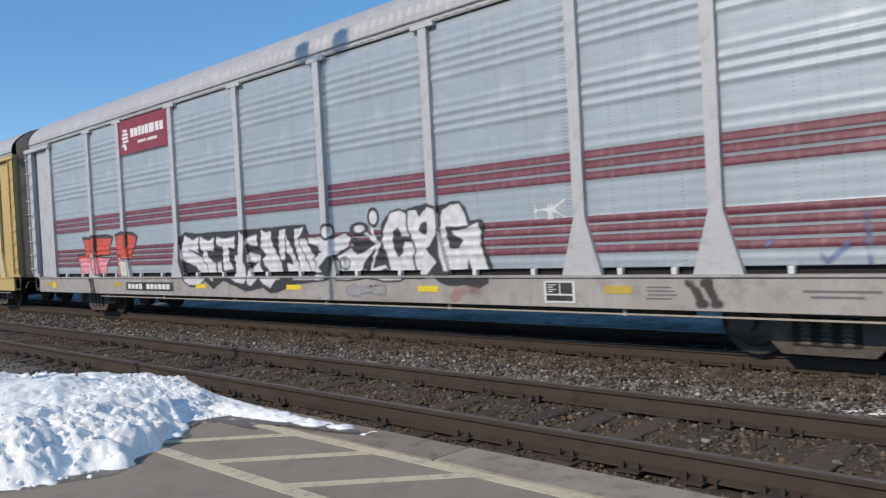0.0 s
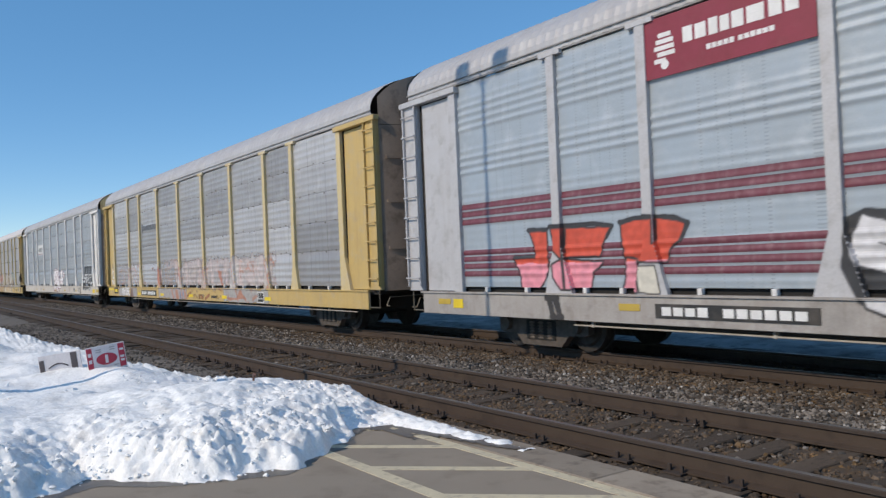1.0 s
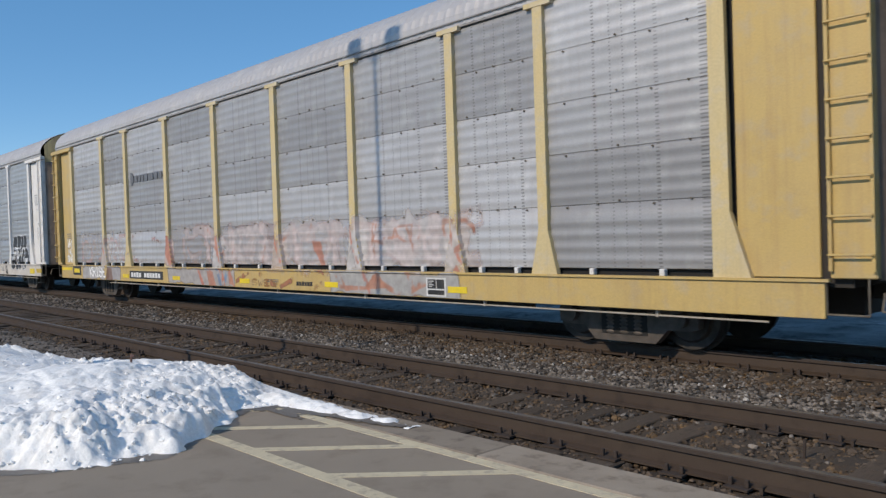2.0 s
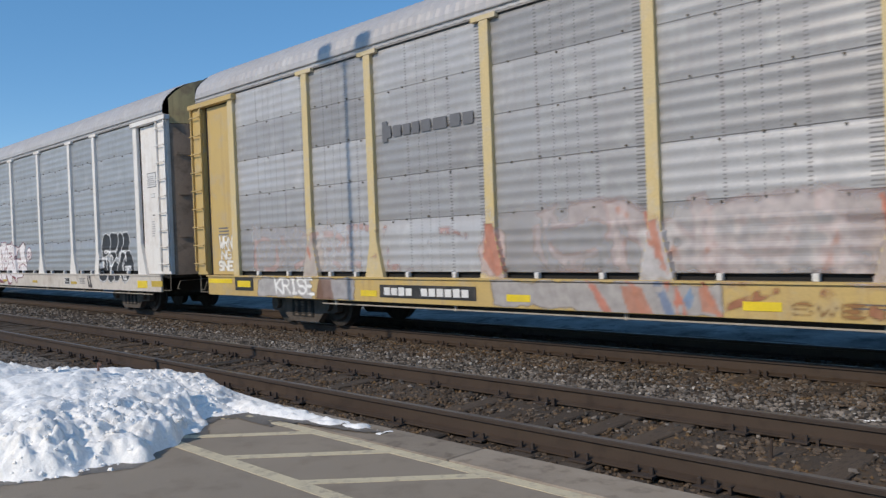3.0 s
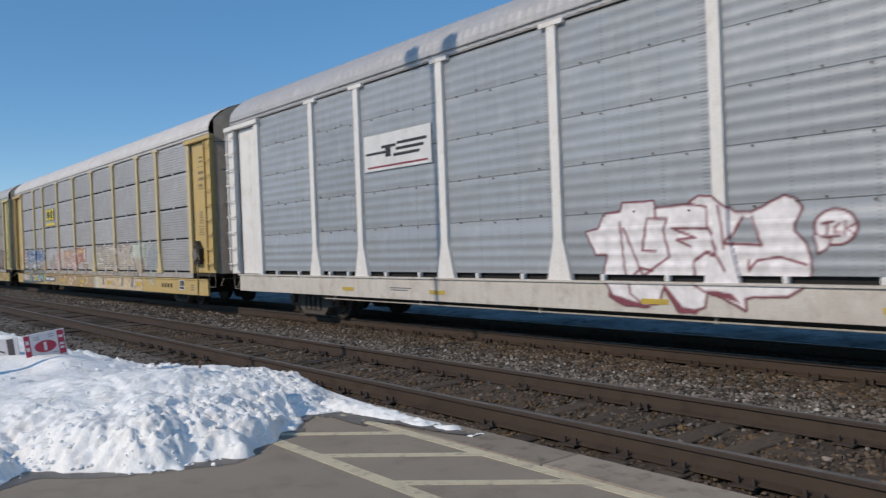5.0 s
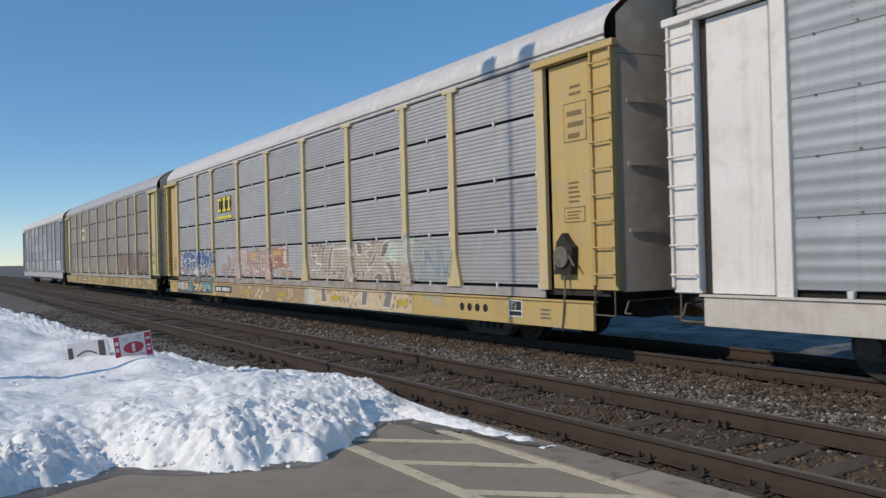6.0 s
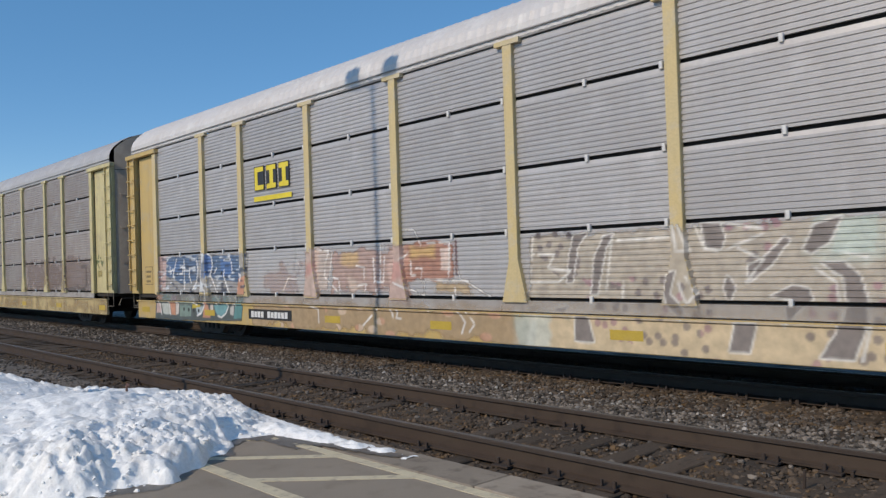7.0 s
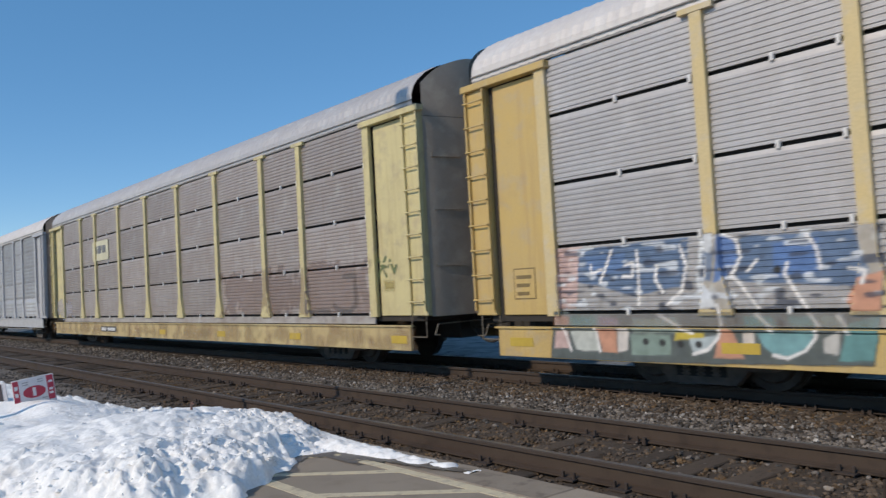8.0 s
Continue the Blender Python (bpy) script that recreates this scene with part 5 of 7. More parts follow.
    w.blob([(36.87, 1.85), (37.17, 1.88), (36.99, 1.67), (37.30, 1.15), (37.35, 1.06), (37.02, 1.08), (36.97, 1.34), (36.87, 1.60)], white, black, 0.028)
    w.blob([(37.01, 1.67), (37.20, 1.67), (37.50, 1.29), (37.60, 1.07), (37.38, 1.07), (37.20, 1.37), (37.03, 1.58)], white, black, 0.028)
    w.blob([(37.29, 1.68), (37.76, 1.68), (38.04, 1.63), (38.40, 1.72), (38.53, 1.64), (38.49, 1.51), (38.13, 1.37), (37.92, 1.34), (37.65, 1.14), (37.80, 1.06), (37.51, 1.06), (37.53, 1.20), (37.45, 1.29), (37.81, 1.42), (37.65, 1.49), (37.32, 1.59)], white, black, 0.028)
    w.blob([(36.88, 1.02), (37.80, 1.02), (37.81, 0.93), (36.87, 0.93)], white, black, 0.028)
    w.blob([(38.16, 1.34), (38.55, 1.46), (38.69, 1.35), (38.87, 1.37), (39.16, 1.49), (39.31, 1.53), (39.07, 1.37), (38.86, 1.22), (38.82, 1.12), (38.75, 1.06), (38.24, 1.07), (38.22, 1.20)], white, black, 0.028)
    w.blob([(38.19, 1.01), (40.02, 1.01), (39.84, 0.93), (39.47, 0.93), (39.02, 0.98), (38.52, 0.94), (38.18, 0.94)], white, black, 0.028)
    for p in ([(38.92, 1.72), (39.23, 1.54)],
              [(39.08, 1.83), (39.20, 1.55)],
              [(39.29, 1.52), (39.15, 1.31), (39.04, 1.07)],
              [(39.04, 1.07), (39.30, 1.12), (39.50, 1.16)],):
        w.line(p, 0.030, white)
    w.oval(37.92, 1.76, 0.11, 0.10, white, black, 0.05)
    w.oval(38.77, 1.78, 0.14, 0.06, white, black, 0.05)
    w.oval(39.15, 1.95, 0.10, 0.11, white, black, 0.05)
    w.oval(38.35, 1.21, 0.13, 0.11, white, black, 0.012, hollow=True)
    w.letter("B", 38.31, 38.38, 1.12, 1.28, 0.010, black, None, seed=6)
    w.blob([(39.33, 1.81), (39.46, 1.94), (39.72, 2.01), (40.03, 2.02), (40.17, 2.07), (40.47, 2.10), (40.68, 2.04), (40.80, 2.06), (41.03, 2.10), (41.27, 2.00), (41.36, 1.78), (41.59, 1.80), (41.67, 1.70), (41.59, 1.46), (41.77, 1.14), (41.74, 0.90), (41.55, 0.81), (41.33, 0.86), (40.98, 0.84), (40.74, 0.89), (40.57, 1.01), (40.31, 0.94), (39.58, 0.98), (39.41, 1.16)], black, None, 0, 0.95)
    w.blob([(39.36, 1.55), (39.43, 1.79), (39.59, 1.99), (39.78, 2.03), (39.95, 1.96), (40.07, 1.74), (40.08, 1.60), (39.93, 1.61), (39.84, 1.61), (39.82, 1.70), (39.74, 1.75), (39.65, 1.70), (39.63, 1.53), (39.68, 1.35), (39.77, 1.29), (39.85, 1.34), (39.91, 1.52), (40.12, 1.51), (40.18, 1.39), (40.11, 1.06), (39.67, 1.04), (39.52, 1.08), (39.49, 1.30)], white, black, 0.03)
    w.blob([(40.01, 1.91), (40.02, 2.00), (40.20, 2.01), (40.27, 1.90), (40.36, 1.98), (40.52, 2.03), (40.67, 1.99), (40.75, 1.83), (40.69, 1.62), (40.55, 1.45), (40.46, 1.41), (40.68, 1.19), (40.45, 1.02), (40.19, 1.02), (40.12, 1.24), (40.18, 1.42), (40.05, 1.64), (39.99, 1.78)], white, black, 0.04)
    w.oval(40.39, 1.72, 0.13, 0.10, black)
    w.blob([(40.75, 1.87), (40.79, 1.98), (40.96, 2.05), (41.14, 2.04), (41.26, 1.89), (41.31, 1.72), (41.07, 1.71), (40.86, 1.74), (40.84, 1.81), (40.86, 1.57), (40.93, 1.40), (41.11, 1.39), (41.21, 1.51), (41.02, 1.60), (40.97, 1.65), (41.27, 1.68), (41.51, 1.75), (41.57, 1.62), (41.55, 1.42), (41.62, 1.22), (41.71, 1.04), (41.36, 1.06), (41.29, 1.26), (41.27, 1.08), (40.83, 1.06), (40.74, 1.32), (40.74, 1.57)], white, black, 0.04)
    w.patch(38.4, 39.5, 0.66, 0.86, (0.33, 0.33, 0.34), 0.9, 0.05, 9, 0.05)
    w.patch(41.0, 41.9, 0.62, 0.85, (0.45, 0.16, 0.14), 0.35, 0.2, 10)
    w.done("large white graffiti letters outlined in black")
    w = Wall(0, 25.9, 30.9, 0.9, 2.2, 0.02)
    grad = np.where((w.Z + 0.06 * lattice(w.WX * 3, w.Z, 309) > 1.50)[..., None], np.array([0.60, 0.085, 0.05]), np.array([0.74, 0.27, 0.33]))
    w.blob([(27.03, 1.97), (27.43, 1.97), (27.44, 1.61), (27.45, 1.34), (27.33, 1.16), (27.18, 1.05), (26.77, 1.07), (26.76, 1.31), (26.61, 1.54), (27.06, 1.56), (27.15, 1.53), (27.15, 1.72)], grad, black, 0.03)
    w.blob([(27.55, 2.00), (28.13, 1.99), (28.85, 1.96), (28.71, 1.79), (28.63, 1.56), (27.81, 1.56), (27.63, 1.70)], grad, black, 0.03)
    w.blob([(27.74, 1.47), (27.87, 1.51), (28.67, 1.45), (28.48, 1.33), (28.41, 1.08), (27.82, 1.06), (27.64, 1.25), (27.63, 1.43)], grad, black, 0.03)
    w.blob([(29.08, 1.99), (29.37, 2.04), (29.83, 2.02), (30.22, 1.95), (30.15, 1.76), (29.96, 1.62), (29.91, 1.45), (29.40, 1.46), (29.30, 1.52), (29.14, 1.53), (29.09, 1.73)], grad, black, 0.03)
    w.blob([(29.17, 1.50), (29.35, 1.48), (29.34, 1.24), (29.40, 1.02), (29.05, 1.02), (29.12, 1.16)], grad, black, 0.03)
    w.blob([(29.41, 1.38), (29.74, 1.39), (29.81, 1.02), (29.44, 1.02)], (0.62, 0.58, 0.50), black, 0.018)
    for p in ([(26.98, 2.02), (27.46, 2.01)],
              [(27.50, 2.05), (28.51, 2.04), (28.90, 1.99), (28.77, 1.83)],
              [(29.04, 2.03), (29.53, 2.08), (30.04, 2.04), (30.28, 1.95), (30.15, 1.73)],
              [(27.87, 1.97), (27.85, 1.65), (27.89, 1.08)],
              [(29.73, 2.00), (29.71, 1.71)],
              [(26.61, 1.58), (27.13, 1.58)],):
        w.line(p, 0.032, black)
    w.done("red and pink graffiti letters with black outlines")
    w = Wall(0, 45.2, 49.2, 0.6, 1.85)
    w.patch(47.4, 48.3, 1.35, 1.6, (0.10, 0.17, 0.42), 0.85, 0.12, 15)
    w.letter("~NA", 45.8, 48.8, 1.05, 1.6, 0.03, (0.18, 0.22, 0.42), None, cover=0.6, seed=16, worn=0.6, jump=0.1)
    w.done("faint blue sprayed scribble")
    w = Wall(0, 42.3, 45.6, 0.58, 2.1)
    w.letter("HK", 42.6, 43.1, 1.75, 1.98, 0.018, (0.8, 0.8, 0.8), None, cover=0.7, seed=17)
    w.letter("II", 44.98, 45.3, 0.66, 0.9, 0.045, (0.05, 0.045, 0.045), None, cover=0.95, seed=18, lean=-0.12, worn=0.3)
    w.done("small sprayed tags in white and black")
    w = Wall(0, 27.2, 28.4, 0.58, 1.0)
    w.letter("II", 27.55, 27.85, 0.62, 0.92, 0.06, (0.05, 0.045, 0.045), None, cover=0.95, lean=-0.1, seed=19)
    w.done("black strapped stencil marks")


def dress_b():
    bars(1, None, 1.92, 4.08, 3.28, 3.48, [1, 0.9, 0.8, 0.8, 1, 1.4, 1, 1], M["grey_ink"], PANEL - 0.012)
    board(1, "lettering_bar", 1.92, 2.05, 3.22, 3.56, M["grey_ink"], PANEL - 0.012, "", 0.004)
    number_board(1, 1.78, 4.02, 0.66, 0.87)
    placard(1, 14.5, 14.98, 0.60, 0.90)
    for x in (1.26, 4.62, 8.15, 11.52, 15.02):
        tape(1, x, x + 0.44, 0.67, 0.77, M["sun_yellow"])
    tape(1, -4.1, -3.1, 0.83, 0.92, M["sun_yellow"])
    o = board(1, "warning_frame", -2.97, -2.26, 0.69, 0.962, M["dark"], SILL, "black-framed yellow warning label")
    board(1, "warning_label", -2.87, -2.36, 0.76, 0.89, M["sun_yellow"], SILL - 0.010, "", 0.004, o)
    text_block(1, 9.3, 9.9, 0.72, 0.80, 2, M["grey_ink"], SILL, 3)
    bars(1, None, 10.5, 11.1, 0.67, 0.76, [1, 1, 1, 1, 1, 1], M["dark"], SILL)
    text_block(1, -3.75, -3.3, 1.85, 2.05, 3, M["grey_ink"], -HALF + 0.06, 4)
    w = Wall(1, -2.9, 16.4, 0.585, 2.15, 0.03)
    pink, rust = (0.55, 0.34, 0.31), (0.42, 0.17, 0.10)
    for a, b, c in ((-2.4, 1.2, 0.35), (4.3, 7.0, 0.25), (7.2, 9.4, 0.5), (9.9, 12.1, 0.45), (12.45, 15.2, 0.65)):
        w.patch(a, b, 1.02, 1.95, (0.62, 0.58, 0.58), c, 0.14, int(a * 7) + 60)
    w.letter("ODRDLC", -2.3, 3.8, 1.15, 1.8, 0.06, pink, None, cover=0.5, jump=0.08, seed=21, worn=0.8)
    w.letter("ONSBODRE", 5.2, 15.6, 1.12, 1.8, 0.11, (0.66, 0.63, 0.63), pink, 0.05, cover=0.24, jump=0.1, seed=23, gap=0.1, worn=0.5, spiky=True)
    for x, c, k in ((-0.23, (0.50, 0.44, 0.40), 0.7), (4.32, (0.58, 0.46, 0.44), 0.8), (7.04, (0.52, 0.49, 0.49), 0.9), (9.76, (0.56, 0.47, 0.44), 0.6), (12.48, (0.56, 0.53, 0.52), 0.85), (15.2, (0.58, 0.53, 0.51), 0.6)):
        w.patch(x - 0.3, x + 0.3, 0.98, 1.72, c, k, 0.1, int(x * 9) + 120)
        w.line([(x - 0.16, 1.85), (x - 0.05, 1.45), (x + 0.12, 1.15)], 0.035, (0.52, 0.16, 0.09), 0.75, worn=0.55)
    w.letter("NOVKA", 6.6, 11.4, 1.1, 1.75, 0.04, rust, None, cover=0.7, jump=0.15, seed=22, gap=0.5, worn=0.95)
    w.letter("RWR", 13.0, 15.6, 1.15, 1.8, 0.035, rust, None, cover=0.7, jump=0.15, seed=29, gap=0.4, worn=0.9)
    # painted-over lengths of the sill
    for a, b, c in ((-2.1, -0.2, (0.42, 0.40, 0.40)), (0.1, 1.1, (0.38, 0.36, 0.37)), (4.3, 7.9, (0.40, 0.37, 0.36)), (11.7, 15.3, (0.40, 0.385, 0.375))):
        w.patch(a, b, 0.56, 0.99, c, 0.92, 0.05, int(a * 5) + 80, 0.04)
    w.letter("VVAV", 7.0, 14.6, 0.62, 0.9, 0.05, rust, None, cover=0.8, jump=0.04, seed=24, gap=0.3, worn=0.8)
    for x, c in ((6.2, (0.50, 0.15, 0.09)), (6.75, (0.48, 0.2, 0.15)), (7.15, (0.12, 0.18, 0.30)), (7.3, (0.55, 0.15, 0.08)), (7.75, (0.50, 0.17, 0.10)), (12.9, (0.45, 0.16, 0.12)), (14.1, (0.40, 0.2, 0.15))):
        w.line([(x + 0.12, 0.60), (x - 0.08, 0.96)], 0.05, c, 0.8, True, worn=0.3)
    w.letter("SWES", 8.7, 9.7, 0.64, 0.76, 0.014, (0.34, 0.16, 0.06), None, cover=0.8, seed=98)
    w.patch(0.0, 0.45, 0.56, 0.98, (0.20, 0.11, 0.08), 0.85, 0.1, 90, 0.05)
    w.patch(9.5, 10.2, 0.56, 0.8, (0.30, 0.16, 0.08), 0.6, 0.2, 91)
    w.letter("KRISE", -1.40, -0.14, 0.67, 0.95, 0.024, (0.85, 0.84, 0.83), None, seed=25, gap=0.2, lean=-0.05)
    w.blob([(10.99, 1.55), (11.30, 1.54), (11.42, 1.12), (11.50, 0.89), (11.35, 0.92), (11.22, 1.20), (11.03, 1.39)], (0.46, 0.19, 0.13), None, 0, 0.85, 0.15)
    w.blob([(12.03, 0.92), (12.20, 0.72), (12.81, 0.71), (13.08, 0.93), (13.20, 0.97), (13.31, 0.84), (13.45, 0.70), (12.19, 0.61)], (0.44, 0.19, 0.12), None, 0, 0.85, 0.15)
    w.blob([(15.13, 1.02), (15.23, 1.12), (15.28, 1.01)], (0.46, 0.19, 0.13), None, 0, 0.85, 0.15)
    w.blob([(15.19, 1.38), (15.32, 1.45), (15.31, 1.31), (15.17, 1.29)], (0.46, 0.19, 0.13), None, 0, 0.85, 0.15)
    w.blob([(4.17, 1.76), (4.38, 1.79), (4.57, 1.10), (4.43, 1.02), (4.12, 1.35)], (0.50, 0.19, 0.12), None, 0, 0.85, 0.1)
    w.blob([(6.53, 0.93), (6.85, 0.90), (7.01, 0.55), (6.65, 0.57)], (0.46, 0.19, 0.12), None, 0, 0.85, 0.1)
    w.blob([(7.51, 0.91), (7.56, 0.78), (7.49, 0.63), (7.40, 0.76)], (0.13, 0.24, 0.38), None, 0, 0.85, 0.1)
    w.blob([(7.60, 0.94), (7.72, 0.91), (7.87, 0.62), (7.65, 0.64)], (0.46, 0.19, 0.12), None, 0, 0.85, 0.1)
    w.blob([(6.94, 1.69), (7.06, 1.72), (7.22, 1.04), (7.13, 1.17)], (0.50, 0.19, 0.12), None, 0, 0.85, 0.1)
    for p in ([(11.82, 1.50), (11.96, 1.13)],
              [(12.40, 1.42), (12.52, 1.05)],
              [(12.12, 1.05), (12.40, 1.42)],):
        w.line(p, 0.012, (0.20, 0.17, 0.17), 0.8)
    for p in ([(13.10, 1.87), (12.99, 1.56), (12.82, 1.28)],
              [(13.30, 1.56), (13.69, 1.58), (13.97, 1.45)],
              [(13.53, 1.55), (13.63, 1.75), (14.07, 1.77), (14.04, 1.48)],):
        w.line(p, 0.022, rust, 0.6, worn=0.35)
    w.done("faded pinkish graffiti, overpaint patches and a white tag")
    w = Wall(1, -4.2, -3.0, 1.05, 1.95)
    w.Y[:] = -HALF + 0.06 - 0.004
    w.letter("WRN", -3.72, -3.2, 1.55, 1.82, 0.025, (0.82, 0.80, 0.76), None, cover=0.9, seed=26)
    w.letter("NG", -3.66, -3.25, 1.35, 1.52, 0.025, (0.82, 0.80, 0.76), None, cover=0.9, seed=27)
    w.letter("SNE", -3.78, -3.2, 1.1, 1.28, 0.025, (0.82, 0.80, 0.76), None, cover=0.9, seed=28)
    w.done("white sprayed tag on the yellow door")


def dress_c():
    o = board(2, "company_board", -25.66, -23.46, 3.03, 3.72, M["pale"], PANEL - 0.012, "white board with a dark slanted emblem", 0.012)
    y = PANEL - 0.024
    for a, b, c, d in ((0.03, 0.42, 0.47, 0.54), (0.28, 0.50, 0.62, 0.70), (0.34, 0.42, 0.36, 0.62), (0.52, 0.94, 0.66, 0.74), (0.5, 0.9, 0.5, 0.58), (0.46, 0.84, 0.34, 0.42), (0.05, 0.95, 0.08, 0.13)):
        board(2, "emblem_bar", -25.66 + a * 2.2, -25.66 + b * 2.2, 3.03 + c * 0.66, 3.03 + d * 0.66, M["dark"] if c > 0.2 else M["sign_red"], y, "", 0.004, o)
    placard(2, -12.88, -12.47, 0.68, 0.885)
    for x in (-12.38, -15.78, -18.9, -26.6, -23.6):
        tape(2, x, x + 0.44, 0.70, 0.77, M["ochre"])
    text_block(2, -11.75, -11.2, 0.72, 0.90, 4, M["grey_ink"], SILL, 5)
    text_block(2, -24.9, -24.1, 0.74, 0.82, 2, M["grey_ink"], SILL, 6)
    board(2, "warning_label", -7.76, -7.2, 0.66, 0.84, M["sun_yellow"], SILL, "yellow warning label")
    tape(2, -6.95, -6.35, 0.70, 0.84, M["ochre"])
    o = board(2, "stencil_frame", -7.15, -6.67, 3.11, 3.47, M["grey_ink"], -HALF + 0.06, "thin black stencil frame on the door", 0.003)
    board(2, "stencil_field", -7.13, -6.69, 3.13, 3.45, M["pale"], -HALF + 0.057, "", 0.003, o)
    text_block(2, -7.1, -6.75, 3.17, 3.41, 5, M["pale_ink"], -HALF + 0.053, 7)
    text_block(2, -6.99, -6.80, 1.92, 2.32, 7, M["pale_ink"], -HALF + 0.06, 8)
    o = board(2, "stencil_frame", -6.98, -6.76, 2.86, 2.96, M["pale_ink"], -HALF + 0.06, "small grey stencil frame on the door", 0.003)
    board(2, "stencil_field", -6.965, -6.775, 2.875, 2.945, M["pale"], -HALF + 0.057, "", 0.003, o)
    board(2, "stencil_bar", -6.90, -6.82, 2.42, 2.45, M["dark"], -HALF + 0.06, "", 0.003)
    w = Wall(2, -20.4, -15.5, 0.58, 2.3, 0.018)
    white, rim = (0.78, 0.74, 0.75), (0.22, 0.055, 0.075)
    w.blob([(-18.60, 0.99), (-18.45, 0.95), (-18.22, 0.72), (-17.95, 0.71), (-18.05, 0.60), (-18.31, 0.61)], rim, None)
    w.blob([(-19.46, 0.94), (-19.17, 0.77), (-18.77, 0.67), (-18.69, 0.64), (-19.22, 0.66), (-19.46, 0.78)], rim, None)
    w.blob([(-19.90, 1.67), (-19.67, 1.70), (-19.58, 1.90), (-19.27, 1.92), (-19.22, 2.04), (-18.71, 2.04), (-18.70, 1.95), (-17.90, 1.95), (-17.89, 1.66), (-17.77, 1.52), (-17.74, 1.34), (-17.92, 1.36), (-18.10, 1.28), (-18.14, 1.07), (-18.05, 0.93), (-17.89, 0.90), (-17.92, 0.70), (-18.08, 0.66), (-18.25, 0.69), (-18.52, 0.97), (-18.63, 0.72), (-18.82, 0.70), (-19.09, 0.75), (-19.38, 0.81), (-19.48, 0.96), (-19.60, 1.04), (-19.52, 1.36), (-19.72, 1.37), (-19.77, 1.45)], white, rim, 0.028)
    w.blob([(-18.14, 1.99), (-18.01, 2.05), (-17.80, 2.04), (-17.66, 1.93), (-17.51, 1.83), (-17.29, 1.82), (-17.06, 1.92), (-16.87, 1.98), (-16.74, 1.94), (-16.68, 1.84), (-16.77, 1.68), (-16.78, 1.59), (-16.66, 1.46), (-16.61, 1.33), (-16.59, 1.15), (-16.65, 0.96), (-16.83, 0.86), (-17.25, 0.86), (-17.37, 0.81), (-17.36, 0.69), (-17.56, 0.77), (-17.74, 0.86), (-17.93, 0.90), (-18.08, 1.00), (-18.10, 1.24), (-17.92, 1.36), (-17.74, 1.34), (-17.77, 1.52), (-17.89, 1.66), (-17.90, 1.94)], white, rim, 0.028)
    w.blob([(-17.89, 0.90), (-17.54, 0.88), (-17.39, 0.74), (-17.59, 0.79), (-17.84, 0.85)], rim, None)
    w.bare([(-17.41, 1.77), (-17.31, 1.75), (-17.21, 1.47), (-17.60, 1.49)])
    for p in ([(-19.29, 1.79), (-19.21, 0.98)],
              [(-19.23, 1.71), (-18.92, 1.06), (-18.48, 1.32), (-18.57, 1.65), (-18.51, 1.81), (-18.83, 1.82), (-18.92, 1.40), (-18.69, 1.39)],
              [(-18.70, 1.95), (-18.69, 1.84)],
              [(-18.44, 1.68), (-17.89, 1.66), (-17.75, 1.41)],
              [(-18.39, 1.66), (-18.07, 1.55), (-18.36, 1.53), (-18.16, 1.44)],
              [(-18.10, 1.28), (-17.92, 1.36), (-17.73, 1.31), (-17.63, 1.14)],
              [(-17.35, 1.26), (-17.35, 1.14), (-17.24, 1.26), (-16.95, 1.30), (-16.63, 1.21)],
              [(-17.70, 1.93), (-17.65, 1.62), (-17.64, 1.41)],
              [(-18.77, 1.13), (-18.95, 1.17), (-19.10, 1.06), (-19.08, 0.83), (-18.91, 0.72)],
              [(-17.41, 1.78), (-17.63, 1.47), (-17.18, 1.44), (-17.29, 1.78)],):
        w.line(p, 0.016, rim)
    w.oval(-16.29, 1.62, 0.22, 0.18, white, rim, 0.026)
    w.blob([(-16.52, 1.53), (-16.49, 1.34), (-16.40, 1.39), (-16.35, 1.49)], white, rim, 0.02)
    for p in ([(-16.44, 1.66), (-16.31, 1.68)],
              [(-16.38, 1.67), (-16.39, 1.54)],
              [(-16.24, 1.66), (-16.30, 1.62), (-16.30, 1.56), (-16.22, 1.56)],
              [(-16.18, 1.68), (-16.19, 1.53)],
              [(-16.07, 1.65), (-16.17, 1.60), (-16.08, 1.53)],
              [(-16.43, 1.51), (-16.24, 1.52)],):
        w.line(p, 0.012, rim)
    w.done("white bubble graffiti with a dark red outline")
    w = Wall(2, -10.75, -7.7, 0.60, 2.4, 0.016)
    black, line = (0.032, 0.034, 0.038), (0.80, 0.80, 0.81)
    w.blob([(-10.15, 1.91), (-10.02, 2.03), (-9.84, 2.08), (-9.64, 2.01), (-9.55, 1.84), (-9.61, 1.66), (-9.80, 1.49), (-10.12, 1.43), (-10.18, 1.63)], black, line, 0.024)
    w.blob([(-9.62, 2.02), (-9.49, 2.09), (-9.13, 2.06), (-9.07, 1.91), (-9.14, 1.69), (-9.28, 1.61), (-9.62, 1.60), (-9.55, 1.84)], black, line, 0.024)
    w.blob([(-9.07, 2.01), (-8.92, 2.08), (-8.78, 2.00), (-8.72, 1.81), (-8.85, 1.66), (-9.03, 1.54), (-9.13, 1.41), (-9.33, 1.46), (-9.14, 1.67), (-9.06, 1.84)], black, line, 0.024)
    w.blob([(-8.75, 2.06), (-8.47, 2.07), (-8.37, 1.98), (-8.34, 1.81), (-8.44, 1.61), (-8.71, 1.53), (-8.89, 1.61), (-8.72, 1.79)], black, line, 0.024)
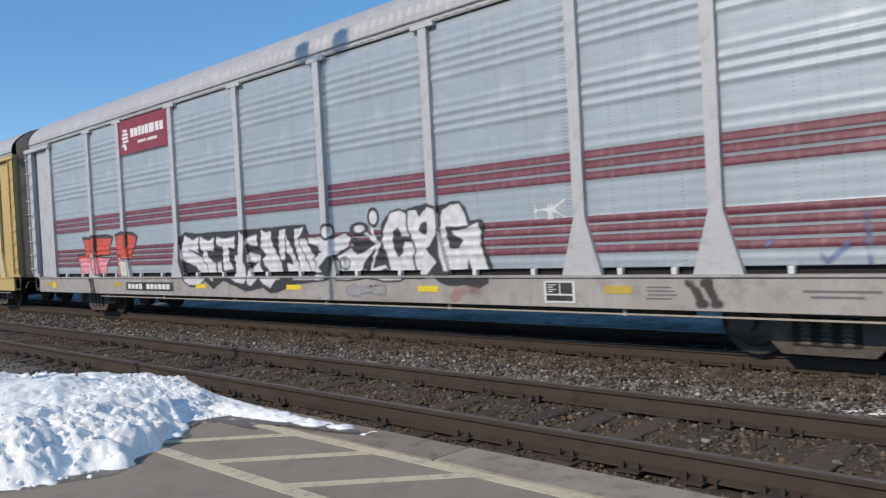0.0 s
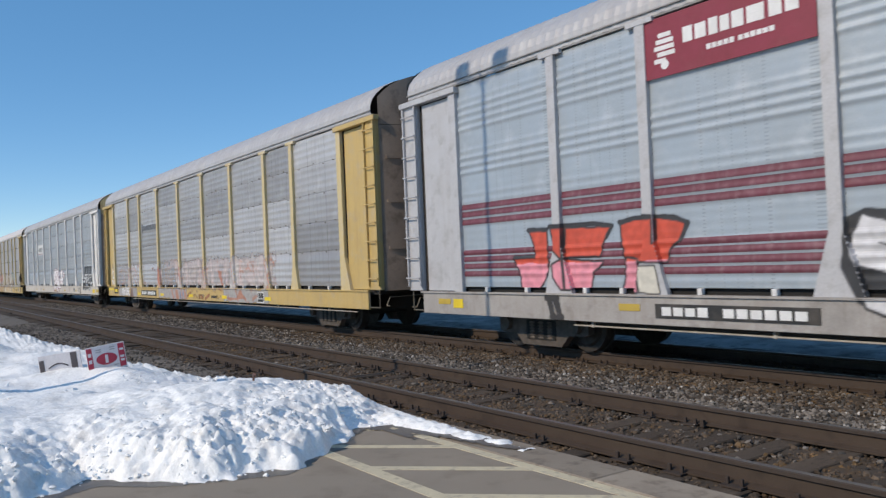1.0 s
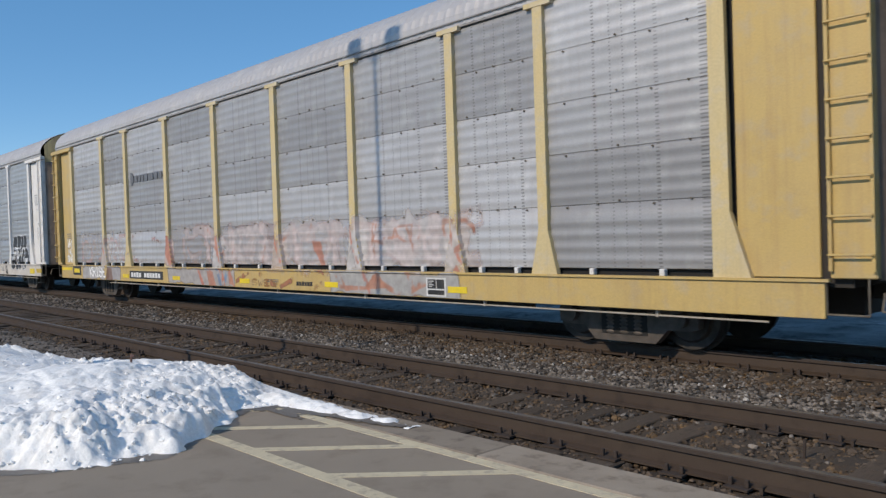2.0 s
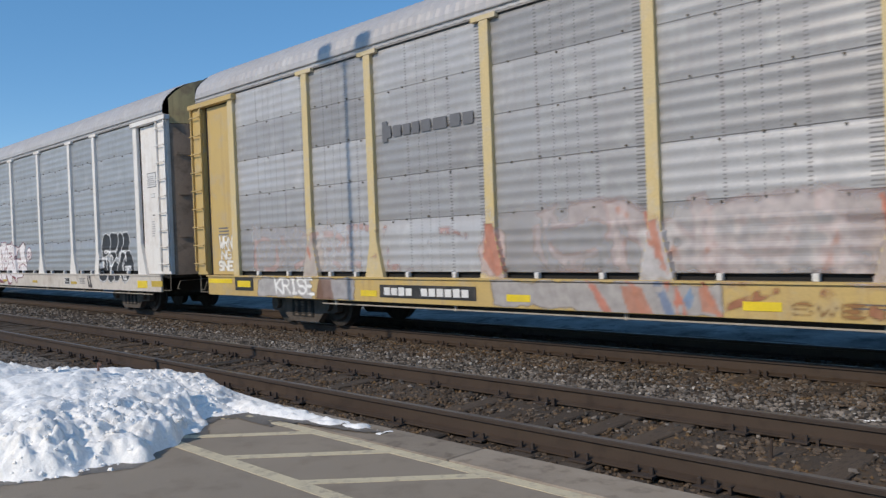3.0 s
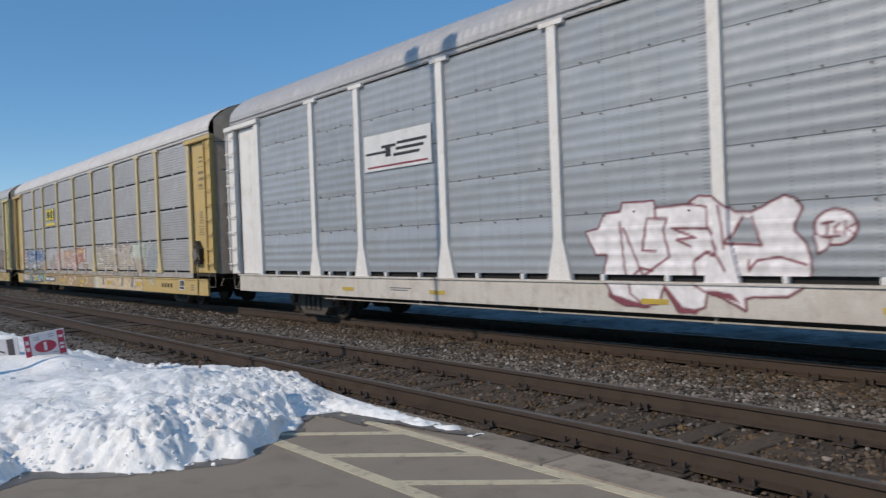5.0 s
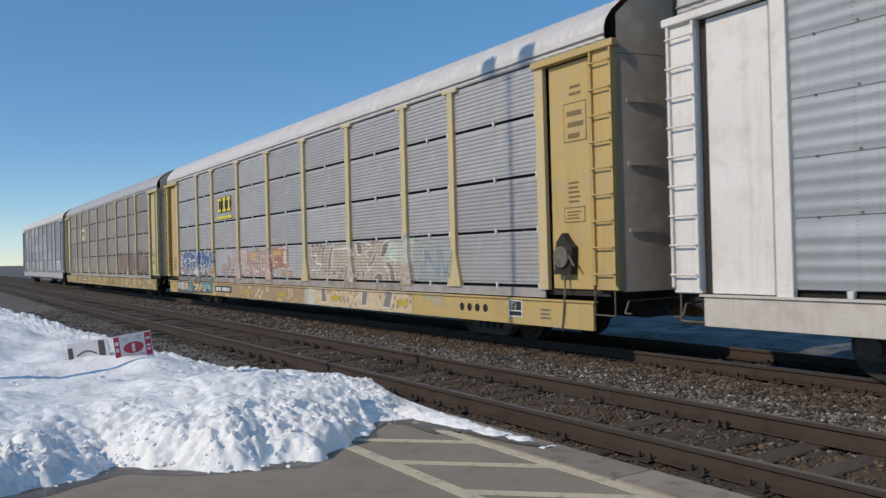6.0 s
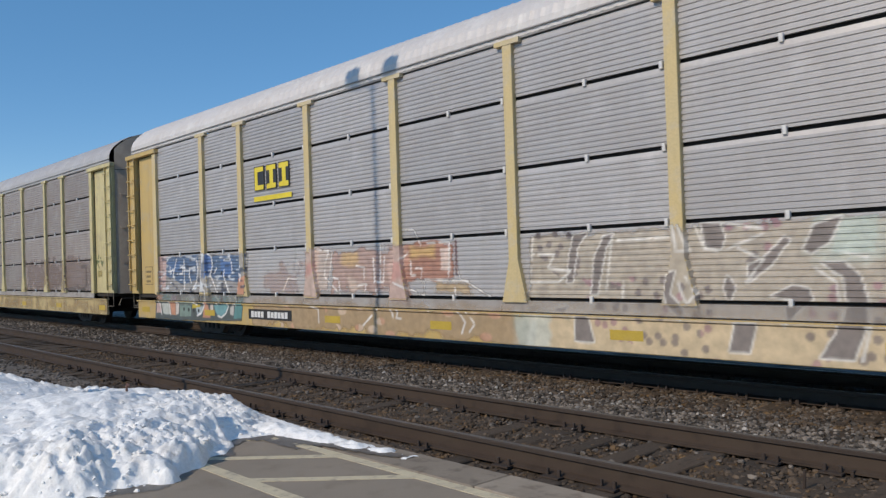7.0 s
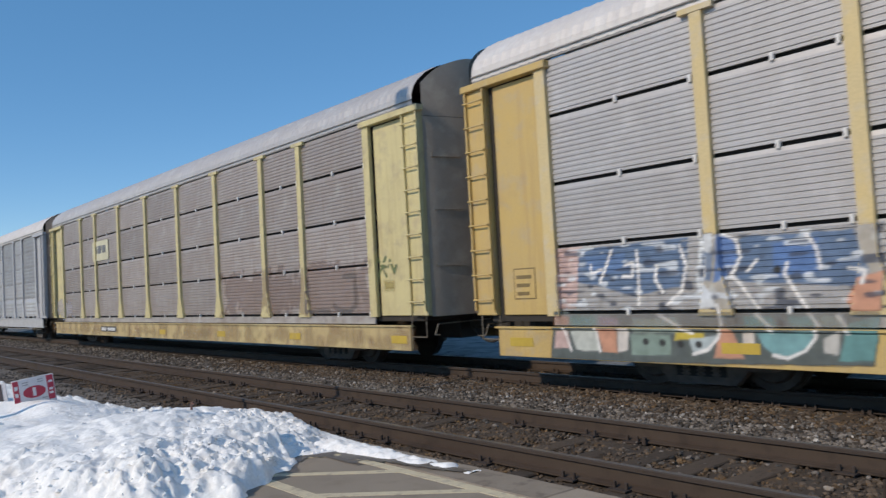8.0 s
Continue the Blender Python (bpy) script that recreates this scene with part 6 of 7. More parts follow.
    w.blob([(-10.21, 1.42), (-9.92, 1.43), (-9.71, 1.30), (-9.67, 0.94), (-9.78, 0.83), (-9.99, 0.79), (-10.20, 0.86), (-10.28, 1.07)], black, line, 0.024)
    w.blob([(-9.62, 1.57), (-9.28, 1.58), (-9.20, 1.49), (-9.30, 1.39), (-9.50, 1.23), (-9.58, 1.44)], black, line, 0.024)
    w.blob([(-9.61, 1.03), (-9.55, 1.21), (-9.31, 1.34), (-9.12, 1.25), (-9.08, 1.08), (-9.23, 0.86), (-9.44, 0.77), (-9.63, 0.85)], black, line, 0.024)
    w.blob([(-9.25, 1.02), (-9.04, 1.34), (-8.93, 1.57), (-8.64, 1.59), (-8.55, 1.42), (-8.78, 1.25), (-8.78, 0.95), (-8.98, 0.82), (-9.17, 0.81)], black, line, 0.024)
    w.blob([(-8.56, 1.59), (-8.35, 1.58), (-8.19, 1.41), (-8.13, 1.21), (-8.15, 1.04), (-8.31, 0.86), (-8.50, 0.79), (-8.67, 0.83), (-8.78, 0.95), (-8.78, 1.23), (-8.65, 1.46)], black, line, 0.024)
    w.oval(-9.90, 1.59, 0.14, 0.05, line)
    w.oval(-9.93, 1.58, 0.06, 0.02, black)
    w.oval(-9.58, 1.34, 0.12, 0.15, black, line, 0.02, hollow=True)
    for p in ([(-9.01, 1.33), (-8.97, 1.50), (-8.80, 1.59), (-8.65, 1.54), (-8.60, 1.33)],
              [(-8.84, 1.28), (-8.83, 0.95)],
              [(-10.21, 1.40), (-9.89, 1.40), (-9.88, 1.12)],
              [(-9.78, 1.62), (-9.62, 1.55)],):
        w.line(p, 0.02, line)
    w.letter("GRET", -8.69, -8.31, 1.07, 1.19, 0.013, line, None, seed=37)
    w.letter("TCK", -8.65, -8.41, 0.86, 0.98, 0.014, line, None, seed=40)
    w.letter("40.", -10.19, -10.00, 1.17, 1.33, 0.014, line, None, seed=36, gap=0.3)
    w.done("black bubble graffiti with white outlines")
    w = Wall(2, -11.3, -10.4, 0.58, 1.0)
    w.letter("II", -11.05, -10.78, 0.66, 0.9, 0.04, (0.06, 0.05, 0.05), None, cover=0.9, seed=39, lean=-0.1, worn=0.3)
    w.done("small black sprayed mark")


def dress_d():
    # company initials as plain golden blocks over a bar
    y = PANEL - 0.018
    for k in range(3):
        a = -51.99 + k * 0.49
        o = board(3, "emblem_block", a, a + 0.40, 3.22, 3.74, M["dark"], y, "golden block with a dark edge", 0.003)
        board(3, "emblem_bar", a + 0.02, a + 0.38, 3.62, 3.72, M["rail_yellow"], y - 0.003, "", 0.004, o)
        board(3, "emblem_bar", a + 0.02, a + 0.38, 3.24, 3.34, M["rail_yellow"], y - 0.003, "", 0.004, o)
        board(3, "emblem_bar", a + (0.02 if k < 1 else 0.14), a + (0.14 if k < 1 else 0.28), 3.34, 3.62, M["rail_yellow"], y - 0.003, "", 0.004, o)
    board(3, "emblem_underline", -52.03, -50.53, 3.00, 3.10, M["rail_yellow"], y, "golden underline", 0.005)
    number_board(3, -52.28, -50.56, 0.515, 0.725)
    placard(3, -35.65, -35.26, 0.49, 0.79)
    # flat black discs paint the shade inside the holes
    for x in (-37.10, -36.85, -36.60, -36.35):
        part("sill_hole", rod(bmesh.new(), (along(3, x), SILL - 0.003, 0.61), (along(3, x), SILL + 0.01, 0.61), 0.075, 16), M["black"], CARS[3][0], "dark round sill hole")
    for x in (-58.0, -54.35, -49.4, -46.4, -42.9, -39.6):
        tape(3, x, x + 0.5, 0.53, 0.66, M["ochre"])
    text_block(3, -34.8, -34.5, 0.5, 0.7, 3, M["grey_ink"], SILL, 9)
    # stencils and hand brake on the leading door, a stencil on the trailing one
    door = -HALF + 0.06
    for a, b, c, d in ((-34.20, -33.67, 3.34, 3.97), (-34.24, -33.75, 2.06, 2.31), (-57.94, -57.47, 1.24, 1.72)):
        o = board(3, "stencil_frame", a, b, c, d, M["ochre_ink"], door, "thin dark stencil frame on the door", 0.003)
        board(3, "stencil_field", a + 0.02, b - 0.02, c + 0.02, d - 0.02, M["yellow"], door - 0.003, "", 0.003, o)
        text_block(3, a + 0.06, b - 0.06, c + 0.06, d - 0.04, 3, M["ochre_ink"], door - 0.006, int(c * 7))
    text_block(3, -34.14, -33.84, 2.38, 2.75, 5, M["ochre_ink"], door, 12)
    text_block(3, -34.07, -33.73, 4.08, 4.30, 2, M["ochre_ink"], door, 13)
    brake = part("hand_brake", prism(bmesh.new(), [(11.44, 1.24), (11.83, 1.24), (11.87, 1.67), (11.75, 1.77), (11.65, 1.90), (11.50, 1.74)], "y", door - 0.14, door - 0.002), M["under"], CAR_D, "sooty hand brake housing with a hanging chain")
    bm = bmesh.new()
    bmesh.ops.create_cone(bm, cap_ends=True, segments=20, radius1=0.17, radius2=0.17, depth=0.04, matrix=Matrix.Translation((11.65, door - 0.17, 1.52)) @ pose(0, 0, 0, 90, 0, 0))
    part("brake_wheel", bm, M["rung"], brake)
    bm = bmesh.new()
    links = [(11.65, door - 0.10, 1.24), (11.67, door - 0.12, 1.00), (11.60, -HALF - 0.05, 0.53), (11.55, -HALF - 0.03, 0.36), (11.35, -HALF + 0.15, 0.30), (11.20, -HALF + 0.3, 0.50)]
    for u, v in zip(links, links[1:]):
        rod(bm, u, v, 0.018, 6)
    part("brake_chain", bm, M["rung"], brake)
    part("brake_lever", rod(bmesh.new(), (11.70, door - 0.15, 1.67), (11.96, door - 0.18, 1.37), 0.018, 6), M["rung"], brake)
    w = Wall(3, -57.6, -37.2, 0.38, 2.3, 0.025)
    X, Z = w.WX, w.Z
    # mural of brown letters on a spotted cream field
    tan, dusk, pale = (0.60, 0.52, 0.43), (0.17, 0.135, 0.125), (0.74, 0.71, 0.67)
    w.patch(-44.35, -38.95, 0.3, 1.97, tan, 0.72, 0.06, 70)
    w.patch(-44.2, -38.9, 0.3, 0.83, (0.62, 0.48, 0.31), 0.95, 0.05, 71, 0.05)
    w.patch(-44.6, -43.9, 0.3, 0.83, (0.58, 0.62, 0.56), 0.7, 0.1, 74)
    w.patch(-40.3, -38.6, 1.4, 1.95, (0.55, 0.62, 0.57), 0.5, 0.15, 75)
    blot = np.clip((0.30 - clods(X * 5.2, Z * 5.2, 5)) * 12, 0, 1) * (lattice(X * 1.1, Z * 1.1, 72) > 0.56) * (X > -44.2) * (X < -38.9) * (Z < 2.0)
    w.lay(blot * 0.7, np.where((lattice(X * 3, Z * 3, 73) > 0.6)[..., None], np.array([0.36, 0.19, 0.23]), np.array([0.16, 0.13, 0.14])))
    w.blob([(-43.50, 1.90), (-43.28, 1.93), (-43.45, 1.73), (-43.54, 1.27), (-43.64, 1.27), (-43.58, 1.65)], dusk, pale, 0.022, 0.88)
    w.blob([(-43.01, 1.86), (-42.87, 1.89), (-42.98, 1.71), (-43.06, 1.42), (-43.14, 1.12), (-43.23, 1.12), (-43.18, 1.57)], dusk, pale, 0.022, 0.88)
    w.blob([(-41.04, 1.46), (-40.86, 1.51), (-40.61, 1.75), (-40.55, 1.72), (-40.70, 1.54), (-40.85, 1.39), (-41.05, 1.26)], dusk, pale, 0.022, 0.88)
    w.blob([(-40.29, 1.86), (-40.00, 1.95), (-40.14, 1.68), (-40.33, 1.57), (-40.41, 1.62)], dusk, pale, 0.022, 0.88)
    w.blob([(-40.22, 1.47), (-40.00, 1.47), (-39.85, 1.32), (-39.77, 1.09), (-39.78, 0.81), (-39.90, 0.47), (-40.23, 0.47), (-40.06, 0.74), (-39.97, 1.03), (-40.01, 1.32)], dusk, pale, 0.022, 0.88)
    w.blob([(-40.78, 1.11), (-40.55, 1.22), (-40.37, 1.20), (-40.33, 1.08), (-40.50, 0.93), (-40.61, 0.78), (-40.61, 0.96), (-40.57, 1.08)], dusk, pale, 0.022, 0.88)
    w.blob([(-41.18, 0.79), (-40.92, 0.81), (-41.02, 0.48), (-41.25, 0.48)], dusk, pale, 0.022, 0.88)
    w.blob([(-43.45, 0.82), (-43.26, 0.82), (-43.16, 0.49), (-43.48, 0.49)], dusk, pale, 0.022, 0.88)
    w.blob([(-42.10, 1.34), (-41.94, 1.40), (-42.01, 1.13), (-41.84, 0.93), (-41.87, 0.83), (-42.06, 0.99), (-42.12, 1.17)], dusk, pale, 0.022, 0.88)
    w.blob([(-41.61, 1.97), (-41.36, 1.95), (-41.31, 1.79), (-41.36, 1.66), (-41.54, 1.66)], dusk, pale, 0.022, 0.88)
    w.blob([(-41.29, 1.33), (-41.20, 1.20), (-41.29, 1.04), (-41.34, 1.20)], dusk, pale, 0.022, 0.88)
    w.blob([(-43.83, 0.92), (-43.63, 0.93), (-43.69, 0.85), (-43.83, 0.87)], dusk, pale, 0.022, 0.88)
    w.blob([(-39.99, 1.92), (-39.64, 1.95), (-39.69, 1.56), (-40.03, 1.54), (-40.13, 1.58)], (0.52, 0.62, 0.57), None, 0, 0.5, 0.3)
    for p in ([(-44.24, 1.91), (-44.30, 1.27), (-43.79, 1.27), (-43.58, 1.42)],
              [(-44.26, 1.67), (-43.85, 1.66), (-43.97, 1.47), (-43.58, 1.42)],
              [(-42.80, 1.81), (-42.05, 1.82)],
              [(-42.88, 1.85), (-43.00, 1.12)],
              [(-42.72, 1.27), (-42.75, 1.05)],
              [(-41.95, 1.95), (-41.91, 1.64), (-41.76, 1.64), (-41.88, 1.95)],
              [(-41.91, 1.33), (-41.85, 1.13), (-41.79, 1.00), (-41.67, 1.13), (-41.79, 1.33)],
              [(-41.69, 1.94), (-41.57, 1.66), (-41.36, 1.62), (-40.86, 1.80)],
              [(-41.15, 1.65), (-40.86, 1.51), (-41.06, 1.26)],
              [(-40.12, 1.59), (-39.77, 1.52)],
              [(-40.29, 1.41), (-40.08, 1.26), (-40.05, 1.00)],
              [(-41.32, 1.95), (-40.86, 1.86)],
              [(-39.73, 0.81), (-39.82, 0.47)],):
        w.line(p, 0.018, pale, 0.85, worn=0.2)
    w.patch(-38.7, -37.5, 0.5, 1.9, (0.52, 0.60, 0.58), 0.3, 0.2, 44)
    w.letter("NW", -38.5, -37.4, 1.2, 1.7, 0.03, (0.25, 0.32, 0.45), None, cover=0.5, seed=45, jump=0.05)
    # orange and white sketch
    rosy, ochre_, brick_ = (0.58, 0.40, 0.35), (0.62, 0.42, 0.18), (0.52, 0.26, 0.19)
    w.patch(-52.2, -44.5, 0.36, 1.0, (0.50, 0.36, 0.23), 0.7, 0.1, 46)
    oval = np.clip((0.26 - clods(X * 1.7, Z * 3.4, 8)) * 14, 0, 1) * (lattice(X * 1.3, Z * 1.3, 76) > 0.5) * (X > -51.0) * (X < -44.6) * (Z < 0.83)
    w.lay(oval * 0.75, np.where((lattice(X * 2, Z * 2, 77) > 0.5)[..., None], np.array([0.68, 0.52, 0.40]), np.array([0.58, 0.32, 0.22])))
    w.patch(-49.85, -49.3, 1.06, 1.9, (0.66, 0.55, 0.50), 0.75, 0.1, 47)
    w.patch(-49.3, -47.3, 1.06, 1.88, rosy, 0.7, 0.12, 61)
    w.patch(-48.9, -48.4, 1.6, 1.85, ochre_, 0.6, 0.08, 48)
    w.patch(-48.7, -48.2, 1.06, 1.35, (0.68, 0.56, 0.48), 0.6, 0.08, 49)
    w.patch(-50.22, -49.62, 0.9, 1.95, (0.62, 0.46, 0.40), 0.85, 0.06, 64)
    w.patch(-50.1, -49.75, 1.35, 1.7, (0.58, 0.26, 0.22), 0.6, 0.08, 94)
    w.patch(-47.54, -46.94, 0.9, 1.95, (0.60, 0.43, 0.38), 0.85, 0.06, 65)
    w.patch(-47.42, -47.05, 1.3, 1.7, (0.58, 0.26, 0.22), 0.6, 0.08, 95)
    w.patch(-47.1, -45.85, 1.3, 1.93, brick_, 0.72, 0.05, 66, 0.04)
    w.patch(-47.0, -46.3, 1.62, 1.92, ochre_, 0.8, 0.05, 67)
    w.patch(-46.22, -45.95, 1.45, 1.84, (0.72, 0.58, 0.52), 0.9, 0.02, 68, 0.03)
    w.patch(-46.4, -45.5, 1.06, 1.34, (0.60, 0.44, 0.27), 0.7, 0.06, 69)
    w.patch(-51.9, -50.3, 1.06, 1.6, rosy, 0.35, 0.2, 78)
    chalk = (0.80, 0.77, 0.75)
    for p in ([(-50.50, 1.95), (-50.49, 1.75), (-50.30, 1.54), (-50.47, 1.34), (-50.80, 1.36), (-51.00, 1.10)],
              [(-49.72, 1.91), (-49.33, 1.88), (-49.46, 1.62), (-49.49, 1.39), (-49.02, 1.07)],
              [(-49.21, 1.91), (-49.32, 1.39), (-49.03, 1.34), (-48.99, 1.07)],
              [(-47.96, 1.70), (-47.94, 1.28), (-47.89, 1.06)],
              [(-47.74, 1.93), (-47.78, 1.28), (-47.69, 1.28), (-47.62, 1.92)],
              [(-47.94, 1.52), (-47.94, 1.28), (-47.78, 1.28)],
              [(-45.98, 1.90), (-46.02, 1.36)],
              [(-46.51, 1.91), (-45.98, 1.91)],
              [(-47.34, 1.27), (-46.62, 1.06), (-46.59, 1.32), (-45.64, 1.30), (-45.44, 1.20), (-45.11, 1.06)],
              [(-47.06, 2.16), (-46.84, 2.15), (-46.64, 1.85)],
              [(-45.88, 1.18), (-45.87, 1.03), (-45.71, 0.80), (-45.59, 0.66), (-45.67, 0.49)],
              [(-45.54, 0.81), (-45.38, 0.64), (-45.50, 0.52)],
              [(-45.83, 1.53), (-45.75, 1.32), (-45.58, 1.29)],
              [(-50.15, 0.90), (-49.61, 0.78), (-49.60, 0.52)],
              [(-47.57, 0.91), (-47.77, 0.81)],
              [(-47.42, 0.94), (-47.35, 0.68)],
              [(-46.63, 1.01), (-46.40, 0.82)],
              [(-46.94, 1.63), (-46.94, 1.39), (-46.83, 1.39)],
              [(-46.81, 1.51), (-46.66, 1.50), (-46.69, 1.29)],
              [(-46.99, 1.78), (-47.18, 1.66)],
              [(-48.47, 1.58), (-48.23, 1.54), (-48.25, 1.33)],
              [(-48.43, 1.22), (-48.18, 1.25), (-48.25, 1.07)],
              [(-47.94, 0.70), (-48.20, 0.52)],
              [(-47.22, 0.81), (-47.26, 0.68), (-47.14, 0.67)],):
        w.line(p, 0.017, chalk, 0.9, worn=0.2)
    w.line([(-45.83, 1.92), (-45.83, 1.4)], 0.025, (0.24, 0.12, 0.12), 0.7)
    # blue letters over a chaotic teal and salmon ground
    teal, salmon, navy = (0.11, 0.27, 0.27), (0.58, 0.28, 0.18), (0.085, 0.15, 0.26)
    pink, steel, mint = (0.58, 0.40, 0.37), (0.50, 0.49, 0.49), (0.27, 0.33, 0.29)
    w.blob([(-56.76, 1.97), (-54.52, 1.98), (-52.36, 1.92), (-52.50, 1.04), (-56.88, 1.08)], steel, None, 0, 0.55, 0.0)
    w.blob([(-56.96, 1.97), (-56.52, 1.97), (-56.69, 1.09), (-56.99, 1.08)], pink, None, 0, 0.8, 0.0)
    w.blob([(-56.57, 1.93), (-54.76, 1.96), (-54.84, 1.36), (-55.66, 1.24), (-56.21, 1.39), (-56.63, 1.46)], navy, None, 0, 0.9, 0.0)
    w.blob([(-56.46, 1.82), (-55.76, 1.83), (-55.70, 1.58), (-56.39, 1.53)], (0.10, 0.20, 0.40), None, 0, 0.6, 0.0)
    w.blob([(-54.33, 1.96), (-54.14, 1.91), (-54.09, 1.71), (-54.20, 1.44), (-54.41, 1.38)], (0.09, 0.19, 0.42), None, 0, 0.9, 0.0)
    w.blob([(-54.07, 1.91), (-52.75, 1.89), (-52.58, 1.44), (-52.73, 1.28), (-54.15, 1.39)], navy, None, 0, 0.9, 0.0)
    w.blob([(-53.66, 1.81), (-53.13, 1.83), (-53.12, 1.46), (-53.65, 1.42)], (0.09, 0.19, 0.42), None, 0, 0.8, 0.0)
    w.blob([(-52.72, 1.38), (-52.44, 1.44), (-52.50, 1.03), (-52.82, 1.03), (-52.87, 1.15)], salmon, None, 0, 0.95, 0.0)
    w.blob([(-54.60, 1.98), (-54.38, 1.99), (-54.41, 1.59), (-54.54, 1.39), (-54.38, 1.07), (-54.61, 1.07), (-54.69, 1.39)], (0.66, 0.68, 0.70), None, 0, 0.85, 0.0)
    w.blob([(-54.57, 1.77), (-54.38, 1.73), (-54.44, 1.39), (-54.63, 1.43)], navy, None, 0, 0.8, 0.0)
    w.blob([(-57.05, 1.05), (-52.51, 1.01), (-52.60, 0.45), (-57.16, 0.33)], (0.10, 0.12, 0.12), None, 0, 0.9, 0.0)
    w.blob([(-57.06, 0.98), (-56.81, 0.97), (-56.81, 0.86), (-57.08, 0.86)], salmon, None, 0, 0.9, 0.0)
    w.blob([(-56.79, 0.98), (-56.31, 0.98), (-56.31, 0.84), (-56.81, 0.84)], teal, None, 0, 0.9, 0.0)
    w.blob([(-56.25, 0.97), (-55.93, 0.96), (-55.92, 0.84), (-56.25, 0.84)], (0.34, 0.24, 0.30), None, 0, 0.9, 0.0)
    w.blob([(-57.04, 0.78), (-56.80, 0.78), (-56.75, 0.52), (-57.07, 0.53)], pink, None, 0, 0.9, 0.0)
    w.blob([(-56.76, 0.78), (-56.30, 0.79), (-56.22, 0.50), (-56.65, 0.51)], (0.52, 0.54, 0.50), None, 0, 0.9, 0.0)
    w.blob([(-56.26, 0.81), (-55.92, 0.81), (-55.93, 0.49), (-56.18, 0.49)], salmon, None, 0, 0.9, 0.0)
    w.blob([(-55.90, 0.83), (-55.72, 0.83), (-55.74, 0.52), (-55.91, 0.51)], (0.68, 0.62, 0.58), None, 0, 0.9, 0.0)
    w.blob([(-55.68, 0.94), (-55.00, 0.96), (-54.94, 0.77), (-55.63, 0.76)], mint, None, 0, 0.9, 0.0)
    w.blob([(-55.68, 0.74), (-55.07, 0.75), (-55.07, 0.48), (-55.69, 0.47)], (0.22, 0.30, 0.26), None, 0, 0.9, 0.0)
    w.blob([(-54.98, 0.77), (-54.58, 0.78), (-54.57, 0.70), (-55.00, 0.68)], (0.58, 0.44, 0.06), None, 0, 0.9, 0.0)
    w.blob([(-54.79, 0.70), (-54.38, 0.74), (-54.50, 0.55), (-54.74, 0.52)], (0.45, 0.52, 0.54), None, 0, 0.9, 0.0)
    w.blob([(-54.33, 0.85), (-54.20, 0.81), (-54.06, 0.48), (-54.47, 0.47)], salmon, None, 0, 0.9, 0.0)
    w.blob([(-54.06, 0.78), (-53.92, 0.79), (-53.92, 0.64), (-54.06, 0.63)], (0.66, 0.58, 0.52), None, 0, 0.9, 0.0)
    w.blob([(-53.88, 0.78), (-53.19, 0.81), (-53.25, 0.67), (-53.45, 0.51), (-53.68, 0.53), (-53.82, 0.65)], (0.17, 0.36, 0.38), None, 0, 0.9, 0.0)
    w.blob([(-54.07, 0.97), (-53.72, 0.97), (-53.67, 0.86), (-54.05, 0.86)], teal, None, 0, 0.9, 0.0)
    w.blob([(-53.52, 0.97), (-53.20, 0.97), (-53.19, 0.86), (-53.50, 0.86)], teal, None, 0, 0.9, 0.0)
    w.blob([(-53.16, 0.97), (-52.90, 0.97), (-52.92, 0.86), (-53.16, 0.86)], mint, None, 0, 0.9, 0.0)
    w.blob([(-53.10, 0.73), (-52.92, 0.82), (-52.96, 0.55), (-53.11, 0.58)], (0.52, 0.50, 0.47), None, 0, 0.9, 0.0)
    w.blob([(-52.84, 0.89), (-52.51, 0.97), (-52.59, 0.50), (-52.96, 0.49)], teal, None, 0, 0.9, 0.0)
    for x, z in ((-55.45, 0.65), (-55.19, 0.64), (-54.92, 0.63), (-54.66, 0.63), (-53.60, 0.88), (-53.62, 1.50)):
        w.oval(x, z, 0.05, 0.045, (0.03, 0.03, 0.03))
    zone = (X > -57.0) & (X < -52.45) & (Z > 1.05) & (Z < 1.93)
    w.lay(np.clip((lattice(X * 5.2, Z * 14, 59) - 0.68) * 8, 0, 1) * zone * 0.8, (0.62, 0.65, 0.69))
    w.lay(np.clip((lattice(X * 5 + 7, Z * 15, 60) - 0.70) * 8, 0, 1) * zone * 0.8, (0.05, 0.06, 0.09))
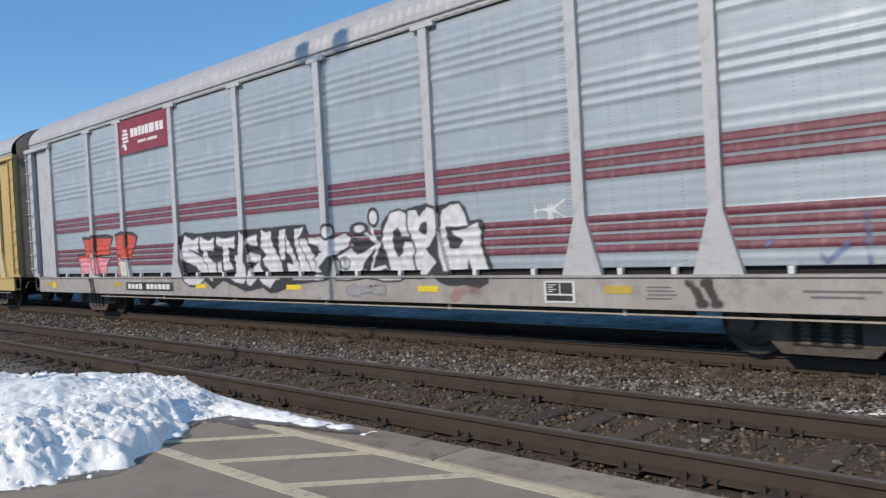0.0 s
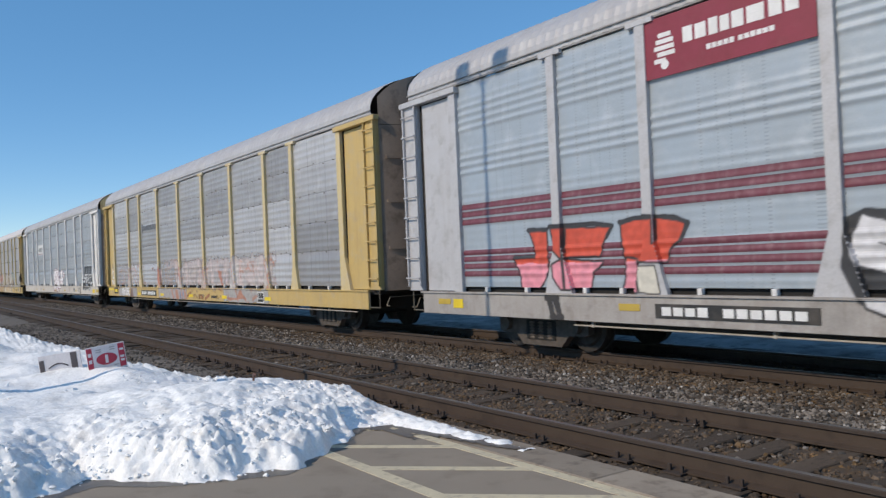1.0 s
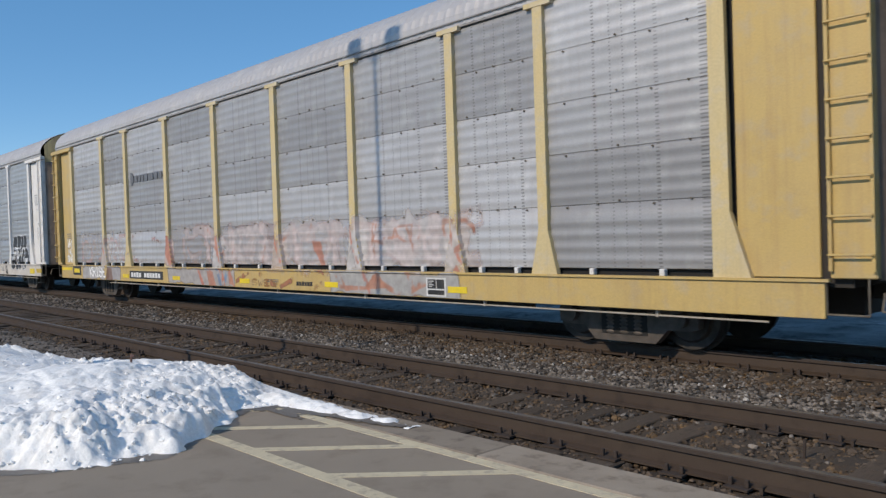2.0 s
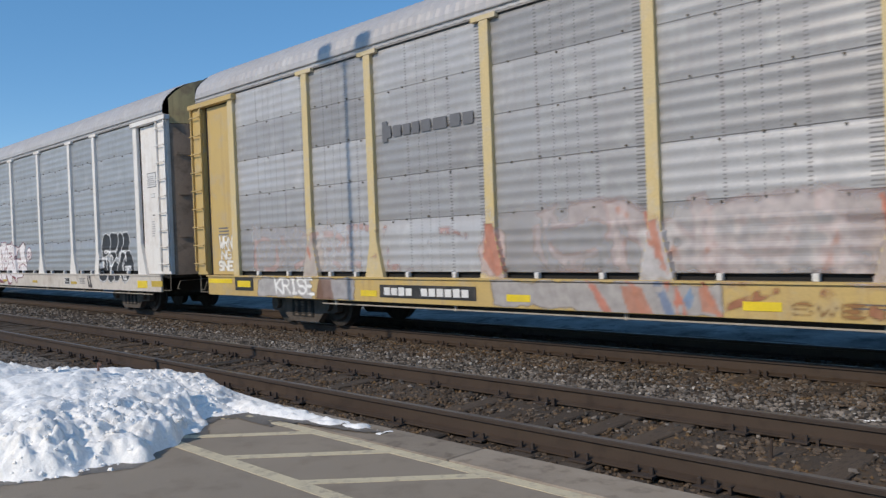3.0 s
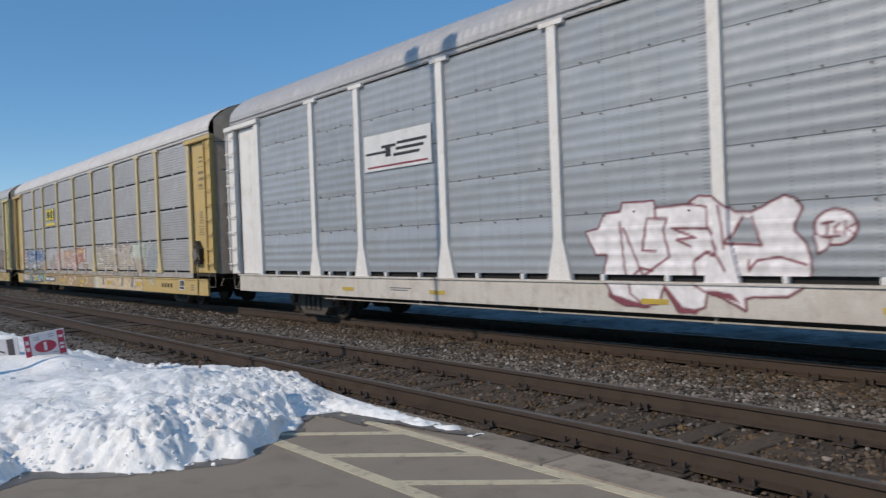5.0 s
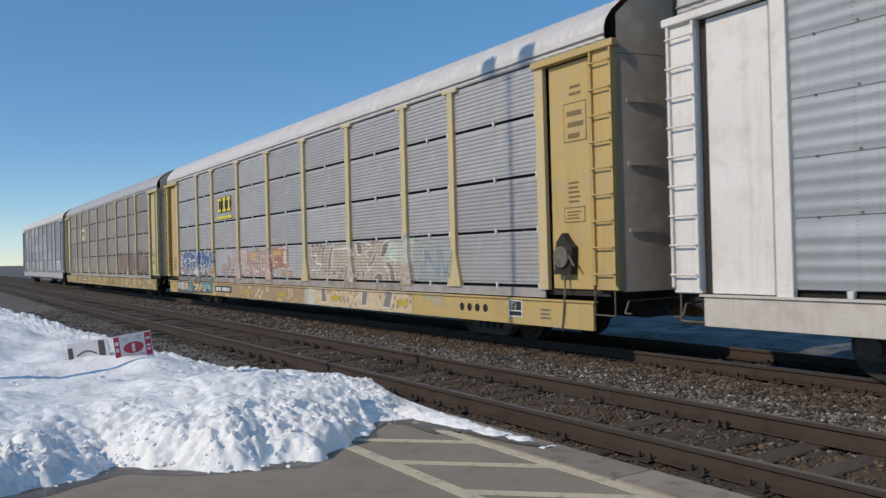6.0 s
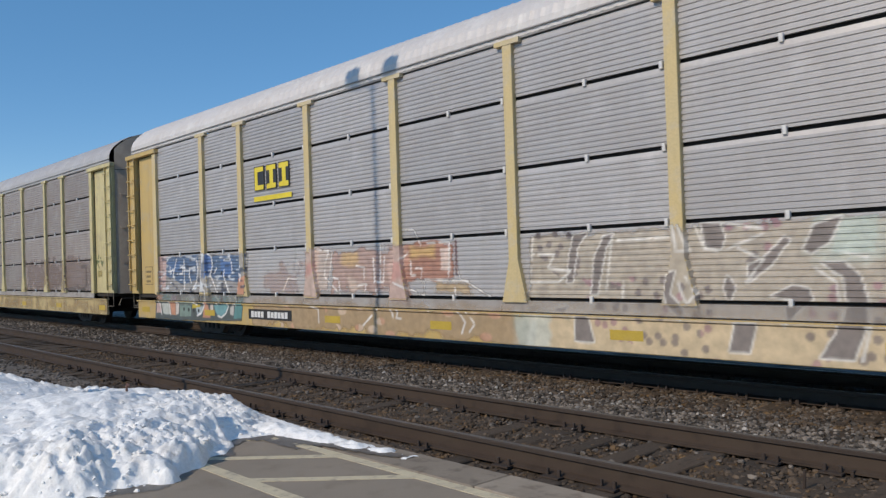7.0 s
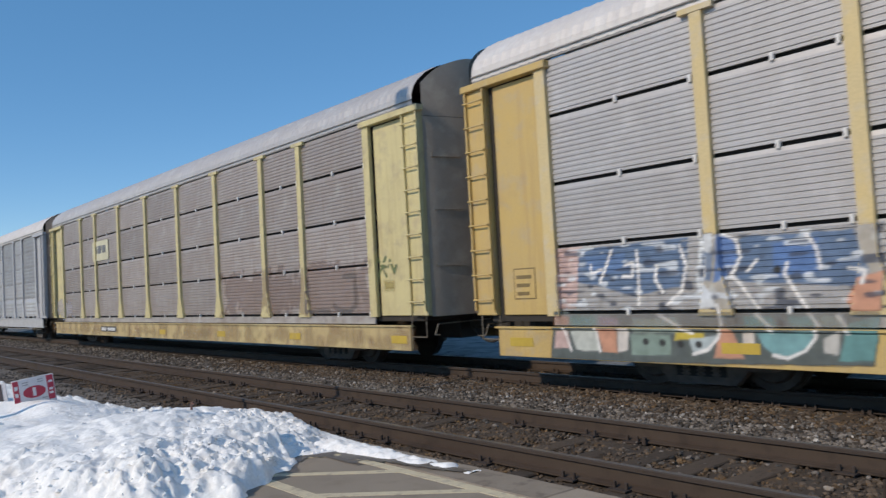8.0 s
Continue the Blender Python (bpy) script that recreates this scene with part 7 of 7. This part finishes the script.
    for p in ([(-54.29, 1.96), (-54.11, 1.88), (-54.07, 1.67), (-54.21, 1.45), (-54.11, 1.37), (-53.88, 1.06)],
              [(-54.90, 1.87), (-54.82, 1.61), (-54.91, 1.29), (-55.14, 1.12)],
              [(-55.26, 1.63), (-55.30, 1.45), (-55.19, 1.28)],
              [(-54.38, 1.11), (-54.34, 0.87), (-54.39, 0.71), (-54.54, 0.57), (-54.74, 0.51)],
              [(-53.25, 1.87), (-53.15, 1.71), (-53.12, 1.49)],
              [(-53.50, 1.57), (-53.54, 1.45), (-53.41, 1.22), (-53.18, 0.86), (-53.20, 0.73), (-53.32, 0.59), (-53.53, 0.50), (-53.69, 0.53)],
              [(-55.99, 1.87), (-56.13, 1.60), (-56.22, 1.45)],
              [(-55.57, 1.84), (-55.56, 1.57), (-55.58, 1.13)],
              [(-52.82, 1.48), (-52.62, 1.45), (-52.67, 1.32)],
              [(-56.87, 0.82), (-56.75, 0.50)],
              [(-56.29, 0.83), (-56.22, 0.50)],
              [(-53.92, 1.01), (-53.69, 0.80)],
              [(-54.52, 1.70), (-54.53, 1.46)],
              [(-53.99, 1.50), (-53.86, 1.63)],
              [(-55.29, 1.01), (-54.97, 0.84), (-54.74, 0.77)],
              [(-56.37, 1.69), (-56.37, 1.57), (-56.18, 1.62)],
              [(-55.78, 1.66), (-55.64, 1.69), (-55.66, 1.50), (-55.82, 1.51)],
              [(-52.96, 0.97), (-52.84, 0.79)],):
        w.line(p, 0.020, chalk, 0.95)
    w.done("mural of blue, orange and brown graffiti letters over panels and sill")


def dress_e():
    o = board(4, "company_board", -80.1, -78.2, 3.05, 3.75, M["cream"], PANEL - 0.018, "small cream company board with dark bars", 0.01)
    bars(4, o, -79.9, -78.4, 3.3, 3.6, [1, 1, 1], M["grey_ink"], PANEL - 0.028)
    number_board(4, -79.2, -77.4, 0.52, 0.70)
    for x in (-64.9, -68.9, -73.2, -60.9):
        tape(4, x, x + 0.5, 0.5, 0.64, M["ochre"])
    w = Wall(4, -86.2, -59.8, 0.38, 2.2, 0.05)
    w.patch(-86.0, -60.0, 0.3, 0.82, (0.33, 0.22, 0.13), 0.30, 0.30, 81, 0.3)
    w.patch(-68.6, -61.6, 1.02, 2.1, (0.30, 0.20, 0.17), 0.35, 0.3, 82)
    w.letter("LJ", -64.1, -62.2, 1.1, 1.8, 0.05, (0.16, 0.15, 0.15), None, cover=0.6, seed=83)
    w.patch(-85.6, -83.2, 1.02, 1.7, (0.50, 0.47, 0.50), 0.5, 0.2, 84)
    w.done("faint grey scrawls and rust over the lower panels")
    w = Wall(4, -61.5, -60.3, 1.3, 2.4)
    w.Y[:] = -HALF + 0.06 - 0.004
    w.letter("*~", -61.35, -60.75, 1.75, 2.1, 0.03, (0.14, 0.18, 0.08), None, cover=0.85, seed=85)
    w.patch(-61.2, -60.8, 1.45, 1.68, (0.40, 0.32, 0.12), 0.8, 0.03, 86)
    w.done("dark green tag on the lemon door")


for dress in (dress_a, dress_b, dress_c, dress_d, dress_e):
    dress()


# ---- torn drink carton in the snow ----
def carton():
    t = new("cardboard_carton")
    t.matrix_basis = pose(-11.62, 2.36, 0.43, 0, 0, 80)
    tagged(t, "flattened red and white cardboard carton standing in snow", "carton")
    card = flat("white printed card", (0.76, 0.70, 0.69), 0.6, 0.05)
    red = flat("red printed card", (0.52, 0.04, 0.07), 0.6, 0.05)
    ink = flat("dark printed card", (0.10, 0.08, 0.08), 0.6, 0.05)
    grey = flat("grey printed card", (0.42, 0.38, 0.38), 0.6, 0.05)

    def print_(p, name, x0, x1, z0, z1, mat):
        part(name, box(bmesh.new(), x0, x1, -0.016, -0.008, z0, z1), mat, p)
    front = part("carton_side", box(bmesh.new(), -0.24, 0.26, -0.012, 0.012, -0.25, 0.19, 0.004), card, t, "white carton side with a red oval print")
    front.matrix_basis = pose(0, 0, 0, 0, -7, 8)
    print_(front, "red_band", -0.235, -0.165, -0.14, 0.175, red)
    print_(front, "red_band", 0.17, 0.25, -0.14, 0.175, red)
    for z in (0.08, -0.02, -0.07):
        part("print_bar", box(bmesh.new(), 0.185, 0.235, -0.02, -0.014, z, z + 0.03), card, front)
    for z in (0.06, -0.03):
        part("print_bar", box(bmesh.new(), -0.22, -0.18, -0.02, -0.014, z, z + 0.05), card, front)
    for x, z in ((-0.12, 0.10), (-0.12, 0.13), (0.06, 0.11), (0.06, 0.14), (0.09, -0.11)):
        print_(front, "print_bar", x, x + 0.07, z, z + 0.014, grey)
    bm = bmesh.new()
    bmesh.ops.create_cone(bm, cap_ends=True, segments=28, radius1=0.13, radius2=0.135, depth=0.006, matrix=Matrix.Translation((0.01, -0.014, 0.0)) @ Matrix.Diagonal((1, 1, 0.58, 1)) @ pose(0, 0, 0, 90, 0, 0))
    part("oval_print", bm, red, front)
    part("oval_stripe", box(bmesh.new(), -0.010, 0.028, -0.023, -0.015, -0.055, 0.055), card, front)
    back = part("carton_side", box(bmesh.new(), -0.86, -0.32, -0.012, 0.012, -0.25, 0.09, 0.004), card, t, "white carton flap with dark print")
    back.matrix_basis = pose(0, 0, 0.09, 0, -7, -14)
    print_(back, "dark_band", -0.45, -0.37, -0.2, 0.08, ink)
    print_(back, "dark_band", -0.85, -0.79, -0.2, 0.03, ink)
    pts = [(-0.74 + 0.25 * k / 6, -0.09 + 0.05 * math.sin(k / 6 * 3.1)) for k in range(7)]
    bm = bmesh.new()
    for (a, b), (c, d) in zip(pts, pts[1:]):
        rod(bm, (a, -0.014, b), (c, -0.014, d), 0.009, 6)
    part("print_curve", bm, ink, back)


carton()


# ---- lamp post whose shadow falls on the train ----
def lamp_post():
    y = -1.5
    top = 4.98 + (Y_CAR - HALF - y) * math.tan(radians(SUN_UP))
    x = -10.98 - (Y_CAR - HALF - y) * SUN_SIDE / 40
    t = new("street_lamp")
    t.matrix_basis = pose(x, y, Z_PLAT)
    tagged(t, "tall grey two-headed street lamp on the platform", "street lamp")
    h = top - Z_PLAT
    part("pole", rod(bmesh.new(), (0, 0, 0), (0, 0, h - 0.1), 0.055, 14, 0.04), M["lamp"], t)
    part("base_plate", box(bmesh.new(), -0.2, 0.2, -0.2, 0.2, 0, 0.05, 0.01), M["lamp"], t)
    for s in (-1, 1):
        part("arm", rod(bmesh.new(), (0, 0, h - 0.3), (s * 0.4, 0, h - 0.05), 0.025, 8), M["lamp"], t)
        bm = bmesh.new()
        prism(bm, [(-0.2, -0.12), (0.2, -0.05), (0.2, 0.08), (-0.05, 0.14), (-0.2, 0.05)], "y", -0.17, 0.17)
        hd = part("lamp_head", bm, M["lamp"], t)
        hd.matrix_basis = pose(s * 0.54, 0, h, 0, 0, 0 if s > 0 else 180)


lamp_post()


def small_finds():
    t = tagged(part("iron_stake", rod(bmesh.new(), (0, 0, -0.06), (0.01, 0, 0.125), 0.014, 8, 0.012), M["spike"]), "short rusty iron stake between the rails", "stake")
    t.matrix_basis = pose(-2.60, 6.05, -0.18)
    bm = rod(bmesh.new(), (-0.03, 0, -0.12), (0.0, 0, 0.05), 0.012, 6)
    rod(bm, (0.0, 0, 0.05), (0.035, 0.01, 0.03), 0.01, 6)
    t = tagged(part("broken_twig", bm, flat("brown bark", (0.16, 0.08, 0.06))), "small broken brown twig stuck in the snow", "twig")
    t.matrix_basis = pose(-8.12, 3.09, 0.42)


small_finds()


def motions():
    times = [k / 2 for k in range(17)]
    for car in (CAR_A, CAR_B, CAR_C, CAR_D, CAR_E, CAR_F):
        x = car.matrix_basis.translation.x
        walk(car, [(t, pose(x + run(t), Y_CAR, 0)) for t in times])
        for t_ in car.children:
            if t_.name.split(".")[0] != "truck":
                continue
            for w in t_.children:
                if w.name.split(".")[0] == "wheelset":
                    p = w.matrix_basis.translation.copy()
                    walk(w, [(k / FPS, pose(p.x, p.y, p.z, 0, math.degrees(run(k / FPS) / 0.42), 0)) for k in range(241)])


motions()
